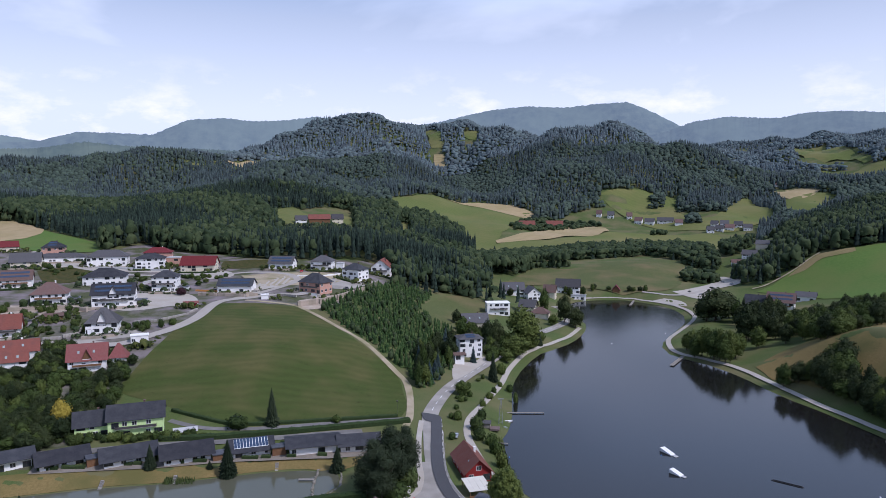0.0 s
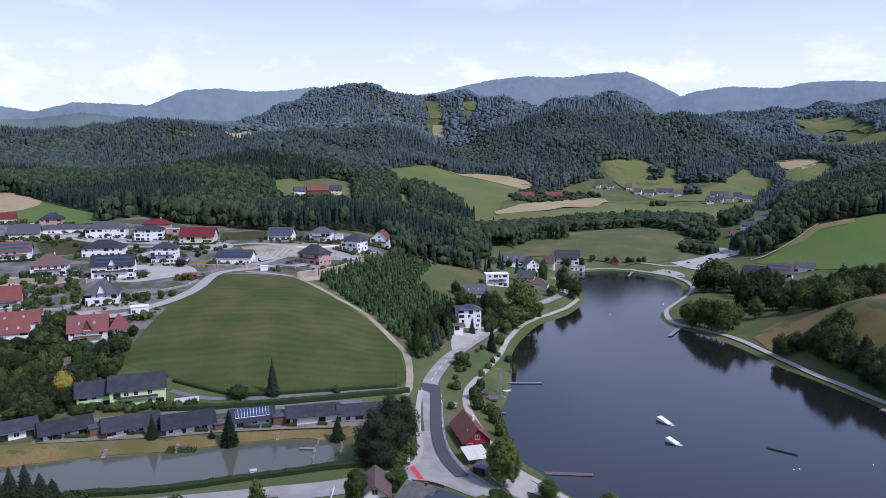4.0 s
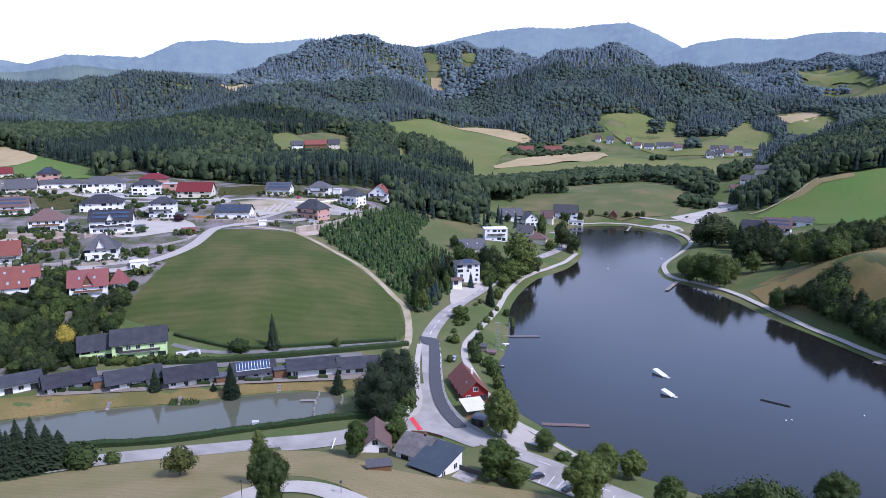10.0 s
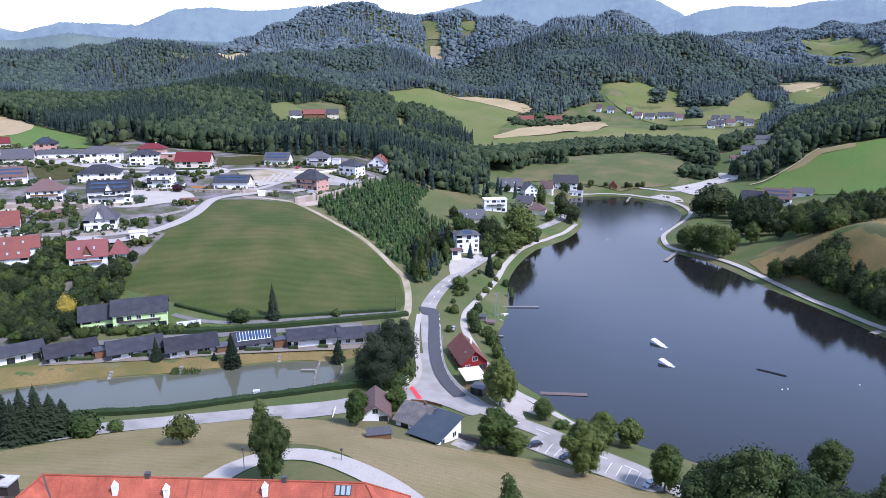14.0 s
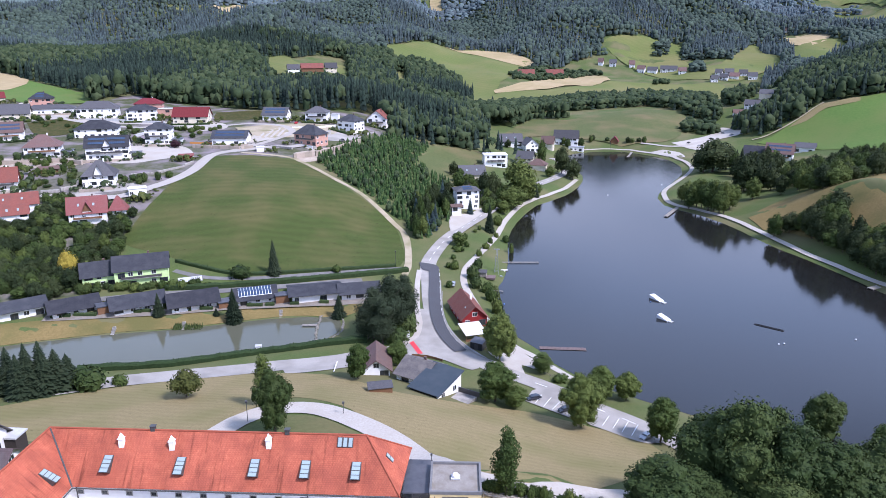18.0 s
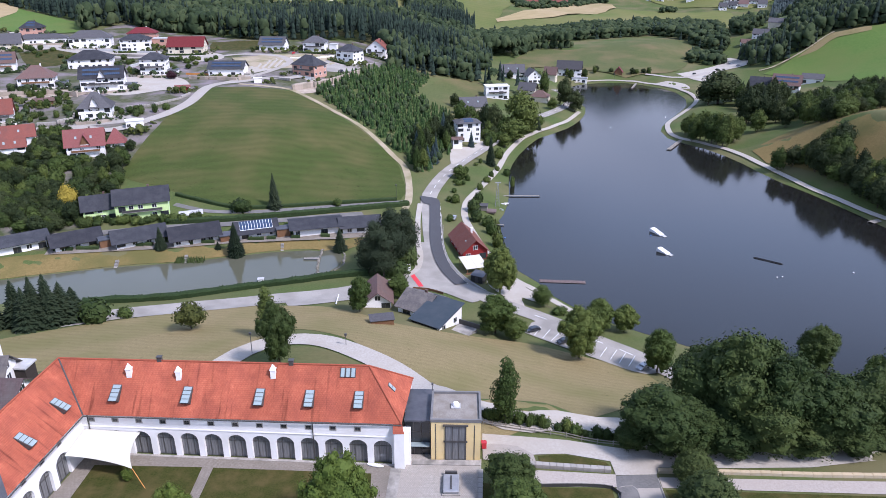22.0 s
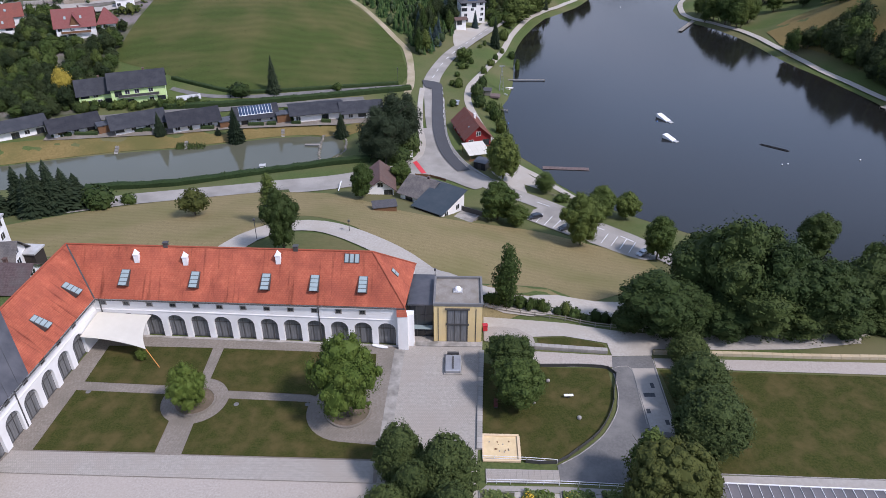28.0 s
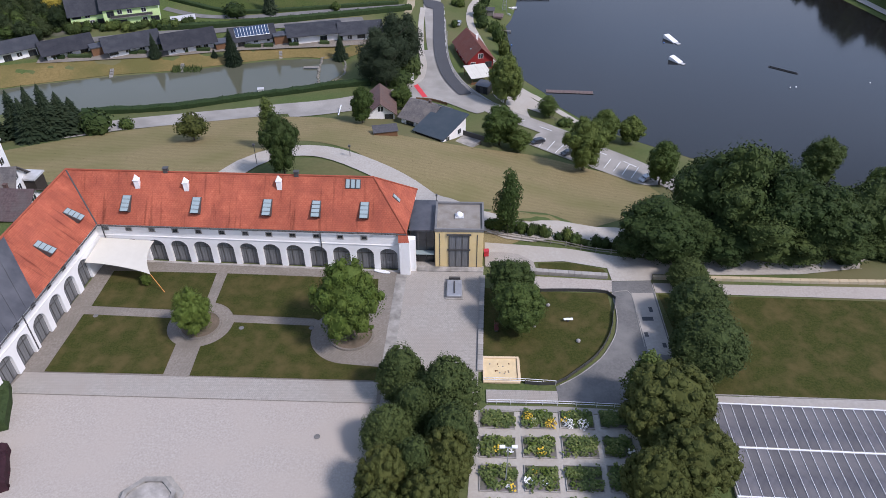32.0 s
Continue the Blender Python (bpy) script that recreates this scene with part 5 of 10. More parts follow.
def monastery():
    ang = radians(-3.6)
    ux, uy = math.cos(ang), math.sin(ang)
    # main arcade: local x from west to east along the front, y into the house
    x_last, y_last = -10.05, 96.7
    bay, count = 4.13, 12
    ox, oy = x_last - (count - 0.5) * bay * ux, y_last - (count - 0.5) * bay * uy
    frame_main = Matrix.Translation(Vector((ox, oy, Z0)) - MO) @ Matrix.Rotation(ang, 4, "Z")
    part("arcade_wall", arch_bays(count, bay, 3.1, 3.4, 5.2, 0.7, 3.7, 1.2), "plaster_white", MON, "white plastered arcade of round arches", frame_main)
    upper = boxes((-3.7, 0.0, 5.2, count * bay + 1.2, 0.7, 8.2))
    part("upper_wall", upper, "plaster_white", MON, "", frame_main)
    part("string_course", boxes((-3.7, -0.1, 5.5, count * bay + 1.2, 0.0, 5.66)), "plaster_white", MON, "", frame_main)
    part("plinth", boxes((-2.2, -0.5, 0.02, count * bay + 1.2, 0.0, 0.16)), "stone", MON, "low stone step along the arcade", frame_main)
    for k in range(count):
        arch_glazing(MON, frame_main @ pose((k + 0.5) * bay, 0, 0.05), 3.1, 3.4, 0.5)
        small_window(MON, frame_main @ pose((k - 0.5) * bay + 0.1, -0.01, 7.0))
    # end pier with its buttress
    part("end_pier", boxes((count * bay + 0.02, -1.1, 0, count * bay + 1.75, -0.01, 7.1), (count * bay + 1.22, 0.0, 0, count * bay + 2.6, 1.2, 6.9), (count * bay + 0.2, 1.22, 0, count * bay + 0.8, 13.0, 7.6)), "plaster_white", MON, "white end pier", frame_main)
    for px in (5.5 * bay + 13.15, -2.6):
        part("downpipe", boxes((px, -0.16, 0.3, px + 0.14, -0.02, 8.0)), "frame_dark", MON, "dark downpipe", frame_main)
    part("back_wall", boxes((-2.2, 13.2, -3.0, count * bay + 1.4, 13.9, 8.1), (-2.2, 0.7, 7.95, count * bay + 0.9, 13.1, 8.1)), "plaster_white", MON, "", frame_main)
    # west arcade: local x runs south to north so that the outer face looks into the court
    wang = radians(90 - 4.8)
    wbay, wcount = 4.55, 8
    wx, wy = -61.35 - 8.4 * wbay * math.cos(wang), 97.2 - 8.4 * wbay * math.sin(wang)
    frame_west = Matrix.Translation(Vector((wx, wy, Z0)) - MO) @ Matrix.Rotation(wang, 4, "Z") @ Matrix.Scale(1, 4)
    part("arcade_wall", arch_bays(wcount, wbay, 3.3, 3.4, 5.25, 0.7, 12.0, 4.7), "plaster_white", MON, "white plastered arcade of round arches", frame_west)
    part("upper_wall", boxes((-12.0, 0.0, 5.25, wcount * wbay + 4.7, 0.7, 8.2)), "plaster_white", MON, "", frame_west)
    part("string_course", boxes((-12.0, -0.1, 5.5, wcount * wbay + 4.7, 0.0, 5.66)), "plaster_white", MON, "", frame_west)
    for k in range(wcount):
        if k > 1:
            arch_glazing(MON, frame_west @ pose((k + 0.5) * wbay, 0, 0.05), 3.3, 3.4, 0.5)
        small_window(MON, frame_west @ pose((k + 0.5) * wbay + 0.2, -0.01, 7.0))
    part("downpipe", boxes((3.95 * wbay, -0.16, 0.3, 3.95 * wbay + 0.14, -0.02, 8.0)), "frame_dark", MON, "dark downpipe", frame_west)
    part("loggia_back", boxes((-12.0, 4.2, 0, wcount * wbay + 2.6, 4.6, 8.0), (-12.0, 0.7, 0.0, wcount * wbay + 2.6, 4.2, 0.06), (-12.0, 0.7, 5.3, wcount * wbay + 2.6, 4.2, 5.5)), "plaster_grey", MON, "", frame_west)
    # roof: slopes as slabs
    ez, rz = 34.35, 41.2
    v_in = rel(-60.25, 99.05, ez)
    se = rel(-6.75, 96.35, ez)
    r_w = rel(-66.35, 105.9, rz)
    r_e = rel(-12.45, 103.3, rz)
    ne = rel(-5.35, 110.1, ez)
    nw = rel(-72.4, 112.8, ez)
    slab("roof_slope", [v_in, se, r_e, r_w], "roof_tile_red", MON, label="long red tiled roof slope")
    slab("roof_slope", [se, ne, r_e], "roof_tile_red", MON, label="red tiled hip")
    slab("roof_slope", [ne, nw, r_w, r_e], "roof_tile_red", MON)
    d_e, d_r = rel(-61.8, 79.7, ez), rel(-67.6, 86.6, rz)
    slab("roof_slope", [d_e, v_in, r_w, d_r], "roof_tile_red", MON, label="red tiled roof slope of the west wing")
    s_e, s_r = rel(-64.9, 40.0, ez), rel(-70.6, 40.0, rz)
    slab("roof_slope", [s_e, d_e, d_r, s_r], "sheet_dark", MON, label="dark sheet-metal roof slope with seams")
    w_n, w_s = nw, rel(-76.5, 40.0, ez)
    slab("roof_slope", [r_w, w_n, w_s, s_r], "roof_tile_red", MON)
    slab("pier_roof", [rel(-8.2, 96.5, 34.28), rel(-6.65, 96.5, 34.28), rel(-6.3, 95.35, 33.15), rel(-8.15, 95.35, 33.15)], "roof_tile_red", MON, 0.16, "small tiled apron over the end pier")
    for k in range(1, 16):
        a, b = s_e.lerp(d_e, k / 16), s_r.lerp(d_r, k / 16)
        n = (d_e - s_e).cross(d_r - s_e).normalized()
        n = n if n.z > 0 else -n
        t = (d_e - s_e).normalized() * 0.04
        bm = bmesh.new()
        q = [a - t, a + t, b + t, b - t]
        lo = [bm.verts.new(c + n * 0.0) for c in q]
        hi = [bm.verts.new(c + n * 0.07) for c in q]
        bm.faces.new(hi)
        for i in range(4):
            bm.faces.new((lo[i], lo[(i + 1) % 4], hi[(i + 1) % 4], hi[i]))
        part("roof_seam", bm, "sheet_dark", MON)

    def rod(name, a, b, r, material, lift=0.1):
        d = b - a
        bm = bmesh.new()
        bmesh.ops.create_cone(bm, cap_ends=True, segments=8, radius1=r, radius2=r, depth=d.length)
        part(name, bm, material, MON, "", Matrix.Translation((a + b) / 2 + Vector((0, 0, lift))) @ d.to_track_quat("Z", "Y").to_matrix().to_4x4())
    rod("valley_gutter", v_in, r_w, 0.16, "frame_dark", 0.02)
    rod("ridge_tiles", r_w, r_e, 0.17, "roof_tile_red", 0.02)
    rod("ridge_tiles", r_w, s_r, 0.17, "roof_tile_red", 0.02)
    rod("hip_tiles", r_e, se, 0.15, "roof_tile_red", 0.02)
    rod("hip_tiles", r_e, ne, 0.15, "roof_tile_red", 0.02)
    rod("eaves_gutter", v_in + Vector((0, -0.1, -0.2)), se + Vector((0, -0.1, -0.2)), 0.11, "frame_dark", 0)
    rod("eaves_gutter", v_in + Vector((0.1, 0, -0.2)), s_e + Vector((0.1, 0, -0.2)), 0.11, "frame_dark", 0)
    # frames on the slopes
    def on_slope(e0, e1, r0, along, up):
        u = (e1 - e0).normalized()
        n = u.cross(r0 - e0).normalized()
        n = n if n.z > 0 else -n
        w = n.cross(u)
        if w.z < 0:
            u, w = -u, n.cross(-u)
        p = e0 + (e1 - e0).normalized() * along + w * up
        return Matrix(((u.x, w.x, n.x, p.x), (u.y, w.y, n.y, p.y), (u.z, w.z, n.z, p.z), (0, 0, 0, 1)))
    for along in (4.98, 17.23, 29.57, 37.98, 46.27):
        skylight(MON, on_slope(v_in, se, r_w, along, 2.25), 1.55, 2.95, 0.95, 4)
    for k in range(3):
        skylight(MON, on_slope(v_in, se, r_w, 43.2 + 0.88 * k, 7.45), 0.84, 1.6, 0.12, 1)
    skylight(MON, on_slope(se, ne, r_e, 6.3, 3.0), 1.0, 1.7, 0.1, 2)
    for along in (17.85, 8.65):
        skylight(MON, on_slope(d_e, v_in, r_w, along, 2.3), 1.55, 2.95, 0.95, 4)
    for x, up in ((-53.6, 7.0), (-45.0, 6.8), (-28.9, 7.5)):
        m = on_slope(v_in, se, r_w, (x + 60.25) / math.cos(ang), up)
        p = m.translation
        ch = part("chimney", boxes((-0.42, -0.4, -0.8, 0.42, 0.4, 1.1), (-0.5, -0.48, 1.1, 0.5, 0.48, 1.25)), "plaster_white", MON, "slender white chimney", Matrix.Translation(p))
        bm = bmesh.new()
        bmesh.ops.create_cone(bm, cap_ends=True, segments=4, radius1=0.62, radius2=0.05, depth=0.9)
        part("chimney_cap", bm, "plaster_white", ch, "", pose(0, 0, 1.7, 0, 0, 45))
    for x in (-48.9, -26.1):
        m = on_slope(v_in, se, r_w, (x + 60.25) / math.cos(ang), 9.7)
        part("vent_box", boxes((-0.38, -0.32, -0.4, 0.38, 0.32, 0.5), (-0.48, -0.42, 0.5, 0.48, 0.42, 0.62)), "frame_dark", MON, "dark metal vent box on the ridge", Matrix.Translation(m.translation))


monastery()


def annex():
    """The yellow stair tower and its glazed link."""
    tw = thing("stair_tower", -1.95, 97.6, Z0, -1.4, "pale yellow stair tower with a gravelled flat roof", "building")
    w, d, h = 8.3, 8.3, 7.9
    part("body", boxes((0, 0, 0, w, d, h)), "plaster_yellow", tw)
    part("parapet", boxes((-0.1, -0.1, h, w + 0.1, 0.25, h + 0.55), (-0.1, d - 0.25, h, w + 0.1, d + 0.1, h + 0.55), (-0.1, 0.25, h, 0.25, d - 0.25, h + 0.55), (w - 0.25, 0.25, h, w + 0.1, d - 0.25, h + 0.55)), "parapet_metal", tw, "grey metal parapet")
    part("roof", boxes((0.25, 0.25, h, w - 0.25, d - 0.25, h + 0.12)), "roof_gravel", tw, "gravelled flat roof")
    part("hatch", boxes((3.3, 3.6, h + 0.12, 4.9, 5.0, h + 0.4), bevel=0.05), "plaster_grey", tw, "grey roof hatch")
    bm = bmesh.new()
    bmesh.ops.create_uvsphere(bm, u_segments=14, v_segments=8, radius=0.62)
    part("dome_light", bm, "frame_white", tw, "white dome roof light", pose(4.1, 4.3, h + 0.5))
    win = part("tall_window", boxes((2.3, -0.12, 0.25, 5.9, 0.0, 0.42)), "frame_dark", tw, "tall dark-framed window with curtains")
    for bar in ((2.3, -0.12, 7.0, 5.9, 0.0, 7.25), (2.3, -0.12, 0.42, 2.5, 0, 7.0), (5.7, -0.12, 0.42, 5.9, 0, 7.0), (2.1, -0.16, 3.9, 6.1, 0, 4.2), (3.5, -0.1, 0.42, 3.62, 0, 7.0), (4.6, -0.1, 0.42, 4.72, 0, 7.0)):
        part("frame_bar", boxes(bar), "frame_dark", win)
    for x0, x1 in ((2.5, 3.5), (3.62, 4.6), (4.72, 5.7)):
        for z0, z1 in ((0.42, 3.9), (4.2, 7.0)):
            part("pane", boxes((x0, -0.05, z0, x1, -0.02, z1)), "glass_curtain", win)
    part("window_hood", boxes((2.0, -0.35, 7.25, 6.2, 0.0, 7.45)), "frame_dark", tw)
    part("rain_strip", boxes((0.72, -0.06, 0.3, 0.84, 0.0, h - 0.4), (7.2, -0.06, 0.3, 7.32, 0.0, h - 0.6)), "frame_dark", tw)
    part("lamp_post", boxes((-0.1, d + 0.2, -2.0, 0.0, d + 0.3, h + 1.6), (-0.22, d + 0.1, h + 1.6, 0.12, d + 0.4, h + 2.0)), "frame_dark", tw, "thin dark lamp post")
    gl = thing("glass_link", -6.3, 98.5, Z0, -2.4, "glazed link with a dark flat roof between the wings", "building")
    part("roof", boxes((-0.2, 0.4, 7.0, 4.3, 9.8, 7.3)), "sheet_dark", gl, "dark flat roof")
    part("back_wall", boxes((0, 9.2, 0, 4.2, 9.6, 7.0)), "plaster_grey", gl)
    part("floor", boxes((0, 0.8, 0.02, 4.2, 9.2, 0.1), (0, 0.9, 3.2, 4.2, 9.2, 3.4)), "plaster_grey", gl)
    part("stair", boxes(*[(0.6, 2.2 + 0.4 * k, 0.1 + 0.3 * k, 2.0, 2.6 + 0.4 * k, 0.4 + 0.3 * k) for k in range(10)]), "plaster_grey", gl)
    part("mullion", boxes(*[(x, 0.7, 0, x + 0.07, 0.8, 7.0) for x in (0.0, 1.35, 2.75, 4.1)], (0, 0.7, 2.6, 4.2, 0.8, 2.7), (0, 0.7, 4.8, 4.2, 0.8, 4.9), (0, 0.7, 6.9, 4.2, 0.8, 7.0)), "frame_dark", gl, "dark steel glazing bars")
    for x in (0.07, 1.42, 2.82):
        for z0, z1 in ((0.0, 2.6), (2.7, 4.8), (4.9, 6.9)):
            part("pane", boxes((x, 0.74, z0, x + 1.28, 0.77, z1)), "glass", gl)
    part("porch_roof", boxes((0.2, -0.4, 2.55, 4.1, 0.7, 2.65)), "glass_pale", gl, "pale glass porch roof")
    plat = thing("entrance_step", -5.0, 97.6, Z0 + 0.1, -1.4, "broad pale stone step before the tower and the glazed link", "step")
    for k in range(6):
        part("slab", boxes((k * 1.9 + 0.01, -1.25, 0, k * 1.9 + 1.89, -0.02, 0.22), bevel=0.02), "stone", plat)
    board = thing("paddle_board", -11.3, 96.1, Z0 + 0.22, -14, "white board lying before the last arch", "board")
    bm = bmesh.new()
    ring = [(1.5 * math.cos(a), 0.36 * math.sin(a)) for a in [6.2832 * k / 20 for k in range(20)]]
    lo, hi = [bm.verts.new((x, y, 0)) for x, y in ring], [bm.verts.new((x, y, 0.14)) for x, y in ring]
    bm.faces.new(hi)
    for k in range(20):
        bm.faces.new((lo[k], lo[(k + 1) % 20], hi[(k + 1) % 20], hi[k]))
    part("deck", bm, "white_paint", board)
    kiosk = thing("cellar_hatch", 1.35, 91.2, Z0 + 0.06, -1.0, "low grey metal cellar hatch in the cobbled court", "hatch")
    part("curb", boxes((-1.5, -2.3, 0, 1.5, 2.2, 0.25), bevel=0.03), "stone", kiosk)
    part("lid", boxes((-1.3, -2.1, 0.25, 1.3, 2.0, 0.85), bevel=0.12), "metal_grey", kiosk)
    part("ridge", boxes((-0.12, -1.6, 0.85, 0.12, 1.4, 1.0)), "frame_dark", kiosk)
    part("grille", boxes((-1.0, 2.2, 0, 1.0, 2.6, 1.0)), "frame_dark", kiosk)


annex()

# ---- the court: cobbles, lawns, beds ----
def arc(cx, cy, r, a0, a1, n=9):
    return [(cx + r * math.cos(radians(a0 + (a1 - a0) * k / n)), cy + r * math.sin(radians(a0 + (a1 - a0) * k / n))) for k in range(n + 1)]


SMALL, BIG = (-39.6, 82.9, 5.2), (-15.1, 80.6, 6.4)
patch("gravel_court", [(-64.5, 69), (-10, 66.8), (-8, 75), (-4, 40), (-9, 20), (-70, 20), (-66, 50)], 4, 0.05, "court_gravel", "wide pale pinkish gravel forecourt", "courtyard", level=Z0, smooth_edge=False)
patch("cobbles", [(-64.3, 68.4), (-10.0, 66.6), (-6.6, 66.6), (-6.9, 96.2), (-30, 98.2), (-61, 99.8), (-62.7, 86)], 4, 0.09, "cobble", "grey cobbled paths round the lawns", "courtyard", level=Z0, smooth_edge=False)
patch("cobbles", [(-63.2, 72.5), (-10.2, 70.6), (-10.0, 66.7), (-64.2, 68.5)], 4, 0.12, "cobble_pale", "pale cobbled band along the forecourt", "courtyard", level=Z0, smooth_edge=False)
patch("cobble_court", [(-8.5, 76), (-6.9, 95.4), (-6.2, 99.4), (-2.0, 99.4), (-2.0, 98), (6.6, 97.8), (4.3, 66.0), (-9.6, 66.0)], 4, 0.1, "cobble_pale", "pale grey cobbled side court", "courtyard", level=Z0, smooth_edge=False)
patch("cobbles", [(-10.4, 66.6), (-6.4, 66.6), (-8.5, 45), (-12.5, 45)], 4, 0.12, "cobble_pale", "pale cobbled band along the forecourt", "courtyard", level=Z0, smooth_edge=False)
patch("paving_strip", [(-8.7, 95.5), (-6.9, 95.4), (-8.2, 72.0), (-9.9, 72.0)], 4, 0.14, "stone", "pale stone paving strip", "paving", level=Z0, smooth_edge=False)
LAWNS = (
    [(-58.6, 96.4), (-40.3, 95.8), (-40.2, 88.1)] + arc(*SMALL, 98, 150) + [(-45.0, 86.3), (-58.9, 87.2)],
    [(-38.4, 95.7), (-11.8, 94.2), (-11.4, 86.0)] + arc(*BIG, 56, 150) + [(-21.5, 84.2), (-34.4, 85.1)] + arc(*SMALL, 25, 78),
    [(-59.4, 85.2), (-45.0, 84.3)] + arc(*SMALL, 165, 240) + [(-42.2, 72.1), (-60.2, 72.6)],
    [(-34.3, 83.3), (-21.3, 82.5)] + arc(*BIG, 164, 265) + [(-10.2, 73.6), (-10.3, 70.9), (-38.2, 71.8)] + arc(*SMALL, 285, 355))
for ring in LAWNS:
    patch("lawn", ring, 2.5, 0.16, "lawn", "mown courtyard lawn with worn yellowish patches", "lawn", level=Z0, smooth_edge=False)


def tree_ring(x, y, r, label):
    bed = thing("tree_bed", x, y, Z0 + 0.1, 0, label, "planting bed")
    bm = bmesh.new()
    n = 40
    prof = ((r - 0.3, 0), (r - 0.3, 0.32), (r, 0.34), (r + 0.02, 0))
    rows = [[bm.verts.new((q * math.cos(6.2832 * k / n), q * math.sin(6.2832 * k / n), z)) for q, z in prof] for k in range(n)]
    for k in range(n):
        for i in range(3):
            bm.faces.new((rows[k][i], rows[(k + 1) % n][i], rows[(k + 1) % n][i + 1], rows[k][i + 1]))
    part("curb", bm, "cobble", bed, "round cobbled curb")
    bm = bmesh.new()
    bmesh.ops.create_circle(bm, cap_ends=True, segments=32, radius=r - 0.25)
    part("soil", bm, "soil", bed, "bare brown soil", pose(0, 0, 0.2))


tree_ring(-39.5, 82.6, 3.3, "round stone-edged bed under the small court tree")
tree_ring(-15.0, 80.5, 3.6, "round stone-edged bed under the large court tree")

sail = thing("sun_sail", -59.0, 96.0, Z0, 0, "cream canvas sun sail stretched over the court corner", "awning")


def build_sail():
    pts = {}
    c00, c10, c01, c11 = Vector((-60.7, 99.6, 31.1)), Vector((-51.2, 99.0, 30.8)), Vector((-61.5, 93.7, 30.2)), Vector((-50.0, 92.0, 29.0))
    n = 12
    bm = bmesh.new()
    g = []
    for i in range(n + 1):
        row = []
        for j in range(n + 1):
            u, v = i / n, j / n
            p = (c00 * (1 - u) + c10 * u) * (1 - v) + (c01 * (1 - u) + c11 * u) * v
            pull_u = 4 * u * (1 - u) * v * 1.0
            pull_v = 4 * v * (1 - v) * u * 0.9
            p = p + Vector((-pull_v, pull_u * 0.55, -0.25 * math.sin(math.pi * u) * math.sin(math.pi * v)))
            row.append(bm.verts.new(p - Vector((-59.0, 96.0, Z0))))
        g.append(row)
    for i in range(n):
        for j in range(n):
            bm.faces.new((g[i][j], g[i + 1][j], g[i + 1][j + 1], g[i][j + 1]))
    ob = part("canvas", bm, "sail", sail, "cream canvas sheet")
    mod = ob.modifiers.new("thick", "SOLIDIFY")
    mod.thickness = 0.03
    rope_a, rope_b = c11 - Vector((-59.0, 96.0, Z0)), Vector((-47.85, 90.7, Z0 + 0.1)) - Vector((-59.0, 96.0, Z0))
    d = rope_b - rope_a
    bm = bmesh.new()
    bmesh.ops.create_cone(bm, cap_ends=True, segments=8, radius1=0.06, radius2=0.06, depth=d.length)
    part("pole", bm, "wood_orange", sail, "slanting orange pole", Matrix.Translation((rope_a + rope_b) / 2) @ d.to_track_quat("Z", "Y").to_matrix().to_4x4())


build_sail()

# ---- side garden: play lawn, asphalt loop, walls, flower plots, greenhouse ----
patch("gravel_drive", [(6.8, 98.0), (7.1, 104.8), (14, 104.0), (22, 103.0), (30, 101.2), (37, 100.0), (48, 99.6), (62, 100.0), (72, 101.4), (88, 106.0), (100, 110.5), (100, 105.0), (88, 101.0), (72, 97.2), (62, 95.6), (50, 95.4), (36, 95.6), (35.4, 93.9), (28.6, 93.7), (28.4, 97.2), (21, 99.2), (16, 99.0)], 3, 0.14, "gravel", "pale gravel drive past the garden walls", "drive", smooth_edge=False)
patch("lawn", [(16.3, 98.6), (21.3, 98.8), (27.6, 96.9), (28.0, 96.2), (16.4, 96.8)], 2, 0.14, "lawn", "small grass wedge beside the drive", "lawn")
patch("cobble_court", [(6.9, 97.6), (6.9, 101.6), (13.0, 101.2), (15.5, 99.0), (15.8, 97.0)], 3, 0.24, "cobble_pale", "pale cobbles beside the tower", "paving", level=Z0)
patch("pale_walk", [(13.0, 91.2), (13.2, 95.2), (28.6, 93.9), (28.2, 90.9)], 3, 0.12, "court_gravel", "pale gravel walk behind the play lawn", "path", level=Z0, smooth_edge=False)
patch("pale_walk", [(35.4, 90.7), (35.5, 93.2), (75.0, 92.0), (96, 92.5), (96, 89), (73.6, 89.0)], 3, 0.12, "court_gravel", "pale gravel walk along the garden wall", "path", level=Z0, smooth_edge=False)
patch("lawn", [(6.0, 92.0), (12.8, 91.0), (27.2, 90.5), (27.1, 85.0), (25.9, 80.8), (23.2, 76.2), (19.4, 72.7), (15.9, 70.2), (11.6, 70.6), (5.6, 72.0)], 2.5, 0.1, "lawn", "mown play lawn inside a low fence", "lawn", level=Z0, smooth_edge=False)
patch("lawn", [(35.7, 90.3), (96.0, 87.4), (96, 66.0), (62.0, 67.4), (37.6, 68.4), (36.4, 78)], 3, 0.1, "lawn", "wide mown lawn with worn brown patches", "lawn", level=Z0, smooth_edge=False)
patch("paved_strip", [(35.4, 68.2), (62, 67.2), (96, 65.8), (96, 62.6), (83, 63.9), (37.2, 66.5), (35.4, 66.4)], 3, 0.12, "pale_road", "pale paved strip between the lawn and the greenhouse", "paving", level=Z0, smooth_edge=False)
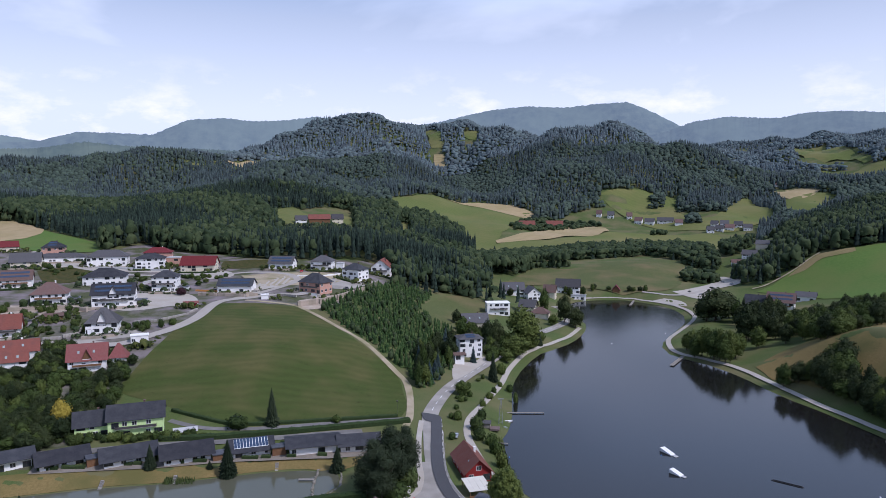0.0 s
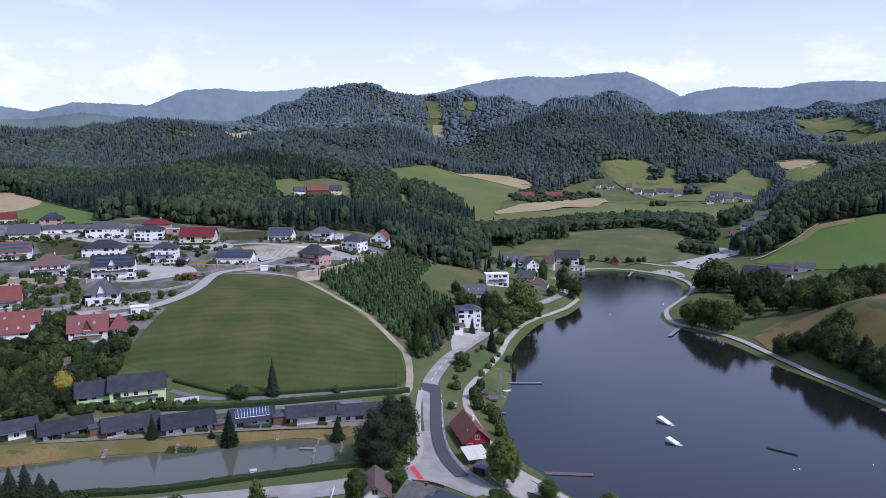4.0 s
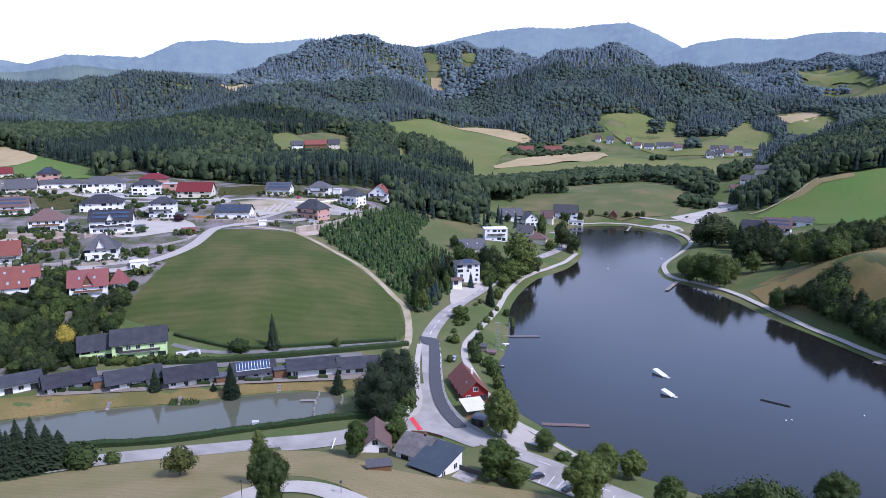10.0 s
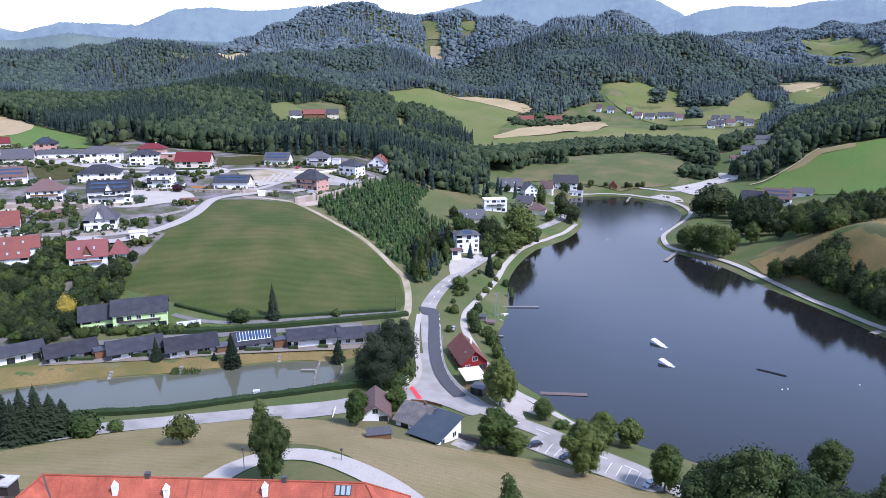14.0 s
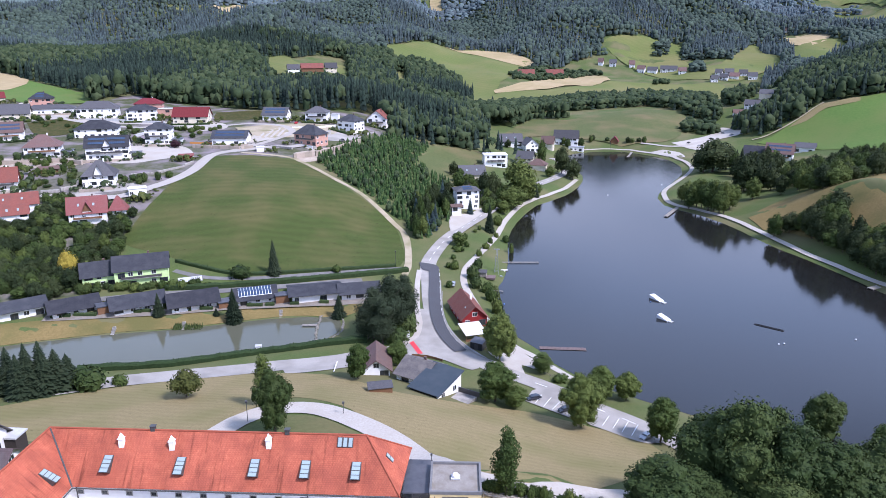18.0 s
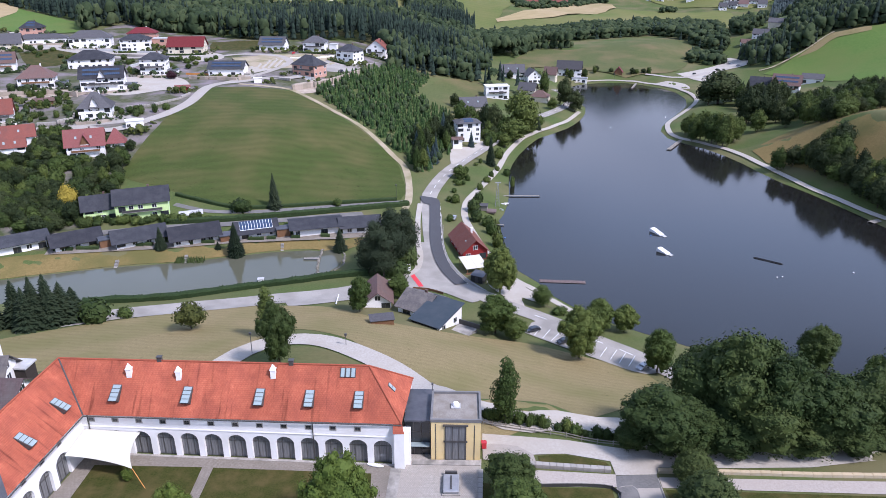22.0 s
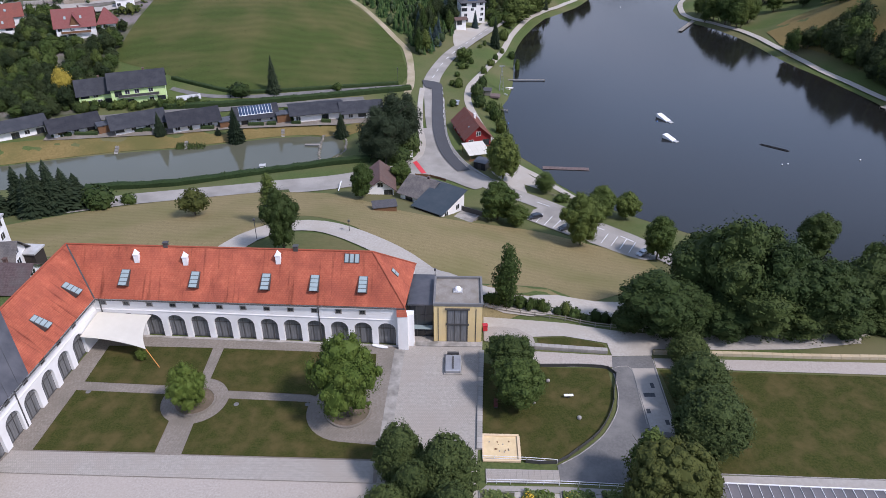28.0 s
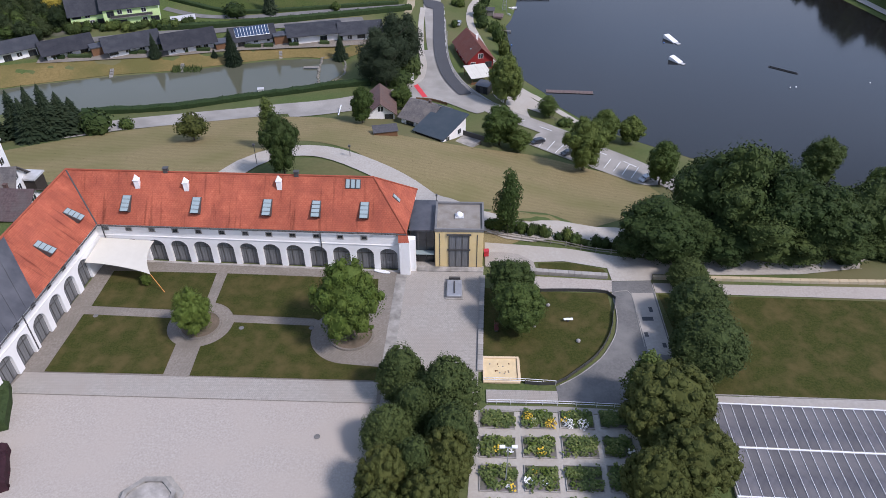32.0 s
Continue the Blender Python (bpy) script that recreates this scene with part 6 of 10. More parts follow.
patch("asphalt_loop", [(28.5, 93.6), (35.3, 93.9), (34.9, 80.0), (34.5, 73.8), (35.4, 66.3), (30.0, 66.0), (24.4, 66.6), (16.1, 66.9), (16.0, 69.8), (19.8, 72.2), (23.8, 75.8), (26.6, 80.4), (27.8, 85.0), (28.0, 90.5)], 2.5, 0.13, "asphalt_dark_worn", "worn dark asphalt garden drive", "drive", level=Z0, smooth_edge=False)
patch("asphalt_patch", [(31.3, 90.6), (34.9, 90.6), (34.6, 76.0), (31.0, 76.6)], 2.0, 0.15, "pale_road", "lighter worn strip of asphalt", "drive", level=Z0, smooth_edge=False)
for x, y, w, d in ((32.6, 84.2, 1.8, 0.9), (31.6, 80.6, 0.6, 1.0), (33.9, 78.2, 0.6, 1.0), (33.6, 86.4, 0.6, 1.2)):
    patch("asphalt_repair", [(x - w / 2, y - d / 2), (x + w / 2, y - d / 2), (x + w / 2, y + d / 2), (x - w / 2, y + d / 2)], 1.0, 0.17, "asphalt_dark", "dark repair in the asphalt", "asphalt", level=Z0, smooth_edge=False)


def run_blocks(name, label, category, line, length, height, width, material, base=Z0, kind="structure", gap=0.02):
    """A wall or curb of separate stones along a line."""
    owner = thing(name, line[0][0], line[0][1], base, 0, label, category, "", kind)
    pts = dense([(*p, 0) for p in line], 0.25)
    mesh, i, start = None, 0, pts[0]
    bm = boxes((-(length - gap) / 2, -width / 2, -0.3, (length - gap) / 2, width / 2, height), bevel=0.03)
    me = bpy.data.meshes.new("stone")
    bm.to_mesh(me)
    bm.free()
    me.materials.append(M[material])
    for p in pts[1:]:
        if (p - start).length >= length:
            d = p - start
            mid = (p + start) / 2 - Vector((line[0][0], line[0][1], 0))
            ob = new("stone", me)
            ob.parent = owner
            ob.matrix_basis = Matrix.Translation((mid.x, mid.y, random.uniform(-0.02, 0.02))) @ Matrix.Rotation(math.atan2(d.y, d.x), 4, "Z") @ Matrix.Diagonal((d.length / length, 1, 1, 1))
            start = p
    return owner


run_blocks("garden_wall", "low grey stone wall with a weathered coping", "wall", [(14.5, 96.2), (21, 95.5), (28.6, 94.7)], 1.0, 0.75, 0.9, "stone")
run_blocks("garden_wall", "low ochre stone wall along the gravel drive", "wall", [(35.8, 94.6), (50, 94.1), (64, 93.5), (80, 93.3), (96, 93.8)], 1.5, 0.6, 0.7, "stone_ochre")
run_blocks("court_wall", "low weathered stone wall beside the cobbled court", "wall", [(6.3, 95.0), (5.6, 84.0), (5.0, 72.5)], 1.0, 0.45, 0.85, "stone")
for line in ([(28.0, 90.6), (27.8, 85.2), (26.7, 80.6), (23.8, 75.8), (19.8, 72.1), (16.0, 69.7)], [(35.3, 93.0), (34.9, 80), (34.5, 72.0)], [(28.4, 90.8), (31.1, 90.7), (31.0, 84.0), (30.7, 77.0)]):
    run_blocks("curb", "pale stone curb along the asphalt", "curb", line, 1.0, 0.2, 0.14, "stone")
run_blocks("curb", "pale stone curb along the lawn", "curb", [(37.6, 68.4), (50, 67.8), (62, 67.3), (74, 66.8)], 1.0, 0.2, 0.14, "stone")

# low dark fence round the play lawn
def low_fence(line, height, name, label, post, rails, material, gap):
    owner = thing(name, line[0][0], line[0][1], Z0, 0, label, "fence")
    pts = dense([(*p, 0) for p in line], gap)
    o = Vector((line[0][0], line[0][1], 0))
    zz = heights([p.x for p in pts], [p.y for p in pts]) - Z0
    pm = bpy.data.meshes.new("post")
    bm = boxes((-post / 2, -post / 2, -0.2, post / 2, post / 2, height))
    bm.to_mesh(pm)
    bm.free()
    pm.materials.append(M[material])
    for p, z in zip(pts, zz):
        ob = new("post", pm)
        ob.parent = owner
        ob.matrix_basis = Matrix.Translation((p.x - o.x, p.y - o.y, z))
    for i, (p, q) in enumerate(zip(pts, pts[1:])):
        a, b = Vector((p.x - o.x, p.y - o.y, zz[i])), Vector((q.x - o.x, q.y - o.y, zz[i + 1]))
        d = b - a
        bm = boxes(*[(0, -0.03, lo, d.length, 0.03, hi) for lo, hi in rails])
        part("rail", bm, material, owner, "", Matrix.Translation(a) @ d.to_track_quat("X", "Z").to_matrix().to_4x4())
    return owner


low_fence([(13.0, 91.0), (27.2, 90.5), (27.1, 85.0), (25.9, 80.8), (23.2, 76.2), (19.4, 72.7), (15.9, 70.2), (11.6, 70.4)], 0.75, "play_fence", "low dark fence round the play lawn", 0.12, ((0.05, 0.7),), "frame_dark", 1.6)
low_fence([(5.4, 70.9), (11.6, 70.6), (16, 70.2)], 0.95, "hand_rail", "pale metal hand rail beside the sandpit", 0.06, ((0.45, 0.5), (0.88, 0.94)), "white_paint", 1.9)
low_fence([(5.8, 66.7), (15.8, 66.4), (25.5, 65.8)], 0.95, "hand_rail", "pale metal hand rail along the garden walk", 0.06, ((0.45, 0.5), (0.88, 0.94)), "white_paint", 2.0)
low_fence([(7.4, 107.6), (14, 105.7), (22, 103.9), (30, 102.0), (38, 100.7), (43, 100.5)], 1.15, "drive_fence", "weathered timber rail fence above the slope", 0.14, ((0.35, 0.5), (0.85, 1.0)), "wood_grey", 2.2)
low_fence([(-98, 134.6), (-86, 134.8), (-77, 134.2)], 1.2, "wire_fence", "thin wire fence above the meadow", 0.08, ((0.5, 0.52), (1.0, 1.02)), "wood_grey", 3.2)

screen = thing("slatted_screen", -76.2, 134.0, gz(-76.2, 134.0), 55, "grey slatted timber screen at the meadow's edge", "screen")
for k in range(9):
    part("slat", boxes((-1.6, -0.04, 0.2 + k * 0.24, 1.6, 0.04, 0.36 + k * 0.24)), "wood_grey", screen)
for px_ in (-1.5, 1.5):
    part("post", boxes((px_ - 0.06, 0.04, 0, px_ + 0.06, 0.14, 2.5)), "wood_grey", screen)

# steps and walk
ramp = thing("broad_steps", 5.7, 69.2, Z0 + 0.1, -1.6, "broad pale stone ramp of shallow steps", "steps")
for k in range(12):
    part("step", boxes((0.05 + k * 0.86, -2.4, 0, 0.9 + k * 0.86, 0.0, 0.08 + 0.01 * (k % 2)), bevel=0.015), "cobble_pale", ramp)
patch("garden_walk", [(5.7, 66.3), (15.8, 66.1), (25.6, 65.5), (25.5, 64.6), (4.9, 65.5)], 2, 0.11, "asphalt", "grey walk above the flower plots", "path", level=Z0, smooth_edge=False)
patch("garden_paths", [(3.9, 65.5), (25.6, 64.5), (27.5, 44), (2.0, 44)], 3, 0.07, "gravel", "pale gravel paths between flower plots", "path", level=Z0, smooth_edge=False)
sandpit = thing("sandpit", 8.2, 73.0, Z0 + 0.1, -1.5, "sandpit with a pale timber rim", "sandpit")
part("sand", boxes((-2.5, -2.3, 0, 2.4, 2.2, 0.12)), "sand", sandpit)
part("rim", boxes((-2.7, 2.2, 0, 2.7, 2.6, 0.3), (-2.7, -2.6, 0, 2.7, -2.3, 0.3), (2.4, -2.3, 0, 2.8, 2.2, 0.34), (-2.75, -2.3, 0, -2.5, 2.2, 0.3)), "wood_pale", sandpit)
for k in range(12):
    x, y = random.uniform(-1.8, 1.6), random.uniform(-0.8, 1.4)
    bm = bmesh.new()
    bmesh.ops.create_icosphere(bm, subdivisions=1, radius=random.uniform(0.08, 0.16))
    part("sand_toy", bm, random.choice(("soil", "wood_brown", "stone")), sandpit, "", pose(x, y, 0.14))
for x, y, w, mat_, name, label in ((19.6, 83.6, 1.5, "white_paint", "spring_board", "white see-saw board on the play lawn"),):
    th = thing(name, x, y, Z0 + 0.1, 2, label, "play equipment")
    part("board", boxes((-w / 2, -0.25, 0.5, w / 2, 0.25, 0.62), bevel=0.04), mat_, th)
    part("stand", boxes((-0.12, -0.12, 0, 0.12, 0.12, 0.5)), "frame_dark", th)
for x, y, r in ((20.6, 79.0, 0.36), (16.8, 87.3, 0.34), (14.0, 82.3, 0.25)):
    th = thing("boulder", x, y, Z0 + 0.1, random.uniform(0, 90), "grey play boulder on the lawn", "boulder")
    bm = bmesh.new()
    bmesh.ops.create_icosphere(bm, subdivisions=2, radius=r)
    for v in bm.verts:
        v.co *= 1 + 0.25 * noise.noise(v.co * 2 + Vector((x, y, 0)))
    part("rock", bm, "stone", th, "", pose(0, 0, r * 0.6))
bench = thing("bench", 8.0, 82.0, Z0 + 0.1, 86, "red-brown wooden bench under the tree", "bench")
part("seat", boxes((-0.9, -0.3, 0.42, 0.9, 0.3, 0.5)), "roof_salmon", bench)
part("backrest", boxes((-0.9, 0.3, 0.5, 0.9, 0.36, 0.95)), "roof_salmon", bench)
for x in (-0.7, 0.7):
    part("leg", boxes((x - 0.05, -0.25, 0, x + 0.05, 0.3, 0.42)), "frame_dark", bench)

# flower plots
def plot(x0, y0, x1, y1, seed):
    r = random.Random(seed)
    th = thing("flower_plot", (x0 + x1) / 2, (y0 + y1) / 2, Z0 + 0.1, -2.5, "stone-edged garden plot of herbs and flowers", "flower bed", "garden plots")
    w, d = (x1 - x0) / 2, (y1 - y0) / 2
    part("edging", boxes((-w, -d, 0, w, -d + 0.1, 0.16), (-w, d - 0.1, 0, w, d, 0.16), (-w, -d + 0.1, 0, -w + 0.1, d - 0.1, 0.16), (w - 0.1, -d + 0.1, 0, w, d - 0.1, 0.16)), "stone", th)
    part("soil", boxes((-w + 0.1, -d + 0.1, 0, w - 0.1, d - 0.1, 0.1)), "garden_ground", th)
    for k in range(46):
        px, py = r.uniform(-w + 0.35, w - 0.35), r.uniform(-d + 0.35, d - 0.35)
        s = r.uniform(0.35, 0.8)
        bm = bmesh.new()
        for q in range(16):
            a, b, e = r.uniform(0, 6.28), r.uniform(0.1, 1.2), r.uniform(0.4, 0.95) * s
            c = Vector((math.cos(a) * math.cos(b), math.sin(a) * math.cos(b), math.sin(b) + 0.1)) * e
            t = Vector((-math.sin(a), math.cos(a), 0)) * 0.16
            up = Vector((math.cos(a) * 0.2, math.sin(a) * 0.2, 0.05))
            bm.faces.new([bm.verts.new(v) for v in (c - t, c + t, c + t * 0.6 + up, c - t * 0.6 + up)])
        kind = r.choices(("herb", "leaf_fresh", "herb", "herb", "leaf_green", "flower_yellow", "flower_white", "reed"), (3, 4, 4, 6, 1, 0.35, 0.25, 4))[0]
        part("plant", bm, kind, th, "", pose(px, py, 0.08))


COLS = ((4.6, 9.5), (10.4, 14.9), (15.7, 20.5), (21.2, 25.3))
ROWS = ((62.2, 65.2), (57.4, 60.8), (52.3, 56.2), (47.2, 51.2))
for j, (ya, yb) in enumerate(ROWS):
    for i, (xa, xb) in enumerate(COLS):
        s = -0.04 * (65 - yb)
        plot(xa + s, ya, xb + s, yb, 10 * j + i)
for x, y, n, kind in ((11.4, 64.0, 3, "flower_yellow"), (16.8, 62.9, 2, "flower_white"), (18.9, 62.8, 2, "flower_white"), (14.4, 62.9, 1, "flower_yellow")):
    th = thing("flowering_shrub", x, y, Z0 + 0.18, 0, "low shrub covered in yellow blossom" if kind == "flower_yellow" else "low shrub covered in white blossom", "shrub")
    bm = bmesh.new()
    for q in range(130):
        v = Vector((random.gauss(0, 1), random.gauss(0, 1), abs(random.gauss(0, 0.9)))).normalized() * random.uniform(0.55, 0.95)
        a = Vector((random.uniform(-1, 1), random.uniform(-1, 1), random.uniform(-1, 1))).normalized() * 0.11
        b = v.cross(a).normalized() * 0.11
        bm.faces.new([bm.verts.new(v + c) for c in (a, b, -a, -b)])
    part("blossom", bm, kind, th)
lamp = thing("garden_lamp", 7.6, 53.9, Z0, 0, "tall pale lamp post among the flower plots", "street lamp")
part("pole", boxes((-0.06, -0.06, 0, 0.06, 0.06, 7.0)), "metal_grey", lamp)
part("arm", boxes((-0.7, -0.06, 7.0, 0.7, 0.06, 7.12)), "metal_grey", lamp)
part("lantern", boxes((0.4, -0.2, 7.12, 1.1, 0.2, 7.3)), "frame_white", lamp)
part("lantern", boxes((-1.1, -0.2, 7.12, -0.4, 0.2, 7.3)), "frame_white", lamp)

# greenhouse roof with white glazing bars
gh = thing("greenhouse", 37.2, 66.4, Z0, -3.2, "low greenhouse with grey panes and white glazing bars", "greenhouse")
bm = boxes((0, -14.9, 0, 46, 0, 0.55))
part("plinth", bm, "stone", gh)
pane_a = boxes((0.04, -7.35, 0, 1.36, -0.1, 0.04))
mesh_a = bpy.data.meshes.new("pane")
pane_a.to_mesh(mesh_a)
pane_a.free()
M["pane_grey"] = mat("pane_grey", (0.075, 0.072, 0.08), (0.12, 0.115, 0.125), 0.8, 0.45, 0.0, (0.15, 0.14, 0.14), 0.3, vary=0.2, spec=0.2)
mesh_a.materials.append(M["pane_grey"])
bar_a = boxes((-0.026, -7.45, 0.0, 0.026, 0.0, 0.12))
mesh_b = bpy.data.meshes.new("glazing_bar")
bar_a.to_mesh(mesh_b)
bar_a.free()
mesh_b.materials.append(M["white_paint"])
for k in range(32):
    for row in (0, 1):
        for nm, me in (("pane", mesh_a), ("glazing_bar", mesh_b)):
            ob = new(nm, me)
            ob.parent = gh
            ob.matrix_basis = pose(0.2 + k * 1.4, -7.5 * row, 0.56 if row == 0 else 0.56, -0.4 if row else 0.4, 0, 1.2)
part("ridge_beam", boxes((0, -7.6, 0.6, 46, -7.4, 0.74)), "white_paint", gh)
part("gutter", boxes((0, -15.05, 0.4, 46, -14.85, 0.66), (0, -0.05, 0.5, 46, 0.12, 0.66)), "white_paint", gh)

# fountain at the edge of the forecourt
fo = thing("fountain", -37.2, 50.4, Z0 + 0.05, 0, "octagonal grey stone fountain basin", "fountain")
for name, r0, r1, z0, z1 in (("step", 0.0, 4.4, 0.0, 0.18), ("basin_wall", 3.0, 3.6, 0.18, 1.0)):
    bm = bmesh.new()
    n = 8
    for z in (z1,):
        o = [bm.verts.new((r1 * math.cos(6.2832 * (k + 0.5) / n), r1 * math.sin(6.2832 * (k + 0.5) / n), z)) for k in range(n)]
        b = [bm.verts.new((r1 * math.cos(6.2832 * (k + 0.5) / n), r1 * math.sin(6.2832 * (k + 0.5) / n), z0)) for k in range(n)]
        if r0:
            i = [bm.verts.new((r0 * math.cos(6.2832 * (k + 0.5) / n), r0 * math.sin(6.2832 * (k + 0.5) / n), z)) for k in range(n)]
            j = [bm.verts.new((r0 * math.cos(6.2832 * (k + 0.5) / n), r0 * math.sin(6.2832 * (k + 0.5) / n), z0)) for k in range(n)]
        else:
            bm.faces.new(o)
        for k in range(n):
            q = (k + 1) % n
            bm.faces.new((b[k], b[q], o[q], o[k]))
            if r0:
                bm.faces.new((o[k], o[q], i[q], i[k]))
                bm.faces.new((i[k], i[q], j[q], j[k]))
    part(name, bm, "stone", fo)
bm = bmesh.new()
bmesh.ops.create_circle(bm, cap_ends=True, segments=8, radius=3.1)
part("water", bm, "stone", fo, "drained stone basin floor", pose(0, 0, 0.7))
for x, y in ((-17.6, 60.8), (-32.8, 82.0), (-57.3, 84.8), (-21.6, 82.0)):
    th = thing("drain_cover", x, y, Z0 + 0.17, 0, "round iron drain cover set in the court", "drain cover")
    bm = bmesh.new()
    bmesh.ops.create_cone(bm, cap_ends=True, segments=16, radius1=0.42, radius2=0.4, depth=0.04)
    part("lid", bm, "asphalt_dark_worn", th)

# ---- trees ----
def trunk_mesh(height, r, crown_from, limbs, seed):
    rr = random.Random(seed)
    bm = bmesh.new()

    def tube(a, b, ra, rb, n=7):
        d = (b - a)
        x = d.orthogonal().normalized()
        y = d.cross(x).normalized()
        lo = [bm.verts.new(a + (x * math.cos(6.2832 * k / n) + y * math.sin(6.2832 * k / n)) * ra) for k in range(n)]
        hi = [bm.verts.new(b + (x * math.cos(6.2832 * k / n) + y * math.sin(6.2832 * k / n)) * rb) for k in range(n)]
        for k in range(n):
            bm.faces.new((lo[k], lo[(k + 1) % n], hi[(k + 1) % n], hi[k]))
    p, k = Vector((0, 0, -0.3)), 0
    while k < 4:
        q = Vector((rr.uniform(-0.02, 0.02) * height, rr.uniform(-0.02, 0.02) * height, (k + 1) / 4 * height * 0.8))
        tube(p, q, r * (1 - k / 5), r * (1 - (k + 1) / 5))
        p, k = q, k + 1
    for i in range(limbs):
        a, z = 6.2832 * i / max(limbs, 1) + rr.uniform(-0.4, 0.4), height * rr.uniform(crown_from, 0.6)
        tube(Vector((0, 0, z)), Vector((math.cos(a) * height * 0.22, math.sin(a) * height * 0.22, z + height * 0.2)), r * 0.45, r * 0.12, 5)
    return bm


def crown_mesh(lobes, count, leaf, seed, dense_core=0.8, core=2, skin=(0.82, 1.16)):
    """Leaf sprays on the skin of several lobes (x, y, z, rx, rz), plus rough inner masses that close the gaps."""
    rr = random.Random(seed)
    vs, fs = [], []
    for (cx, cy, cz, rx, rz) in lobes:
        bm = bmesh.new()
        bmesh.ops.create_icosphere(bm, subdivisions=core, radius=1.0)
        base = len(vs)
        for v in bm.verts:
            j = dense_core * (1 + 0.3 * noise.noise(v.co * 2.3 + Vector((cx, cy, seed))))
            vs.append((cx + v.co.x * rx * j, cy + v.co.y * rx * j, cz + v.co.z * rz * j))
        bm.verts.index_update()
        fs += [tuple(base + q.index for q in f.verts) for f in bm.faces]
        bm.free()
    total = sum(l[3] * l[3] for l in lobes)
    for (cx, cy, cz, rx, rz) in lobes:
        for _ in range(int(count * rx * rx / total)):
            d = Vector((rr.gauss(0, 1), rr.gauss(0, 1), rr.gauss(0.25, 1))).normalized()
            k = rr.uniform(*skin) * (1 + 0.22 * noise.noise(d * 2.3 + Vector((cx, cy, seed))))
            c = Vector((cx + d.x * rx * k, cy + d.y * rx * k, cz + d.z * rz * k))
            n = (d + Vector((rr.uniform(-1, 1), rr.uniform(-1, 1), rr.uniform(-0.5, 1))) * 0.75).normalized()
            a = n.orthogonal().normalized()
            b = n.cross(a)
            t = rr.uniform(0, 6.28)
            a, b = a * math.cos(t) + b * math.sin(t), b * math.cos(t) - a * math.sin(t)
            s = leaf * rr.uniform(0.6, 1.25)
            base = len(vs)
            vs += [c + a * s, c + b * s * 0.6 + n * s * 0.2, c - a * s, c - b * s * 0.6 + n * s * 0.2]
            fs.append((base, base + 1, base + 2, base + 3))
    return vs, fs


def spruce_mesh(height, radius, seed, whorls=34, droop=0.35):
    rr = random.Random(seed)
    vs, fs = [], []
    for w in range(whorls):
        f = w / whorls
        z = height * (0.05 + 0.93 * f)
        r = radius * (1 - f) ** 0.85 * rr.uniform(0.85, 1.1) + 0.12
        n = max(6, int(16 * (1 - f) + 5))
        off = rr.uniform(0, 6.28)
        for k in range(n):
            a = off + 6.2832 * k / n + rr.uniform(-0.15, 0.15)
            rl = r * rr.uniform(0.75, 1.12)
            d, s = Vector((math.cos(a), math.sin(a), 0)), Vector((-math.sin(a), math.cos(a), 0))
            wd = rl * 0.2 + 0.07
            root = Vector((0, 0, z + height * 0.03))
            mid = d * rl * 0.6 + Vector((0, 0, z - rl * droop * 0.35))
            tip = d * rl + Vector((0, 0, z - rl * droop * 0.8))
            b = len(vs)
            vs += [root, mid + s * wd - Vector((0, 0, wd * 0.45)), tip, mid - s * wd - Vector((0, 0, wd * 0.45)), mid + Vector((0, 0, 0.1))]
            fs += [(b, b + 1, b + 4), (b + 1, b + 2, b + 4), (b + 2, b + 3, b + 4), (b + 3, b, b + 4)]
    b = len(vs)
    vs += [Vector((0.12, 0, height * 0.9)), Vector((-0.06, 0.1, height * 0.9)), Vector((-0.06, -0.1, height * 0.9)), Vector((0, 0, height * 1.02))]
    fs += [(b, b + 1, b + 3), (b + 1, b + 2, b + 3), (b + 2, b, b + 3)]
    # dark inner cone so that the sky does not show through
    n, b = 9, len(vs)
    for k in range(n):
        vs.append(Vector((math.cos(6.2832 * k / n) * radius * 0.55, math.sin(6.2832 * k / n) * radius * 0.55, height * 0.08)))
    vs.append(Vector((0, 0, height * 0.9)))
    fs += [(b + k, b + (k + 1) % n, b + n) for k in range(n)]
    return vs, fs


def clumps(lobes, each, size, seed):
    """Small leaf clumps over the skin of the main lobes."""
    rr = random.Random(seed)
    out = list(lobes)
    big = max(l[3] for l in lobes)
    for cx, cy, cz, rx, rz in lobes:
        for _ in range(max(4, int(each * (rx / big) ** 2))):
            d = Vector((rr.gauss(0, 1), rr.gauss(0, 1), rr.gauss(0.3, 1))).normalized()
            q = size * rr.uniform(0.7, 1.25)
            out.append((cx + d.x * rx * 0.9, cy + d.y * rx * 0.9, cz + d.z * rz * 0.9, rx * q, rx * q * 0.85))
    return out


PROTO = {}


def round_lobes(h, w, seed, low=0.2):
    rr = random.Random(seed)
    c = [(0, 0, h * 0.6, w * 0.7, h * 0.34)]
    for k in range(6):
        a = 6.2832 * k / 6 + rr.uniform(-0.4, 0.4)
        q = w * rr.uniform(0.42, 0.55)
        c.append((math.cos(a) * q, math.sin(a) * q, h * rr.uniform(low + 0.2, 0.66), w * rr.uniform(0.42, 0.54), h * rr.uniform(0.17, 0.24)))
    for k in range(4):
        a = 6.2832 * k / 4 + rr.uniform(-0.4, 0.4)
        c.append((math.cos(a) * w * 0.4, math.sin(a) * w * 0.4, h * (low + 0.08), w * rr.uniform(0.34, 0.46), h * 0.15))
    c.append((rr.uniform(-0.1, 0.1) * w, rr.uniform(-0.1, 0.1) * w, h * 0.8, w * 0.42, h * 0.2))
    return c


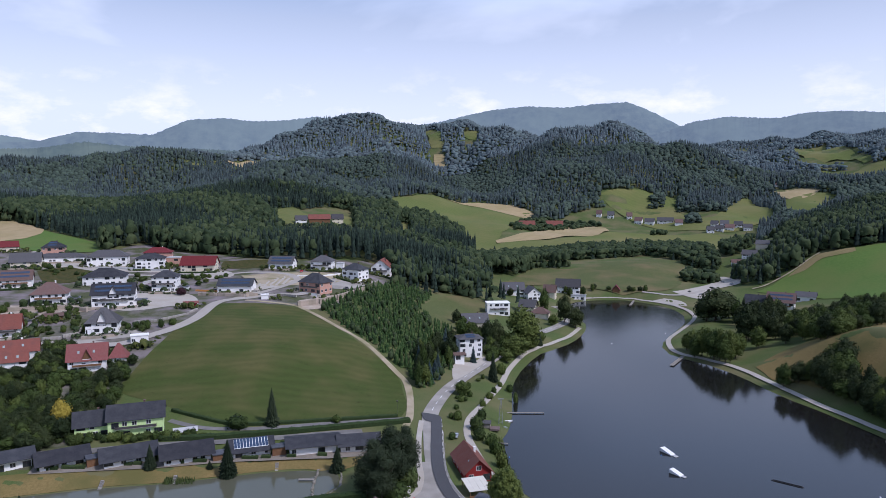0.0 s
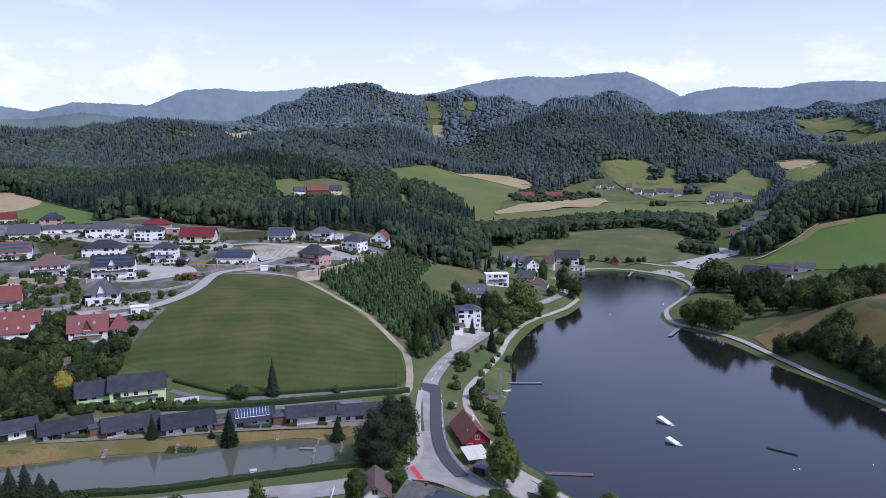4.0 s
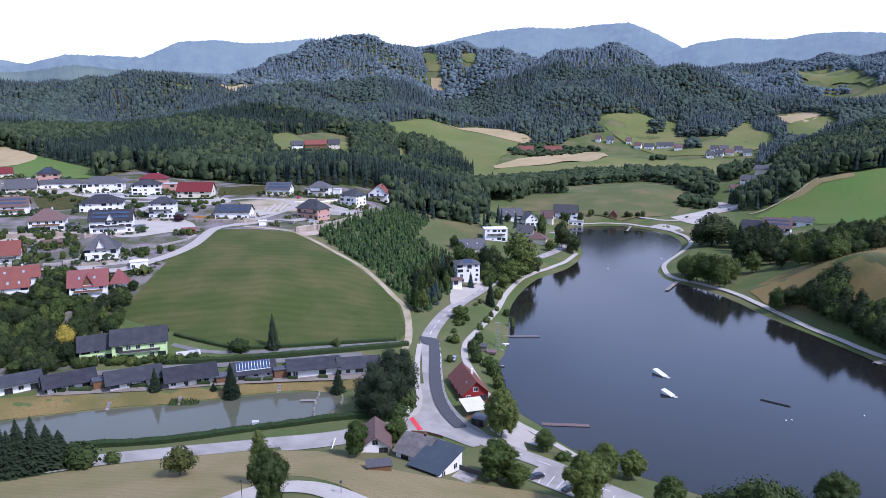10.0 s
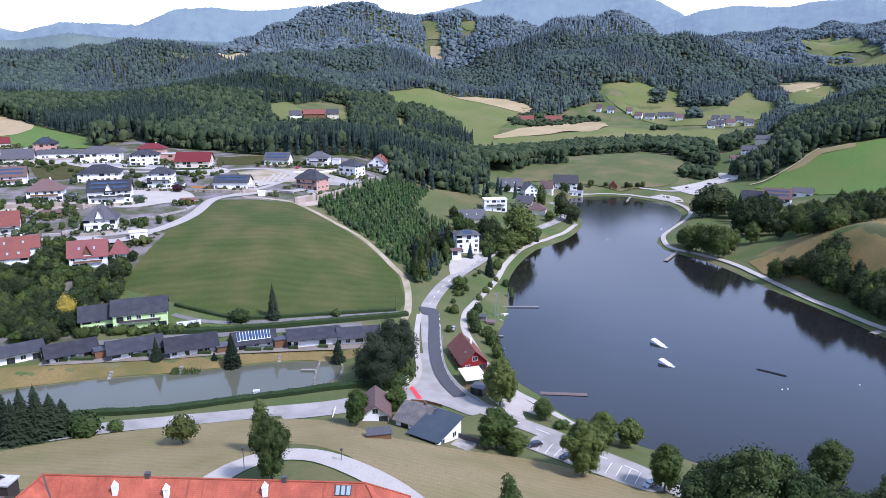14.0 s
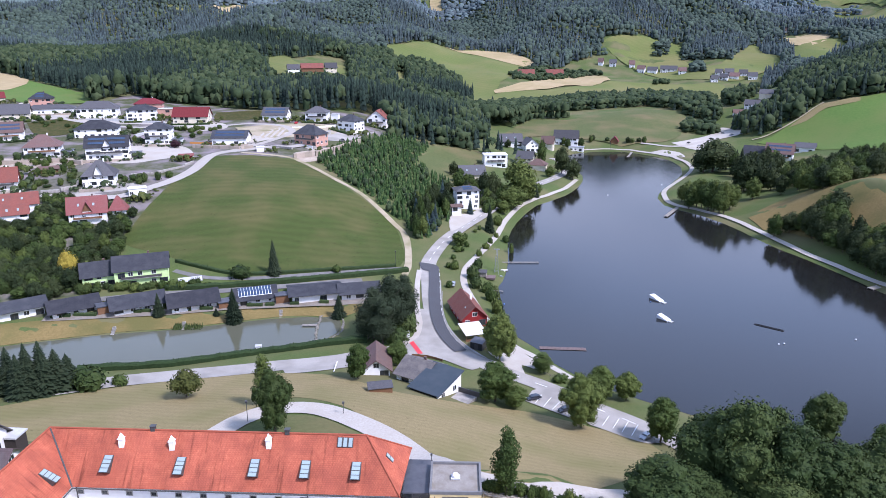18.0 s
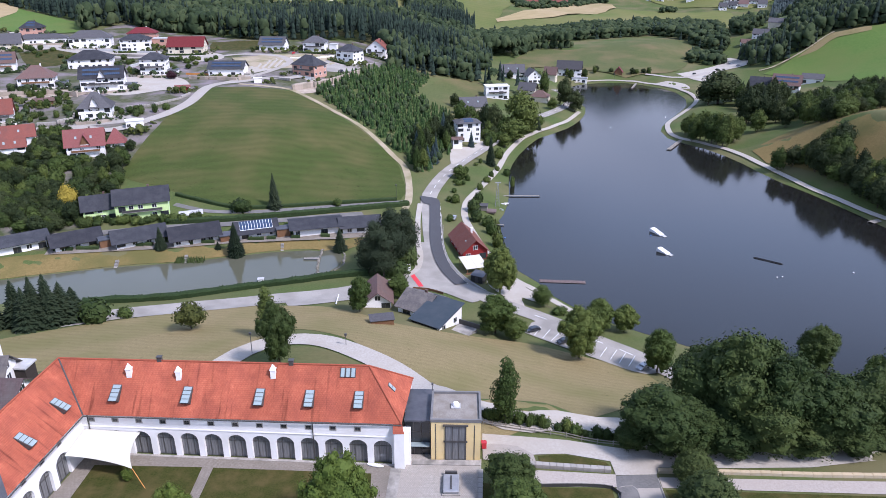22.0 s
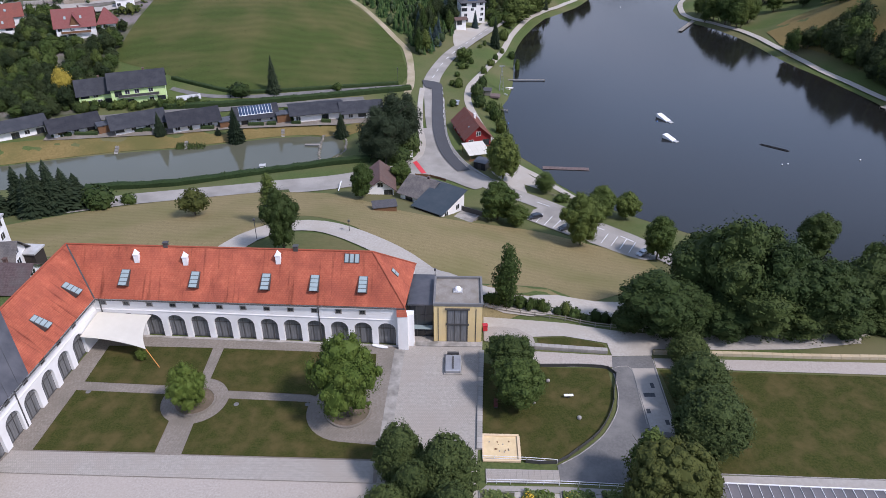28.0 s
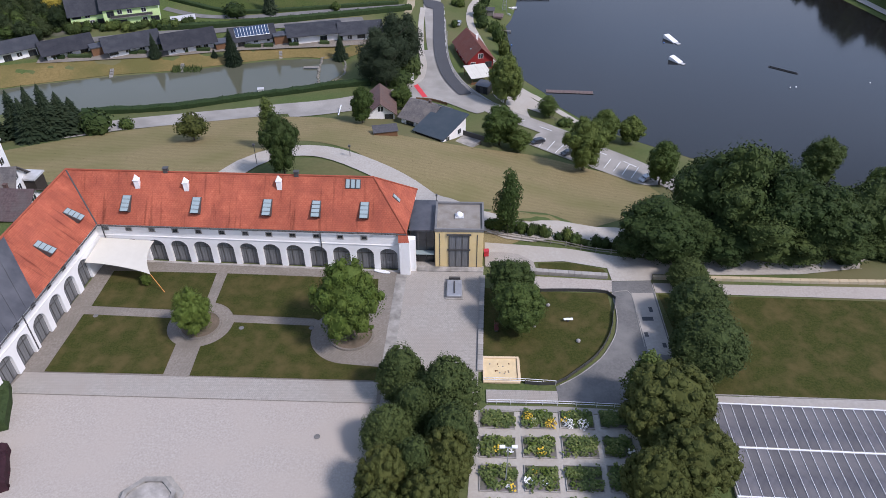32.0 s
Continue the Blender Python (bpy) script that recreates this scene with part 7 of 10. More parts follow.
def proto(kind, name, label, category, h, w, parts_):
    th = thing(name, 0, 0, -500, 0, label, category)
    for pname, data, material in parts_:
        part(pname, data, material, th)
    PROTO.setdefault(kind, []).append((th, h, w))


for s in range(3):
    for kind, leaf_mat, label in (("green", "leaf_green", "broadleaf tree with an uneven green crown"), ("dark", "leaf_dark", "large broadleaf tree with a dense dark green crown")):
        proto("near_" + kind, "tree", label, "tree", 12, 5, [("trunk", trunk_mesh(12, 0.3, 0.25, 5, s), "bark"), ("crown", crown_mesh(clumps(round_lobes(12, 5, s + 3), 22, 0.3, s), 9500, 0.19, s, 0.88, 1), leaf_mat)])
        proto(kind, "broadleaf_tree" if kind == "dark" else "tree", label, "tree", 12, 5, [("trunk", trunk_mesh(12, 0.3, 0.25, 5, s), "bark"), ("crown", crown_mesh(round_lobes(12, 5, s + 3), 1700, 0.45, s, core=1), "leaf_deep" if kind == "dark" else leaf_mat)])
for s in range(2):
    proto("fresh", "tree", "broadleaf tree with a bright fresh green crown", "tree", 10, 5, [("trunk", trunk_mesh(10, 0.22, 0.25, 6, s + 9), "bark"), ("crown", crown_mesh(clumps(round_lobes(10, 5, s + 13, 0.22), 20, 0.28, s), 10000, 0.15, s, 0.82, 1, (0.82, 1.08)), "leaf_fresh")])
    proto("slender", "tree", "slender upright tree with a narrow open crown", "tree", 12, 2.8,
          [("trunk", trunk_mesh(12, 0.18, 0.2, 4, s + 5), "bark"), ("crown", crown_mesh([(0.2, 0, 3.4, 1.5, 2.0), (-0.3, 0.2, 5.6, 2.1, 2.4), (0.3, -0.2, 8.0, 1.7, 2.2), (0, 0.1, 10.2, 1.1, 1.7), (-0.8, -0.5, 4.4, 1.3, 1.6)], 2600, 0.26, s, 0.7), "leaf_green")])
    proto("dome", "clipped_tree", "dense clipped tree with an egg-shaped crown", "tree", 9, 3.6,
          [("trunk", trunk_mesh(9, 0.25, 0.3, 3, s + 2), "bark"), ("crown", crown_mesh(clumps([(0, 0, 3.7, 3.5, 3.5), (0, 0, 5.5, 2.5, 3.3)], 200, 0.1, s), 13000, 0.12, s + 21, 0.95, 1, (0.9, 1.04)), "leaf_clipped")])
    proto("olive", "tree", "dense broadleaf tree with an olive green crown", "tree", 9, 5, [("trunk", trunk_mesh(9, 0.28, 0.25, 4, s), "bark"), ("crown", crown_mesh(clumps([(0, 0, 4.9, 4.4, 4.0), (1.2, 0.8, 4.0, 3.8, 3.4), (-1.1, -0.9, 4.2, 3.8, 3.4)], 110, 0.15, s), 11000, 0.14, s + 31, 0.92, 1, (0.86, 1.06)), "leaf_olive")])
    proto("spruce", "spruce", "tall dark green spruce tree", "tree", 14, 3.0, [("trunk", trunk_mesh(14, 0.2, 0.3, 0, s), "bark"), ("crown", spruce_mesh(14, 3.0, s + 40), "needle")])
    proto("blue_spruce", "spruce", "tall blue-grey spruce tree", "tree", 14, 3.2, [("trunk", trunk_mesh(14, 0.2, 0.3, 0, s), "bark"), ("crown", spruce_mesh(14, 3.2, s + 50), "needle_blue")])
    proto("pine", "pine", "old dark pine with a ragged crown", "tree", 16, 4.5,
          [("trunk", trunk_mesh(16, 0.3, 0.3, 5, s + 1), "bark"), ("crown", crown_mesh([(0.4, 0, 5, 4.0, 2.6), (-0.8, 0.5, 8.5, 3.8, 2.6), (0.8, -0.6, 12, 3.0, 2.4), (0, 0, 14.4, 1.7, 1.7), (1.8, 1.2, 7, 2.4, 1.8), (-1.8, -1, 6, 2.6, 1.8)], 7000, 0.22, s + 60, 0.78), "needle_pine")])
    proto("bush", "bush", "rounded green garden bush", "bush", 2, 1.4, [("crown", crown_mesh([(0, 0, 0.9, 1.2, 1.0), (0.6, 0.3, 0.7, 0.8, 0.8), (-0.5, -0.4, 0.8, 0.9, 0.9)], 300, 0.24, s + 70, 0.85), "leaf_green")])
    proto("dark_bush", "bush", "dark green evergreen bush", "bush", 2, 1.4, [("crown", crown_mesh([(0, 0, 0.9, 1.2, 1.05), (0.4, -0.4, 0.8, 0.9, 0.9)], 300, 0.22, s + 75, 0.88), "leaf_dark")])
proto("yellow", "tree", "broadleaf tree with golden yellow leaves", "tree", 7, 3, [("trunk", trunk_mesh(7, 0.15, 0.25, 4, 3), "bark"), ("crown", crown_mesh(round_lobes(7, 3, 81), 900, 0.3, 8, 0.75), "leaf_yellow")])
proto("purple", "tree", "copper-leaved tree with a dark purple crown", "tree", 6, 3, [("trunk", trunk_mesh(6, 0.15, 0.25, 4, 3), "bark"), ("crown", crown_mesh(round_lobes(6, 3, 82), 900, 0.3, 8, 0.8), "leaf_purple")])
proto("cherry", "fruit_tree", "solitary fruit tree with a spreading crown in the dry meadow", "tree", 6, 4, [("trunk", trunk_mesh(6, 0.2, 0.22, 5, 4), "bark"), ("crown", crown_mesh(round_lobes(6, 4, 83, 0.3), 1400, 0.3, 9, 0.68), "leaf_olive")])

USED = {}


def plant(kind, x, y, tall, wide, group="", sink=0.1, z=None):
    """A tree of a kind, at a place, with its height and crown radius in metres."""
    k = USED[kind] = USED.get(kind, -1) + 1
    th, h, w = PROTO[kind][k % len(PROTO[kind])]
    zz = gz(x, y) - sink if z is None else z
    m = pose(x, y, zz, 0, 0, (k * 137.5) % 360) @ Matrix.Diagonal((wide / w, wide / w, tall / h, 1))
    ob = copy_thing(th, m)
    if group:
        ob["group"] = group
    return ob


def grove(outline, count, kinds, tall, wide, group, seed, gap=3.0):
    """Trees scattered inside an outline, not too close to one another."""
    r = random.Random(seed)
    q = np.array(outline)
    placed, tries = [], 0
    while len(placed) < count and tries < count * 40:
        tries += 1
        x, y = r.uniform(q[:, 0].min(), q[:, 0].max()), r.uniform(q[:, 1].min(), q[:, 1].max())
        if inside(outline, np.array([x]), np.array([y]))[0] > 0 or any((x - a) ** 2 + (y - b) ** 2 < gap * gap for a, b in placed):
            continue
        placed.append((x, y))
        s = r.uniform(0.75, 1.2)
        plant(r.choice(kinds), x, y, r.uniform(*tall), wide * s, group)


# ---- planting, near to far ----
# round the monastery
plant("fresh", -39.5, 80.7, 9.7, 3.4)
plant("fresh", -14.9, 79.5, 15.9, 5.6)
plant("near_green", 11.3, 81.7, 9.9, 4.4)
plant("near_dark", 10.7, 89.1, 8.4, 4.2)
plant("dome", 40.8, 92.3, 6.2, 3.6)
plant("dome", 39.5, 82.6, 9.9, 5.0)
plant("dome", 38.3, 73.6, 11.2, 5.7)
plant("slender", 11.4, 107.5, 14.2, 2.9)
plant("near_dark", -36.3, 136.3, 16.0, 4.1)
plant("slender", -43.8, 157, 13.9, 3.1)
plant("cherry", -67.2, 167.3, 8.1, 4.7)
plant("near_green", 36.7, 165.1, 16.0, 5.8)
plant("near_green", 46.8, 186.9, 10.7, 4.5)
plant("near_green", 54.5, 187.2, 9.5, 4.2)
plant("near_green", 56.1, 159.4, 13.4, 4.6)
plant("near_green", 15, 178.7, 12.5, 5.8)
plant("near_green", 20.2, 175.6, 6.9, 3.7)
plant("near_green", 18.8, 210.5, 17.1, 6.0)
plant("slender", 31.7, 202.8, 7.1, 4.1)
plant("near_green", -24.5, 186.7, 11.5, 3.6)
plant("near_green", -13.9, 202.7, 8.3, 3.7)
plant("bush", 36.7, 197.3, 2.7, 2.4)
plant("slender", 27.3, 66.2, 10.9, 3.2)
plant("olive", 29.3, 61.8, 11.9, 6.6)
plant("olive", 30.4, 53.4, 11.1, 5.4)
plant("olive", 25.2, 50.1, 10.3, 4.2)
plant("fresh", -51.4, 92.7, 2.5, 1.0)
# clipped group on the court
plant("dome", -6.3, 67.7, 10.5, 3.7, "clipped court trees")
plant("dome", 0.2, 64.6, 11.5, 4.6, "clipped court trees")
plant("dome", -4, 62.2, 9.2, 3.5, "clipped court trees")
plant("dome", -7.5, 58.4, 9.0, 3.8, "clipped court trees")
plant("dome", 0.7, 57.1, 11.4, 3.6, "clipped court trees")
plant("olive", 0, 53.7, 9.9, 3.8, "clipped court trees")
plant("dome", -3.9, 52.5, 10.7, 3.2, "clipped court trees")
plant("olive", -7.6, 51, 10.0, 3.7, "clipped court trees")
plant("olive", -2.2, 48.2, 9.7, 3.6, "clipped court trees")
plant("olive", -8.1, 45.6, 10.2, 3.4, "clipped court trees")
# shrubs between the drive and the slope path
rs = random.Random(77)
for p in dense([(8.2, 109.6, 0), (14.9, 107.7, 0), (22.1, 105.8, 0), (33.1, 104.9, 0)], 1.05):
    if rs.random() < 0.9:
        plant("dark_bush" if rs.random() < 0.6 else "bush", p.x + rs.uniform(-0.4, 0.4), p.y + rs.uniform(-0.5, 0.5), rs.uniform(1.3, 3.2), rs.uniform(0.8, 1.5), "shrubs above the gravel drive")
# the wooded slope beside the lake
plant("near_dark", 36.9, 101, 12.4, 7.2, "slope trees")
plant("near_dark", 48.7, 110.9, 20.2, 8.3, "slope trees")
plant("near_dark", 52.9, 106.5, 22.6, 8.6, "slope trees")
plant("near_dark", 59.1, 102.7, 18.3, 7.8, "slope trees")
plant("near_dark", 55.4, 101.3, 13.6, 7.7, "slope trees")
plant("near_dark", 65.9, 101.7, 15.4, 7.2, "slope trees")
plant("near_dark", 104, 170.7, 14.6, 6.2, "slope trees")
plant("near_dark", 75.5, 105.4, 16.2, 6.9, "slope trees")
plant("near_green", 85.3, 113, 20.4, 5.6, "slope trees")
plant("near_dark", 83, 105.9, 12.9, 5.9, "slope trees")
plant("near_dark", 42.5, 101.1, 10.0, 6.1, "slope trees")
plant("near_dark", 62.7, 101.5, 9.0, 7.2, "slope trees")
plant("near_dark", 71.4, 102.2, 7.8, 6.7, "slope trees")
plant("near_dark", 80.5, 104.7, 6.8, 6.4, "slope trees")
plant("near_dark", 49.2, 101.2, 8.2, 6.7, "slope trees")
plant("near_dark", 32.7, 101, 5.5, 3.1, "slope trees")
plant("near_dark", 90.8, 108.2, 14.1, 8.2, "slope trees")
plant("near_green", 100, 109.9, 14.1, 7.8, "slope trees")
plant("near_dark", 68.2, 124.4, 17.9, 6.7, "slope trees")
plant("near_dark", 91.4, 112.6, 19.5, 6.8, "slope trees")
# pond and main road
plant("spruce", -118.3, 175.1, 14.4, 5.0)
plant("spruce", -111.9, 173.1, 16.0, 5.0)
plant("spruce", -109.1, 175, 16.3, 5.4)
plant("spruce", -107, 178, 13.1, 5.4)
plant("spruce", -106.2, 182.2, 10.4, 4.8)
plant("spruce", -113.3, 171.1, 13.3, 4.5)
plant("yellow", -150.3, 270.5, 12.4, 3.9)
plant("purple", -171.7, 456.8, 5.5, 3.7)
plant("dark_bush", -98.8, 179.4, 6.8, 4.9)
plant("bush", -92.1, 183, 3.2, 2.4)
plant("spruce", -123.1, 171.3, 15.6, 3.7)
plant("pine", -23.6, 225.9, 18.8, 6.0)
plant("pine", -18.1, 230.6, 21.8, 6.5)
plant("pine", -13.5, 240.6, 18.6, 5.3)
plant("pine", -20.1, 221.1, 16.1, 4.9)
plant("pine", -25.5, 225.9, 10.7, 4.3)
plant("dark_bush", -15.6, 222.3, 5.7, 4.8)
plant("dark_bush", -12.2, 232.5, 6.3, 4.0)
plant("spruce", -38.6, 247.6, 9.5, 3.2)
plant("spruce", -76.8, 243.2, 13.5, 3.9)
plant("spruce", -105, 244.6, 9.1, 2.6)
plant("spruce", -84.4, 246.5, 3.1, 1.5)
plant("spruce", -70.1, 280.8, 15.8, 3.3)
plant("spruce", 25.6, 365.6, 16.2, 3.3)
plant("dark_bush", -83.4, 276.8, 5.3, 4.4)
plant("bush", -44.9, 286.9, 3.0, 2.2)
# lakeside
plant("green", 49.8, 438.3, 27.7, 11.1)
plant("green", 43.5, 421.6, 14.2, 8.7)
plant("dark", 27, 430.6, 16.9, 4.6)
plant("dark", 31.8, 428.8, 17.9, 4.6)
plant("blue_spruce", 16.2, 391.2, 9.9, 2.3)
plant("green", 36.2, 405.5, 8.6, 4.3)
plant("green", 8.5, 336.5, 7.2, 3.9)
plant("bush", 63.5, 460.7, 6.6, 3.8)
plant("spruce", 61.8, 453.2, 9.5, 2.6)
plant("dark", 89.4, 522.6, 21.4, 6.4)
plant("dark", 96.3, 512.9, 16.1, 6.7)
plant("green", 78, 548.6, 20.2, 4.4)
plant("green", 79, 510.1, 8.4, 4.2)
plant("spruce", 84.5, 585.4, 16.7, 2.4)
plant("green", 56.1, 445.8, 6.4, 4.4)
plant("bush", 5.9, 301.6, 4.2, 1.8)
plant("bush", 31.1, 382.3, 6.5, 2.5)
plant("dark_bush", 13.9, 291.8, 6.4, 3.2)
plant("dark_bush", 14.4, 282.3, 5.0, 2.9)
plant("dark_bush", 16.1, 302.5, 5.8, 2.3)
plant("bush", 33.5, 355.4, 3.7, 2.1)
plant("bush", 34.8, 337.9, 5.9, 1.4)
plant("bush", 18.9, 278.4, 4.9, 2.6)
plant("bush", 20.2, 269.4, 6.0, 2.3)
plant("bush", 21.5, 256, 6.5, 2.4)
plant("bush", 3.2, 280.3, 3.0, 1.7)
plant("bush", 17.9, 322, 3.6, 1.6)
plant("bush", 21.8, 333.8, 3.5, 1.7)
plant("bush", 24.8, 345.1, 3.3, 1.4)
plant("bush", 28.8, 359.6, 3.1, 1.5)
plant("dark", 206, 532, 25.2, 15.6)
plant("dark", 197.9, 528.7, 19.9, 10.7)
plant("dark", 219.4, 539.7, 18.5, 8.8)
plant("green", 192, 426.8, 14.2, 5.3)
plant("green", 155.8, 438, 13.9, 5.4)
plant("green", 157.8, 426.2, 17.8, 6.0)
plant("green", 161.5, 416.9, 19.1, 6.2)
plant("green", 165.3, 409.1, 18.8, 6.1)
plant("green", 173.9, 415.8, 15.3, 5.8)
plant("slender", 156.9, 430.6, 15.4, 4.2)
plant("slender", 159.6, 423.2, 18.4, 4.5)
plant("slender", 163.9, 414.4, 19.4, 4.8)
plant("slender", 153.3, 441.3, 11.0, 4.3)
plant("slender", 167.4, 407.7, 19.7, 4.4)
plant("slender", 152.6, 425, 13.1, 4.2)
plant("slender", 181.1, 425.4, 12.1, 3.8)
plant("dark", 194.7, 450.3, 24.8, 8.1)
plant("dark", 202.4, 447.1, 20.3, 8.0)
plant("spruce", 217.3, 517.3, 19.0, 3.8)
# groves
grove([(174.3, 359.7), (184, 359.1), (187.6, 342.9), (191.5, 318.9), (191.9, 289.6), (197.3, 274.8), (217.9, 310.3), (203.2, 313.3), (196.6, 329), (192.7, 353.8)], 70, ('dark', 'green', 'dark'), (9, 15), 4.8, "lakeside slope trees", 100, 3)
grove([(184.4, 343), (197.2, 360.6), (202, 350.8), (195.1, 331), (186.9, 330.3)], 10, ('dark', 'green'), (15, 19), 5.5, "lakeside slope trees", 101, 3.5)
grove([(204.7, 421.1), (248.4, 493.6), (264.7, 487.1), (314.2, 493.5), (326.3, 475.1), (283.9, 411.4), (267.7, 422.6), (208.7, 365.4), (207.4, 396.6)], 120, ('green', 'dark', 'dark', 'green'), (8, 16), 4.9, "trees above the brown meadow", 102, 3.4)
grove([(189.1, 454.6), (227.6, 542.7), (258.4, 539.5), (208.9, 437.7)], 40, ('dark', 'dark', 'green', 'spruce'), (11, 18), 4.8, "trees by the shore houses", 103, 3.3)
grove([(-199.6, 308.8), (-181.2, 302.8), (-162.3, 294.8), (-149.9, 314.2), (-144.6, 318.7), (-139.7, 292), (-142.6, 263.9), (-144.2, 249.7), (-165.9, 251)], 105, ('green', 'dark', 'dark', 'bush', 'dark_bush', 'dark', 'green'), (3.5, 9.5), 3.3, "hillside garden trees", 104, 2.4)
grove([(-171.3, 260.2), (-157.1, 258), (-140.1, 258.6), (-111.4, 263.4), (-90.6, 267.7), (-91.4, 270.4), (-112.6, 266.4), (-141.8, 262.1), (-159.9, 263.2), (-173.8, 264.6)], 36, ('dark_bush', 'bush'), (2, 4), 1.9, "bushes behind the bungalows", 105, 2)
grove([(-181.8, 278.3), (-169.3, 280.6), (-150.5, 275.5), (-143.1, 264.8), (-158.3, 260.1), (-171.3, 260.2)], 30, ('green', 'dark', 'dark', 'dark_bush'), (4, 8), 3, "hillside garden trees", 106, 2.4)
grove([(-262.8, 416.3), (-222.5, 416.2), (-195.4, 380.9), (-147.6, 377), (-147, 401.7), (-139.5, 389.2), (-155.2, 357.7), (-183.7, 356.6), (-226.2, 354.7)], 60, ('bush', 'dark_bush', 'green', 'bush'), (1.5, 5), 2, "village garden shrubs", 107, 2.4)
grove([(-344.9, 553.2), (-304.7, 560.4), (-199.8, 467.3), (-171.4, 471.8), (-168.6, 498.4), (-136.9, 515.5), (-184.9, 522.9), (-225.9, 521.2), (-278.6, 510.5)], 60, ('bush', 'dark_bush', 'green', 'bush'), (1.5, 5), 2.2, "village garden shrubs", 108, 2.8)
grove([(-147.5, 324.6), (-156.3, 326.5), (-169.5, 314.8), (-186.3, 327.4), (-195.1, 339.3), (-188.4, 342.6), (-144.4, 330.1)], 40, ('bush', 'dark_bush', 'green', 'dark'), (2, 6), 2.4, "village garden shrubs", 109, 2.2)
grove([(-200, 309), (-193, 332), (-183, 338), (-178, 318), (-171, 314), (-156, 315), (-150, 328), (-147, 330), (-150, 312), (-163, 303)], 55, ("dark", "green", "dark_bush", "dark", "bush"), (2.5, 5.5), 2.6, "hillside garden trees", 131, 2.2)
grove([(25.5, 395), (41.7, 428.7), (55.8, 459.5), (44.8, 462.8), (29.1, 455), (18.4, 467.6), (7.1, 477.4), (10.4, 450.3), (24.2, 431.9)], 60, ('dark', 'green', 'green', 'bush', 'spruce'), (4, 10), 3, "trees by the lakeside houses", 110, 2.8)
grove([(4.5, 286.8), (2.2, 306.4), (5.1, 331.4), (14.3, 355.3), (20.8, 366.7), (16.6, 342.7), (8.9, 319.9), (5.8, 296.7)], 14, ('bush', 'green'), (1.5, 3.5), 1.4, "verge bushes", 111, 2.4)
grove([(47.9, 604.1), (89.6, 622.2), (121.1, 657.7), (170.7, 665.3), (188.1, 650.8), (191.7, 664.1), (124.9, 679.6), (62.2, 653.3)], 34, ('green', 'bush', 'dark', 'dark_bush'), (3, 8), 2.8, "trees at the lake end", 112, 3.2)
grove([(-12.9, 333.7), (4.1, 369.8), (6.4, 422.1), (-7.3, 413.6), (-18.4, 361.5)], 34, ('blue_spruce', 'green', 'dark', 'spruce', 'dark', 'green'), (9, 14), 3, "trees by the road bend", 113, 3.2)

for kinds_ in PROTO.values():
    for th, _, _ in kinds_:
        for ob in list(th.children_recursive) + [th]:
            bpy.data.objects.remove(ob)
# ---- houses ----
def shared_mesh(name, bm, material):
    me = bpy.data.meshes.new(name)
    bm.to_mesh(me)
    bm.free()
    me.materials.append(M[material])
    return me


def window_set(w, h, frame="frame_white"):
    f = 0.1
    a = shared_mesh("window", boxes((-w / 2 - f, -0.06, -f, w / 2 + f, 0.02, 0), (-w / 2 - f, -0.06, h, w / 2 + f, 0.02, h + f), (-w / 2 - f, -0.06, 0, -w / 2, 0.02, h), (w / 2, -0.06, 0, w / 2 + f, 0.02, h), (-0.04, -0.05, 0, 0.04, 0.0, h)), frame)
    b = shared_mesh("pane", boxes((-w / 2, -0.03, 0, w / 2, -0.005, h)), "glass")
    s = shared_mesh("sill", boxes((-w / 2 - 0.15, -0.16, -f - 0.07, w / 2 + 0.15, 0.0, -f)), "stone")
    return a, b, s


HOUSES = []
WINDOWS = {"normal": window_set(1.6, 1.5), "wide": window_set(2.9, 1.6, "frame_dark"), "door": window_set(2.4, 2.15, "frame_dark"), "small": window_set(0.8, 0.8, "frame_dark")}


def add_window(house_, kind, x, y, z, turn):
    a, b, s = WINDOWS[kind]
    win = new("glazed_door" if kind == "door" else "window", a)
    win.parent = house_
    win.matrix_basis = pose(x, y, z, 0, 0, turn)
    pane = new("pane", b)
    pane.parent = win


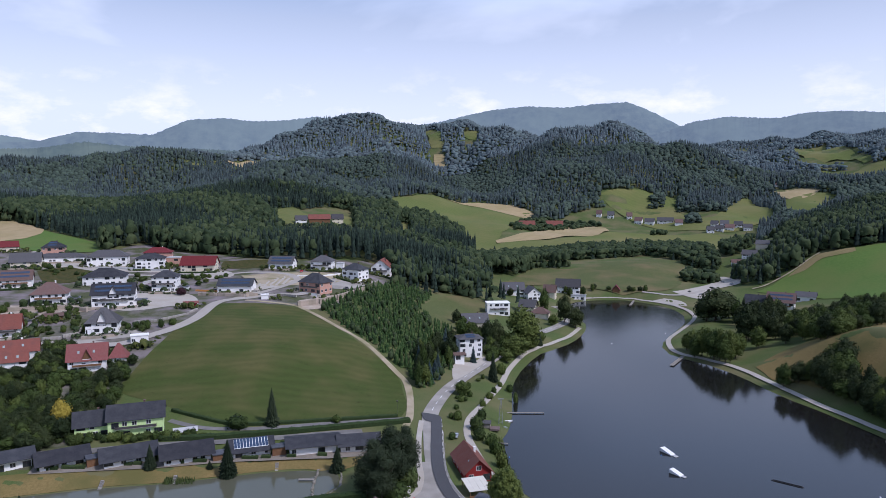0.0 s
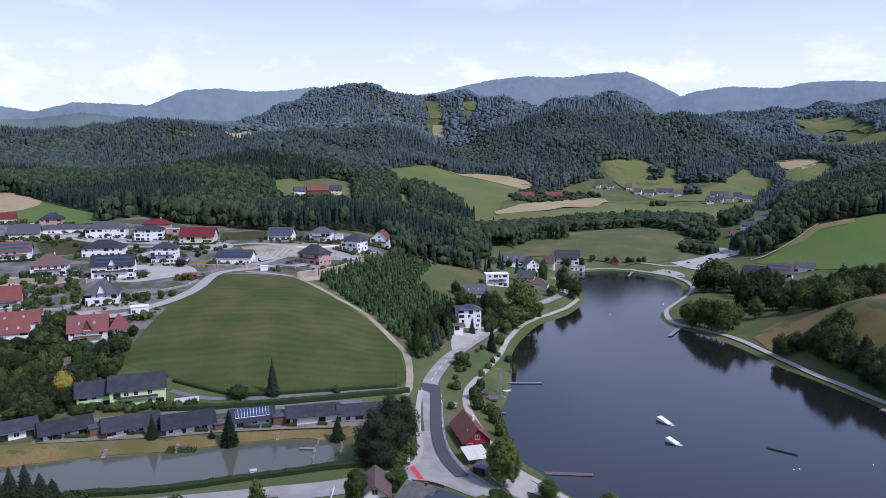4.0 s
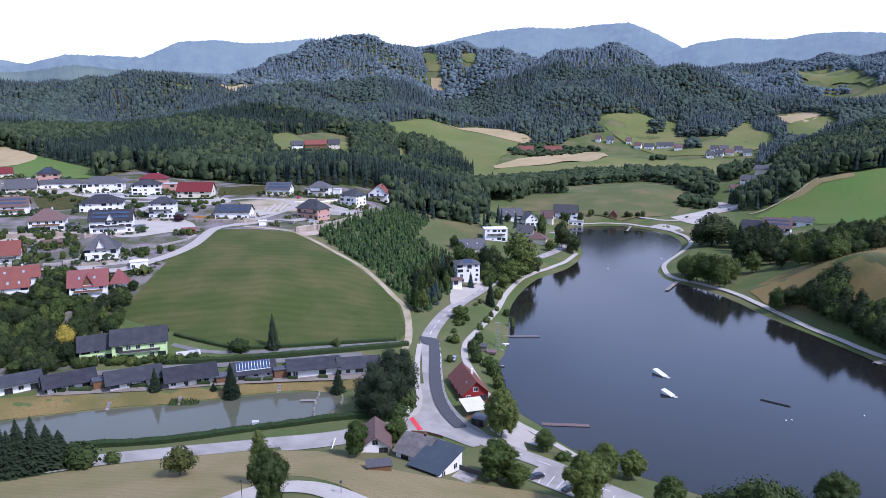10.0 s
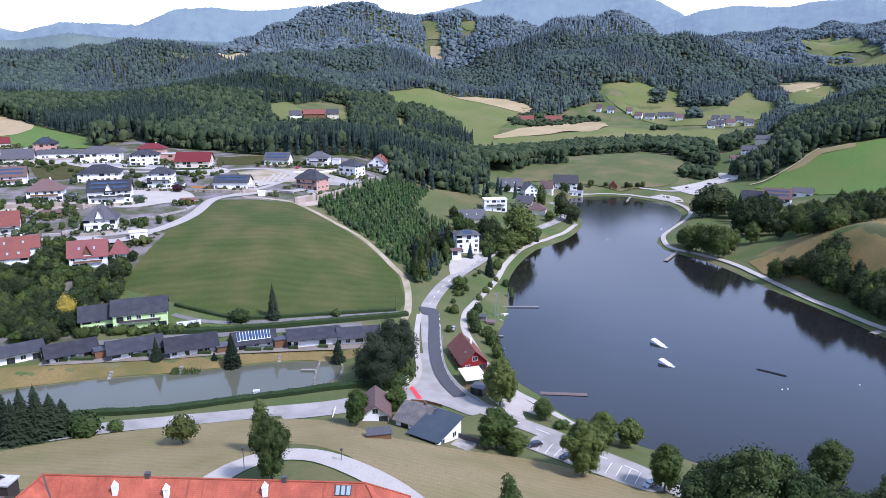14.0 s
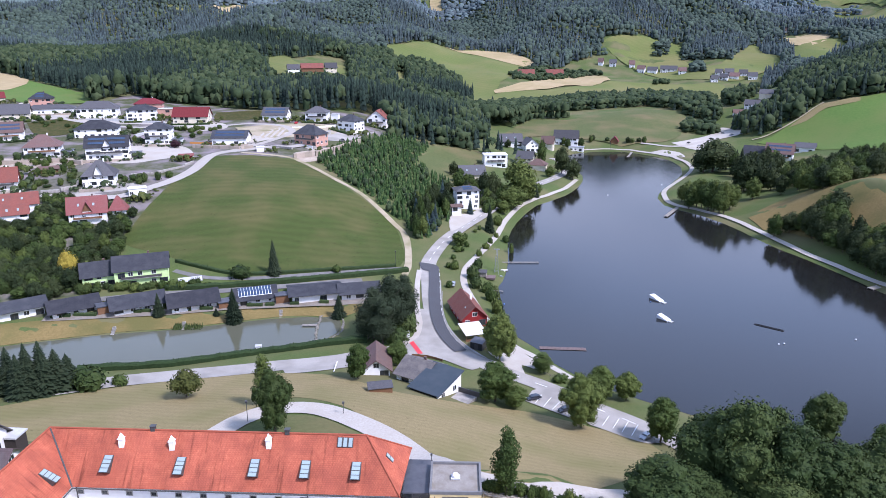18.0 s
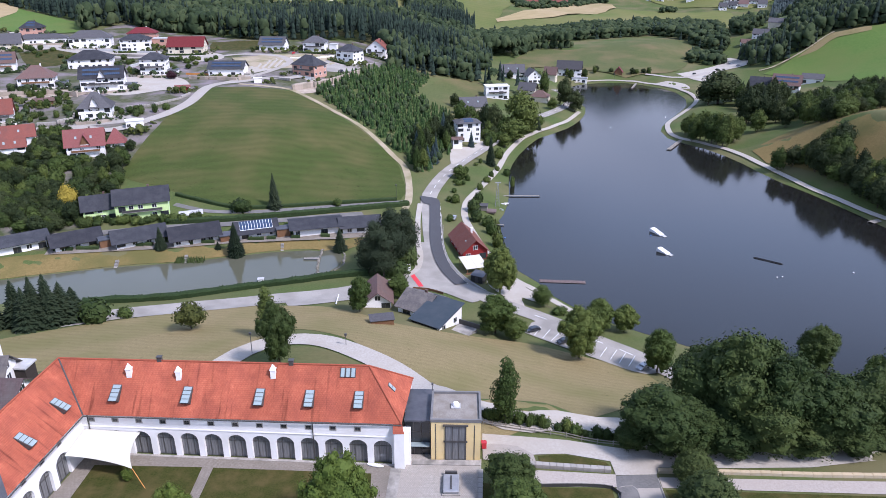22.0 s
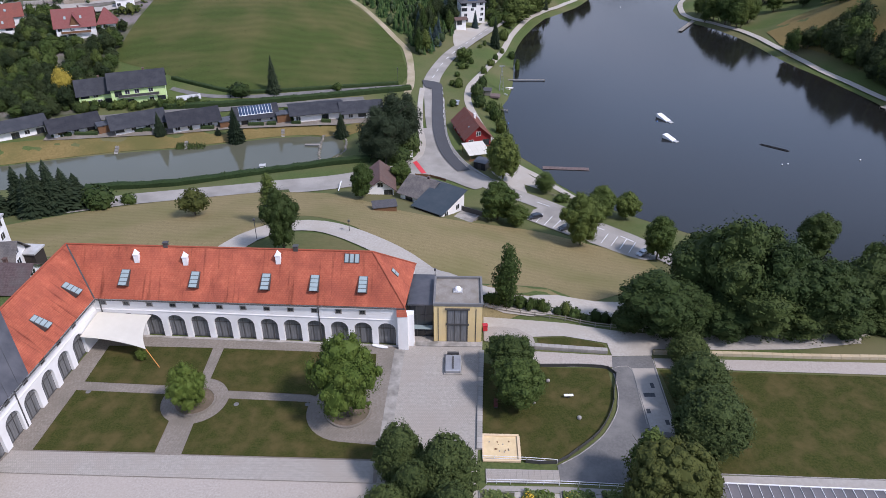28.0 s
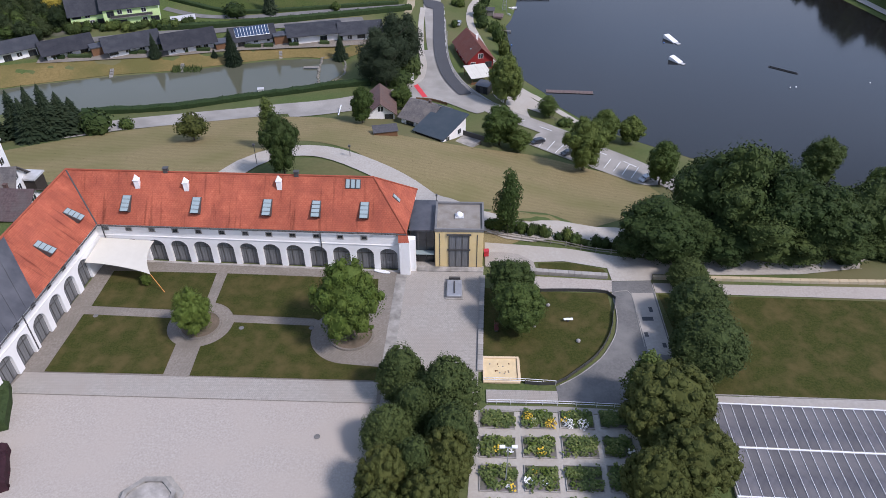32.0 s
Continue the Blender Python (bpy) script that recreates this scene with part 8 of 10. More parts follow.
def house(label, x, y, rot, w, d, h, rise, roof="hip", walls="plaster_white", tiles="roof_anthracite", extras="", z=None, category="house", group="", over=0.9):
    """A house: front wall centre at x, y, facing its local -y; width, depth, wall height and roof rise in metres."""
    zb = (min(gz(x, y), gz(x + d * math.sin(radians(-rot)), y + d * math.cos(radians(rot)))) - 0.1) if z is None else z
    ob = thing("house", x, y, zb, rot, label, category, group)
    HOUSES.append((x, y, rot, w, d))
    rr = random.Random(int(x * 7 + y * 3))
    a = w / 2
    o = 1.7 if "deep" in extras else over
    bm = bmesh.new()
    low = -2.0
    box(bm, -a, 0, low, a, d, h)
    if roof == "front":
        v = [bm.verts.new(q) for q in ((-a, 0, h), (a, 0, h), (0, 0, h + rise), (-a, d, h), (a, d, h), (0, d, h + rise))]
        for f in ((0, 1, 2), (4, 3, 5), (0, 2, 5, 3), (1, 4, 5, 2)):
            bm.faces.new([v[i] for i in f])
    if roof == "shed":
        v = [bm.verts.new(q) for q in ((-a, 0, h), (-a, d, h), (-a, d, h + rise), (a, 0, h), (a, d, h), (a, d, h + rise))]
        for f in ((1, 0, 2), (3, 4, 5), (0, 3, 5, 2), (4, 1, 2, 5)):
            bm.faces.new([v[i] for i in f])
    if roof == "side":
        v = [bm.verts.new(q) for q in ((-a, 0, h), (-a, d, h), (-a, d / 2, h + rise), (a, 0, h), (a, d, h), (a, d / 2, h + rise))]
        for f in ((1, 0, 2), (3, 4, 5), (0, 3, 5, 2), (4, 1, 2, 5)):
            bm.faces.new([v[i] for i in f])
    part("wall", bm, walls, ob)
    drop = lambda run: o * rise / max(run, 0.1)
    top = 0.14
    if roof == "hip":
        r = min(a, d / 2) * 0.98
        ez = h - drop(d / 2)
        e = [Vector(q) for q in ((-a - o, -o, ez), (a + o, -o, ez), (a + o, d + o, ez), (-a - o, d + o, ez))]
        if w >= d:
            p, q = Vector((-a + r, d / 2, h + rise)), Vector((a - r, d / 2, h + rise))
            faces = [[e[0], e[1], q, p], [e[1], e[2], q], [e[2], e[3], p, q], [e[3], e[0], p]]
        else:
            p, q = Vector((0, r, h + rise)), Vector((0, d - r, h + rise))
            faces = [[e[0], e[1], p], [e[1], e[2], q, p], [e[2], e[3], q], [e[3], e[0], p, q]]
        for f in faces:
            slab("roof_slope", [v + Vector((0, 0, top)) for v in f], tiles, ob, 0.16)
    elif roof == "side":
        ez = h - drop(d / 2)
        for f in ([(-a - o, -o, ez), (a + o, -o, ez), (a + o, d / 2, h + rise), (-a - o, d / 2, h + rise)], [(a + o, d + o, ez), (-a - o, d + o, ez), (-a - o, d / 2, h + rise), (a + o, d / 2, h + rise)]):
            slab("roof_slope", [Vector(v) + Vector((0, 0, top)) for v in f], tiles, ob, 0.16)
    elif roof == "shed":
        k = o * rise / d
        slab("roof_slope", [Vector(v) for v in ((-a - o, -o, h - k + top), (a + o, -o, h - k + top), (a + o, d + o, h + rise + k + top), (-a - o, d + o, h + rise + k + top))], tiles, ob, 0.2)
        part("timber_front", boxes((-a, -0.07, 0.2, a * 0.5, -0.01, h - 0.1)), "wood_dark", ob, "dark glazed timber front")
    elif roof == "front":
        ez = h - drop(a)
        for f in ([(-a - o, -o, ez), (0, -o, h + rise), (0, d + o, h + rise), (-a - o, d + o, ez)], [(a + o, -o, ez), (a + o, d + o, ez), (0, d + o, h + rise), (0, -o, h + rise)]):
            slab("roof_slope", [Vector(v) + Vector((0, 0, top)) for v in f], tiles, ob, 0.16)
    else:
        part("flat_roof", boxes((-a - 0.3, -0.3, h, a + 0.3, d + 0.3, h + 0.35)), tiles, ob)
    if "plain" not in extras:
        storeys = max(1, int(h / 2.55))
        sh = h / storeys
        for k in range(storeys):
            n = max(1, int(w / 3.8))
            for i in range(n):
                if rr.random() < 0.24:
                    continue
                kind = rr.choices(("normal", "wide", "door", "small"), (4, 2, 2.2 if k == 0 else 0.8, 0.8))[0]
                zz = k * sh + (0.15 if kind == "door" else 0.95)
                add_window(ob, kind, -a + (i + 0.5 + rr.uniform(-0.2, 0.2)) * w / n, 0, zz, 0)
            m = max(1, int(d / 4.0))
            for i in range(m):
                yy = (i + 0.5) * d / m
                if rr.random() < 0.75:
                    add_window(ob, "normal", a, yy + rr.uniform(-0.6, 0.6), k * sh + 0.95, 90)
                if x > 0 and rr.random() < 0.75:
                    add_window(ob, "normal", -a, yy, k * sh + 0.95, -90)
        if roof == "front" and rise > 1.8:
            add_window(ob, "normal", 0, 0, h + 0.4, 0)
        if roof == "side" and rise > 1.8:
            add_window(ob, "normal", a, d / 2, h + 0.3, 90)
    if roof != "flat" and "nochim" not in extras:
        part("chimney", boxes((a * 0.3 - 0.35, d * 0.55 - 0.3, h, a * 0.3 + 0.35, d * 0.55 + 0.3, h + rise + 0.7), (a * 0.3 - 0.43, d * 0.55 - 0.38, h + rise + 0.7, a * 0.3 + 0.43, d * 0.55 + 0.38, h + rise + 0.82)), "plaster_white" if "white_chim" in extras else "roof_brown", ob)
    if "balcony" in extras:
        bal = part("balcony", boxes((-a * 0.75, -1.3, h * 0.5 - 0.1, a * 0.75, 0, h * 0.5 + 0.08)), "stone", ob)
        part("railing", boxes((-a * 0.75, -1.3, h * 0.5 + 0.08, a * 0.75, -1.22, h * 0.5 + 1.0), (-a * 0.75, -1.22, h * 0.5 + 0.08, -a * 0.75 + 0.08, 0, h * 0.5 + 1.0), (a * 0.75 - 0.08, -1.22, h * 0.5 + 0.08, a * 0.75, 0, h * 0.5 + 1.0)), "wood_brown" if "wood" in extras else "frame_dark", bal)
    if "solar" in extras and roof in ("side", "hip"):
        n = int((w * (0.9 if roof == "side" else 0.45)) / 1.12)
        run = Vector((0, d / 2, rise))
        slope = math.atan2(rise, d / 2)
        rows_ = 3 if "solar3" in extras else 2
        if rows_ == 3:
            part("panel_frame", boxes((-n * 0.56, -d * 0.26, 0, n * 0.56, d * 0.24, 0.04)), "frame_white", ob, "white mounting frame", Matrix.Translation((0, run.y * 0.48, h + run.z * 0.48 + top + 0.12)) @ Matrix.Rotation(slope, 4, "X"))
        for j in range(rows_):
            for i in range(n):
                px = (i - (n - 1) / 2) * 1.12
                t = (j + 0.75) / (rows_ + 0.6)
                p = Vector((px, run.y * t, h + run.z * t + top + 0.14))
                sp = part("solar_panel", boxes((-0.5, -0.8 if rows_ == 2 else -0.72, 0, 0.5, 0.8 if rows_ == 2 else 0.72, 0.05)), "solar", ob, "", Matrix.Translation(p) @ Matrix.Rotation(slope, 4, "X"))
    if "dormer" in extras:
        dz = h + 0.2
        dm = part("dormer", boxes((-1.9, -0.2, h - 1.6, 1.9, d * 0.4, dz)), walls, ob)
        pk = h + rise * 0.8
        for f in ([(-2.4, -0.9, dz - 0.3), (0, -0.9, pk), (0, d * 0.45, pk), (-2.4, d * 0.45, dz - 0.3)], [(2.4, -0.9, dz - 0.3), (2.4, d * 0.45, dz - 0.3), (0, d * 0.45, pk), (0, -0.9, pk)]):
            slab("dormer_roof", [Vector(v) + Vector((0, 0, 0.12)) for v in f], tiles, dm, 0.14)
        bm = bmesh.new()
        bm.faces.new([bm.verts.new(v) for v in ((-1.9, -0.2, dz), (1.9, -0.2, dz), (0, -0.2, pk))])
        part("gable", bm, "wood_brown" if "wood" in extras else walls, dm)
    if "roofwin" in extras:
        slope = math.atan2(rise, d / 2)
        for i in (-0.45, 0.35):
            part("roof_window", boxes((-0.45, -0.7, 0, 0.45, 0.7, 0.12)), "glass_pale", ob, "", Matrix.Translation((a * i, d * 0.22, h + rise * 0.44 + top + 0.08)) @ Matrix.Rotation(slope, 4, "X"))
    if "wing" in extras:
        wg = part("garage_wing", boxes((a, 1.5, low, a + 6.5, 8.5, 3.0)), walls, ob)
        part("wing_roof", boxes((a + 0.02, 1.1, 3.0, a + 6.9, 8.9, 3.3)), "sheet_dark", wg)
        part("garage_door", boxes((a + 1.2, 1.42, 0.0, a + 5.6, 1.52, 2.4)), "frame_dark", wg)
    if "garage" in extras:
        part("garage_door", boxes((-a + 0.9, -0.06, 0.0, -a + 4.2, 0.03, 2.3)), "frame_white", ob)
    if "terrace" in extras:
        tp = part("terrace", boxes((-a - 0.5, -4.0, -1.5, a + 0.5, 0, 0.05)), "stone", ob)
        part("parapet", boxes((-a - 0.5, -4.1, -1.4, a + 0.5, -4.0, 0.75)), "plaster_white", tp)
    return ob


# the village on the hill
house("white house with a salmon tiled roof and timber gable", -164.3, 319.0, 21, 16.0, 12.0, 6.2, 6.2, "side", "plaster_white", "roof_salmon", "balcony dormer wood roofwin")
house("small white annex with a salmon tiled roof", -153.9, 327.6, 17, 7.2, 6.5, 4.4, 5.1, "hip", "plaster_white", "roof_salmon", "nochim")
house("white house with a long red tiled roof", -201.6, 325.8, 28, 19.3, 11.6, 5.4, 4.3, "side", "plaster_white", "roof_red", "roofwin white_chim")
house("white garden wing with a red tiled roof", -196.6, 315.9, 28, 11.3, 6.2, 5.6, 2.8, "side", "plaster_white", "roof_red", "nochim roofwin")
house("house with a steep red tiled roof", -223.5, 355.4, 22, 12.1, 8.4, 5.3, 6.0, "side", "plaster_white", "roof_red", "white_chim balcony")
house("white villa with a dark hipped roof and gabled front", -177.1, 360.2, 16, 15.4, 13.1, 6.2, 6.3, "hip", "plaster_white", "roof_grey", "dormer white_chim garage")
house("large white house with roof terrace and solar panels", -197.5, 416.6, 16, 23.3, 14.0, 7.8, 5.5, "side", "plaster_white", "roof_anthracite", "solar dormer balcony wing")
house("white house with a brown hipped roof", -237.0, 418.7, 20, 19.2, 15.4, 6.8, 5.8, "hip", "plaster_white", "roof_brown", "balcony wood white_chim wing")
house("white house with garage and dark hipped roof", -186.1, 465.6, 10, 16.0, 12.8, 10.5, 3.4, "hip", "plaster_white", "roof_anthracite", "balcony wing")
house("white villa with a wide dark hipped roof", -234.2, 481.7, 16, 26.4, 18.5, 6.2, 4.8, "hip", "plaster_white", "roof_anthracite")
house("white house with brown roof and solar panels", -284.6, 464.4, 25, 19.4, 13.6, 5.9, 5.6, "side", "plaster_white", "roof_brown", "solar balcony wood")
house("cream house with a grey gabled roof", -323.0, 541.2, 23, 20.6, 14.4, 5.6, 6.2, "side", "plaster_cream", "roof_grey")
house("brick-red shell house with a grey hipped roof", -343.1, 615.3, 15, 16.9, 13.5, 6.8, 4.8, "hip", "plaster_pink", "roof_anthracite", "solar")
house("long low white house with a grey roof", -314.5, 575.8, 21, 36.1, 14.4, 4.5, 2.6, "hip", "plaster_white", "roof_grey")
house("long white bungalow with a grey hipped roof", -271.2, 564.8, 16, 29.8, 14.9, 7.6, 4.7, "hip", "plaster_white", "roof_grey", "terrace")
house("white house with a grey hipped roof", -230.9, 550.4, 15, 20.9, 14.6, 8.7, 3.3, "hip", "plaster_white", "roof_anthracite", "terrace")
house("house with a maroon hipped roof", -236.8, 579.8, 12, 21.1, 12.7, 9.6, 3.6, "hip", "plaster_pink", "roof_maroon", "white_chim")
house("flat-roofed pinkish unfinished building", -218.8, 568.1, 9, 10.6, 8.5, 6.8, 0.0, "flat", "plaster_pink", "plaster_grey")
house("long pale house with a maroon gabled roof", -189.8, 539.6, 4, 25.4, 15.2, 5.6, 6.1, "side", "plaster_cream", "roof_maroon")
house("white bungalow with an anthracite gabled roof", -139.3, 464.6, 1, 22.3, 13.4, 4.8, 4.0, "side", "plaster_white", "roof_anthracite", "solar")
house("white bungalow with a grey gabled roof", -127.9, 547.4, -5, 18.6, 13.0, 4.8, 5.0, "side", "plaster_white", "roof_grey", "solar")
house("two-storey white house with a grey hipped roof", -95.7, 544.3, -4, 16.1, 12.9, 7.4, 3.7, "hip", "plaster_white", "roof_grey", "balcony")
house("white flat-roofed garage beside the house", -82.0, 548.2, -6, 5.7, 5.1, 5.7, 0.0, "flat", "plaster_white", "plaster_grey", "plain")
house("white house with a dark hipped roof", -69.3, 516.6, -31, 15.1, 12.1, 7.8, 3.8, "hip", "plaster_white", "roof_anthracite")
house("white house with a red gabled roof", -50.9, 557.0, -7, 15.1, 15.1, 6.7, 5.9, "front", "plaster_white", "roof_red", "balcony")
house("pink rendered house with an anthracite hipped roof", -89.8, 466.4, -30, 17.9, 12.5, 7.5, 5.2, "hip", "plaster_pink", "roof_anthracite", "balcony terrace")
house("small white transformer kiosk by the road", -113.8, 443.5, 14, 4.5, 4.0, 2.9, 0.0, "flat", "plaster_white", "plaster_white", "plain")
house("small red garden shed", -152.2, 419.8, 20, 7.2, 4.3, 2.4, 0.7, "side", "red_boards", "roof_salmon", "plain nochim")
house("white garage cut into the slope", -152.9, 349.2, 24, 8.2, 4.9, 3.8, 0.0, "flat", "plaster_white", "plaster_white")
house("small dark timber shed", -215.5, 384.5, 29, 9.0, 5.4, 2.5, 1.1, "side", "wood_brown", "roof_brown", "plain nochim")
house("house with a maroon roof at the forest edge", -386.7, 623.0, 37, 17.0, 11.9, 4.9, 4.5, "side", "plaster_cream", "roof_maroon")
# below the field and beside the pond
house("light green house with a dark roof, lower wing", -135.0, 264.4, 24, 12.8, 9.6, 5.3, 4.3, "side", "plaster_green", "roof_anthracite")
house("light green house with a dark gabled roof", -119.5, 266.8, 20, 19.9, 11.9, 7.2, 4.3, "side", "plaster_green", "roof_anthracite", "balcony")
house("open carport with a pale sheet roof", -100.8, 268.0, 21, 7.4, 4.4, 2.4, 0.6, "side", "wood_brown", "plaster_grey", "plain nochim")
house("white pond-side bungalow with a dark gabled roof", -152.9, 238.8, 37, 15.8, 9.8, 4.0, 1.8, "side", "plaster_white", "roof_anthracite", "nochim deep ", group="pond bungalows")
house("white pond-side bungalow with a dark gabled roof", -135.2, 243.4, 34, 15.0, 9.3, 3.0, 2.5, "side", "plaster_white", "roof_anthracite", "nochim deep ", group="pond bungalows")
house("white pond-side bungalow with a dark gabled roof", -113.0, 246.4, 29, 16.9, 10.5, 3.3, 2.6, "side", "plaster_white", "roof_anthracite", "nochim deep ", group="pond bungalows")
house("white pond-side bungalow with a dark gabled roof", -93.2, 249.1, 25, 16.1, 10.0, 3.5, 2.9, "side", "plaster_white", "roof_anthracite", "nochim deep ", group="pond bungalows")
house("white pond-side bungalow covered in solar panels", -71.6, 255.2, 20, 13.9, 8.6, 3.2, 2.6, "side", "plaster_white", "roof_anthracite", "nochim deep solar solar3", group="pond bungalows")
house("white pond-side bungalow with a dark gabled roof", -48.9, 257.7, 15, 17.8, 11.0, 3.7, 1.5, "side", "plaster_white", "roof_anthracite", "nochim deep ", group="pond bungalows")
house("white pond-side bungalow with a dark gabled roof", -32.2, 260.7, 12, 13.8, 8.5, 3.7, 2.2, "side", "plaster_white", "roof_anthracite", "nochim deep ", group="pond bungalows")
house("dark flat-roofed carport between bungalows", -124.5, 244.4, 32, 5.3, 4.2, 3.0, 0.0, "flat", "wood_brown", "sheet_dark", "plain nochim")
house("dark flat-roofed carport between bungalows", -61.5, 255.9, 18, 4.9, 3.9, 3.2, 0.0, "flat", "wood_brown", "sheet_dark", "plain nochim")
house("dark flat-roofed carport between bungalows", -81.8, 251.4, 23, 5.6, 4.5, 2.4, 0.0, "flat", "wood_brown", "sheet_dark", "plain nochim")
# beside the lake
house("white guest house with a low grey hipped roof", 15.4, 401.0, 12, 13.3, 10.6, 11.1, 1.9, "hip", "plaster_white", "roof_grey", "solar")
house("low white garage wing of the guest house", 8.5, 383.6, 13, 5.2, 4.2, 5.8, 0.8, "side", "plaster_white", "roof_brown", "nochim")
house("cream house with a grey gabled roof", 21.3, 470.5, 10, 17.0, 11.9, 4.7, 5.1, "side", "plaster_cream", "roof_grey", "roofwin")
house("modern white flat-roofed house", 40.8, 526.3, 6, 17.3, 10.4, 9.1, 0.0, "flat", "plaster_white", "plaster_white", "balcony")
house("white house with a steep grey roof", 60.8, 614.6, 4, 18.9, 13.2, 5.5, 5.6, "side", "plaster_white", "roof_grey", "roofwin")
house("white inn with a grey gabled roof", 77.6, 605.0, 13, 11.4, 13.7, 6.4, 4.9, "front", "plaster_white", "roof_grey")
house("white house with a brown-grey roof", 93.8, 629.0, -19, 10.2, 9.2, 6.1, 5.5, "side", "plaster_cream", "roof_brown")
house("long white house with a grey roof", 115.4, 657.8, -14, 21.7, 10.8, 6.9, 6.2, "side", "plaster_white", "roof_grey")
house("low white flat-roofed bathing hut", 123.6, 648.4, -15, 13.6, 6.8, 3.7, 0.0, "flat", "plaster_white", "metal_grey")
house("white house with a grey gabled roof by the road", 64.0, 545.0, -22, 12.2, 9.8, 5.6, 4.6, "side", "plaster_cream", "roof_grey")
house("house with a brown-grey hipped roof by the lake road", 71.5, 530.0, -20, 13.0, 10.0, 4.5, 3.6, "hip", "plaster_cream", "roof_brown")
house("small wooden hut with a red roof", 162.7, 665.6, -14, 6.4, 7.0, 3.6, 3.8, "front", "wood_brown", "roof_maroon", "plain nochim")
house("white house with a dark steep roof by the shore", 252.9, 571.7, -30, 14.8, 11.9, 6.0, 6.1, "side", "plaster_white", "roof_anthracite")
house("large white house with a brown roof and solar panels", 266.5, 556.0, -30, 19.8, 13.9, 7.2, 6.7, "side", "plaster_white", "roof_brown", "solar balcony wood")
house("white house with a blue-grey roof", 300.8, 584.3, -31, 15.1, 10.6, 4.2, 3.1, "side", "plaster_white", "roof_grey")
# hamlets and farms in the distance
house("white farm cottage on the wooded hill", -178.2, 880.3, 17, 13.7, 9.6, 5.5, 4.6, "side", "plaster_white", "roof_grey", "nochim")
house("dark farm barn with a red roof", -157.2, 890.3, 16, 26.3, 13.2, 6.9, 5.2, "side", "wood_brown", "roof_red", "plain nochim")
house("cream farm wing with a grey roof", -138.6, 917.7, 15, 14.1, 11.3, 7.1, 5.5, "side", "plaster_cream", "roof_grey", "nochim")
house("farmhouse with a red roof among trees", 135.7, 1162.1, -2, 25.4, 12.7, 5.4, 6.9, "side", "plaster_pink", "roof_red", "nochim")
house("barn with a red roof among trees", 186.4, 1198.7, -4, 27.9, 14.0, 4.7, 7.1, "side", "wood_brown", "roof_red", "plain nochim")
house("distant hamlet house with a red roof", 335.3, 1227.2, -30, 11.9, 9.5, 6.7, 5.5, "side", "plaster_white", "roof_brown", "nochim", group="hamlet houses")
house("distant white hamlet house with a grey roof", 354.4, 1226.0, -24, 15.2, 12.1, 6.7, 5.4, "side", "plaster_white", "roof_grey", "nochim", group="hamlet houses")
house("distant white hamlet house with a grey roof", 382.9, 1227.5, -18, 26.6, 21.3, 6.7, 5.3, "side", "plaster_white", "roof_grey", "nochim", group="hamlet houses")
house("distant hamlet house with a red roof", 397.8, 1200.8, -12, 11.8, 9.4, 6.5, 5.4, "side", "plaster_white", "roof_brown", "nochim", group="hamlet houses")
house("distant white hamlet house with a grey roof", 426.6, 1132.2, -8, 10.4, 8.3, 6.2, 5.1, "side", "plaster_white", "roof_grey", "nochim", group="hamlet houses")
house("distant white hamlet house with a grey roof", 443.9, 1142.9, -31, 12.3, 9.9, 6.2, 5.1, "side", "plaster_white", "roof_grey", "nochim", group="hamlet houses")
house("distant hamlet house with a red roof", 462.6, 1147.7, -25, 13.4, 10.7, 6.3, 5.1, "side", "plaster_white", "roof_brown", "nochim", group="hamlet houses")
house("distant white hamlet house with a grey roof", 479.3, 1154.5, -19, 11.6, 9.3, 6.3, 5.2, "side", "plaster_white", "roof_grey", "nochim", group="hamlet houses")
house("distant white hamlet house with a grey roof", 488.9, 1139.2, -12, 12.9, 10.4, 6.2, 5.1, "side", "plaster_white", "roof_grey", "nochim", group="hamlet houses")
house("distant hamlet house with a red roof", 276.9, 1272.8, -24, 8.4, 6.7, 6.9, 5.8, "side", "plaster_white", "roof_brown", "nochim", group="hamlet houses")
house("distant white hamlet house with a grey roof", 296.0, 1262.7, -18, 10.7, 8.6, 6.8, 5.7, "side", "plaster_white", "roof_grey", "nochim", group="hamlet houses")
house("distant white hamlet house with a grey roof", 461.1, 1165.7, -20, 12.9, 10.3, 6.3, 5.2, "side", "plaster_white", "roof_grey", "nochim", group="hamlet houses")
house("distant hamlet house with a red roof", 326.7, 1250.4, -6, 8.5, 6.8, 6.8, 5.7, "side", "plaster_white", "roof_brown", "nochim", group="hamlet houses")
house("distant white hamlet house with a grey roof", 444.1, 1166.7, -35, 10.6, 8.5, 6.4, 5.2, "side", "plaster_white", "roof_grey", "nochim", group="hamlet houses")
house("white house with a grey roof in the valley mouth", 335.9, 771.3, -32, 20.0, 14.0, 5.5, 4.3, "side", "plaster_white", "roof_grey")
house("large grey-roofed hall in the valley mouth", 363.0, 798.2, -33, 20.9, 12.6, 5.0, 3.9, "side", "plaster_cream", "roof_grey", "nochim")
house("small white house in the valley mouth", 318.6, 767.4, -13, 9.4, 7.5, 3.6, 3.3, "side", "plaster_white", "roof_brown", "nochim")
house("white farmhouse on the far slope", 675.7, 1440.9, -20, 17.8, 10.7, 5.7, 5.7, "side", "plaster_white", "roof_brown", "nochim")
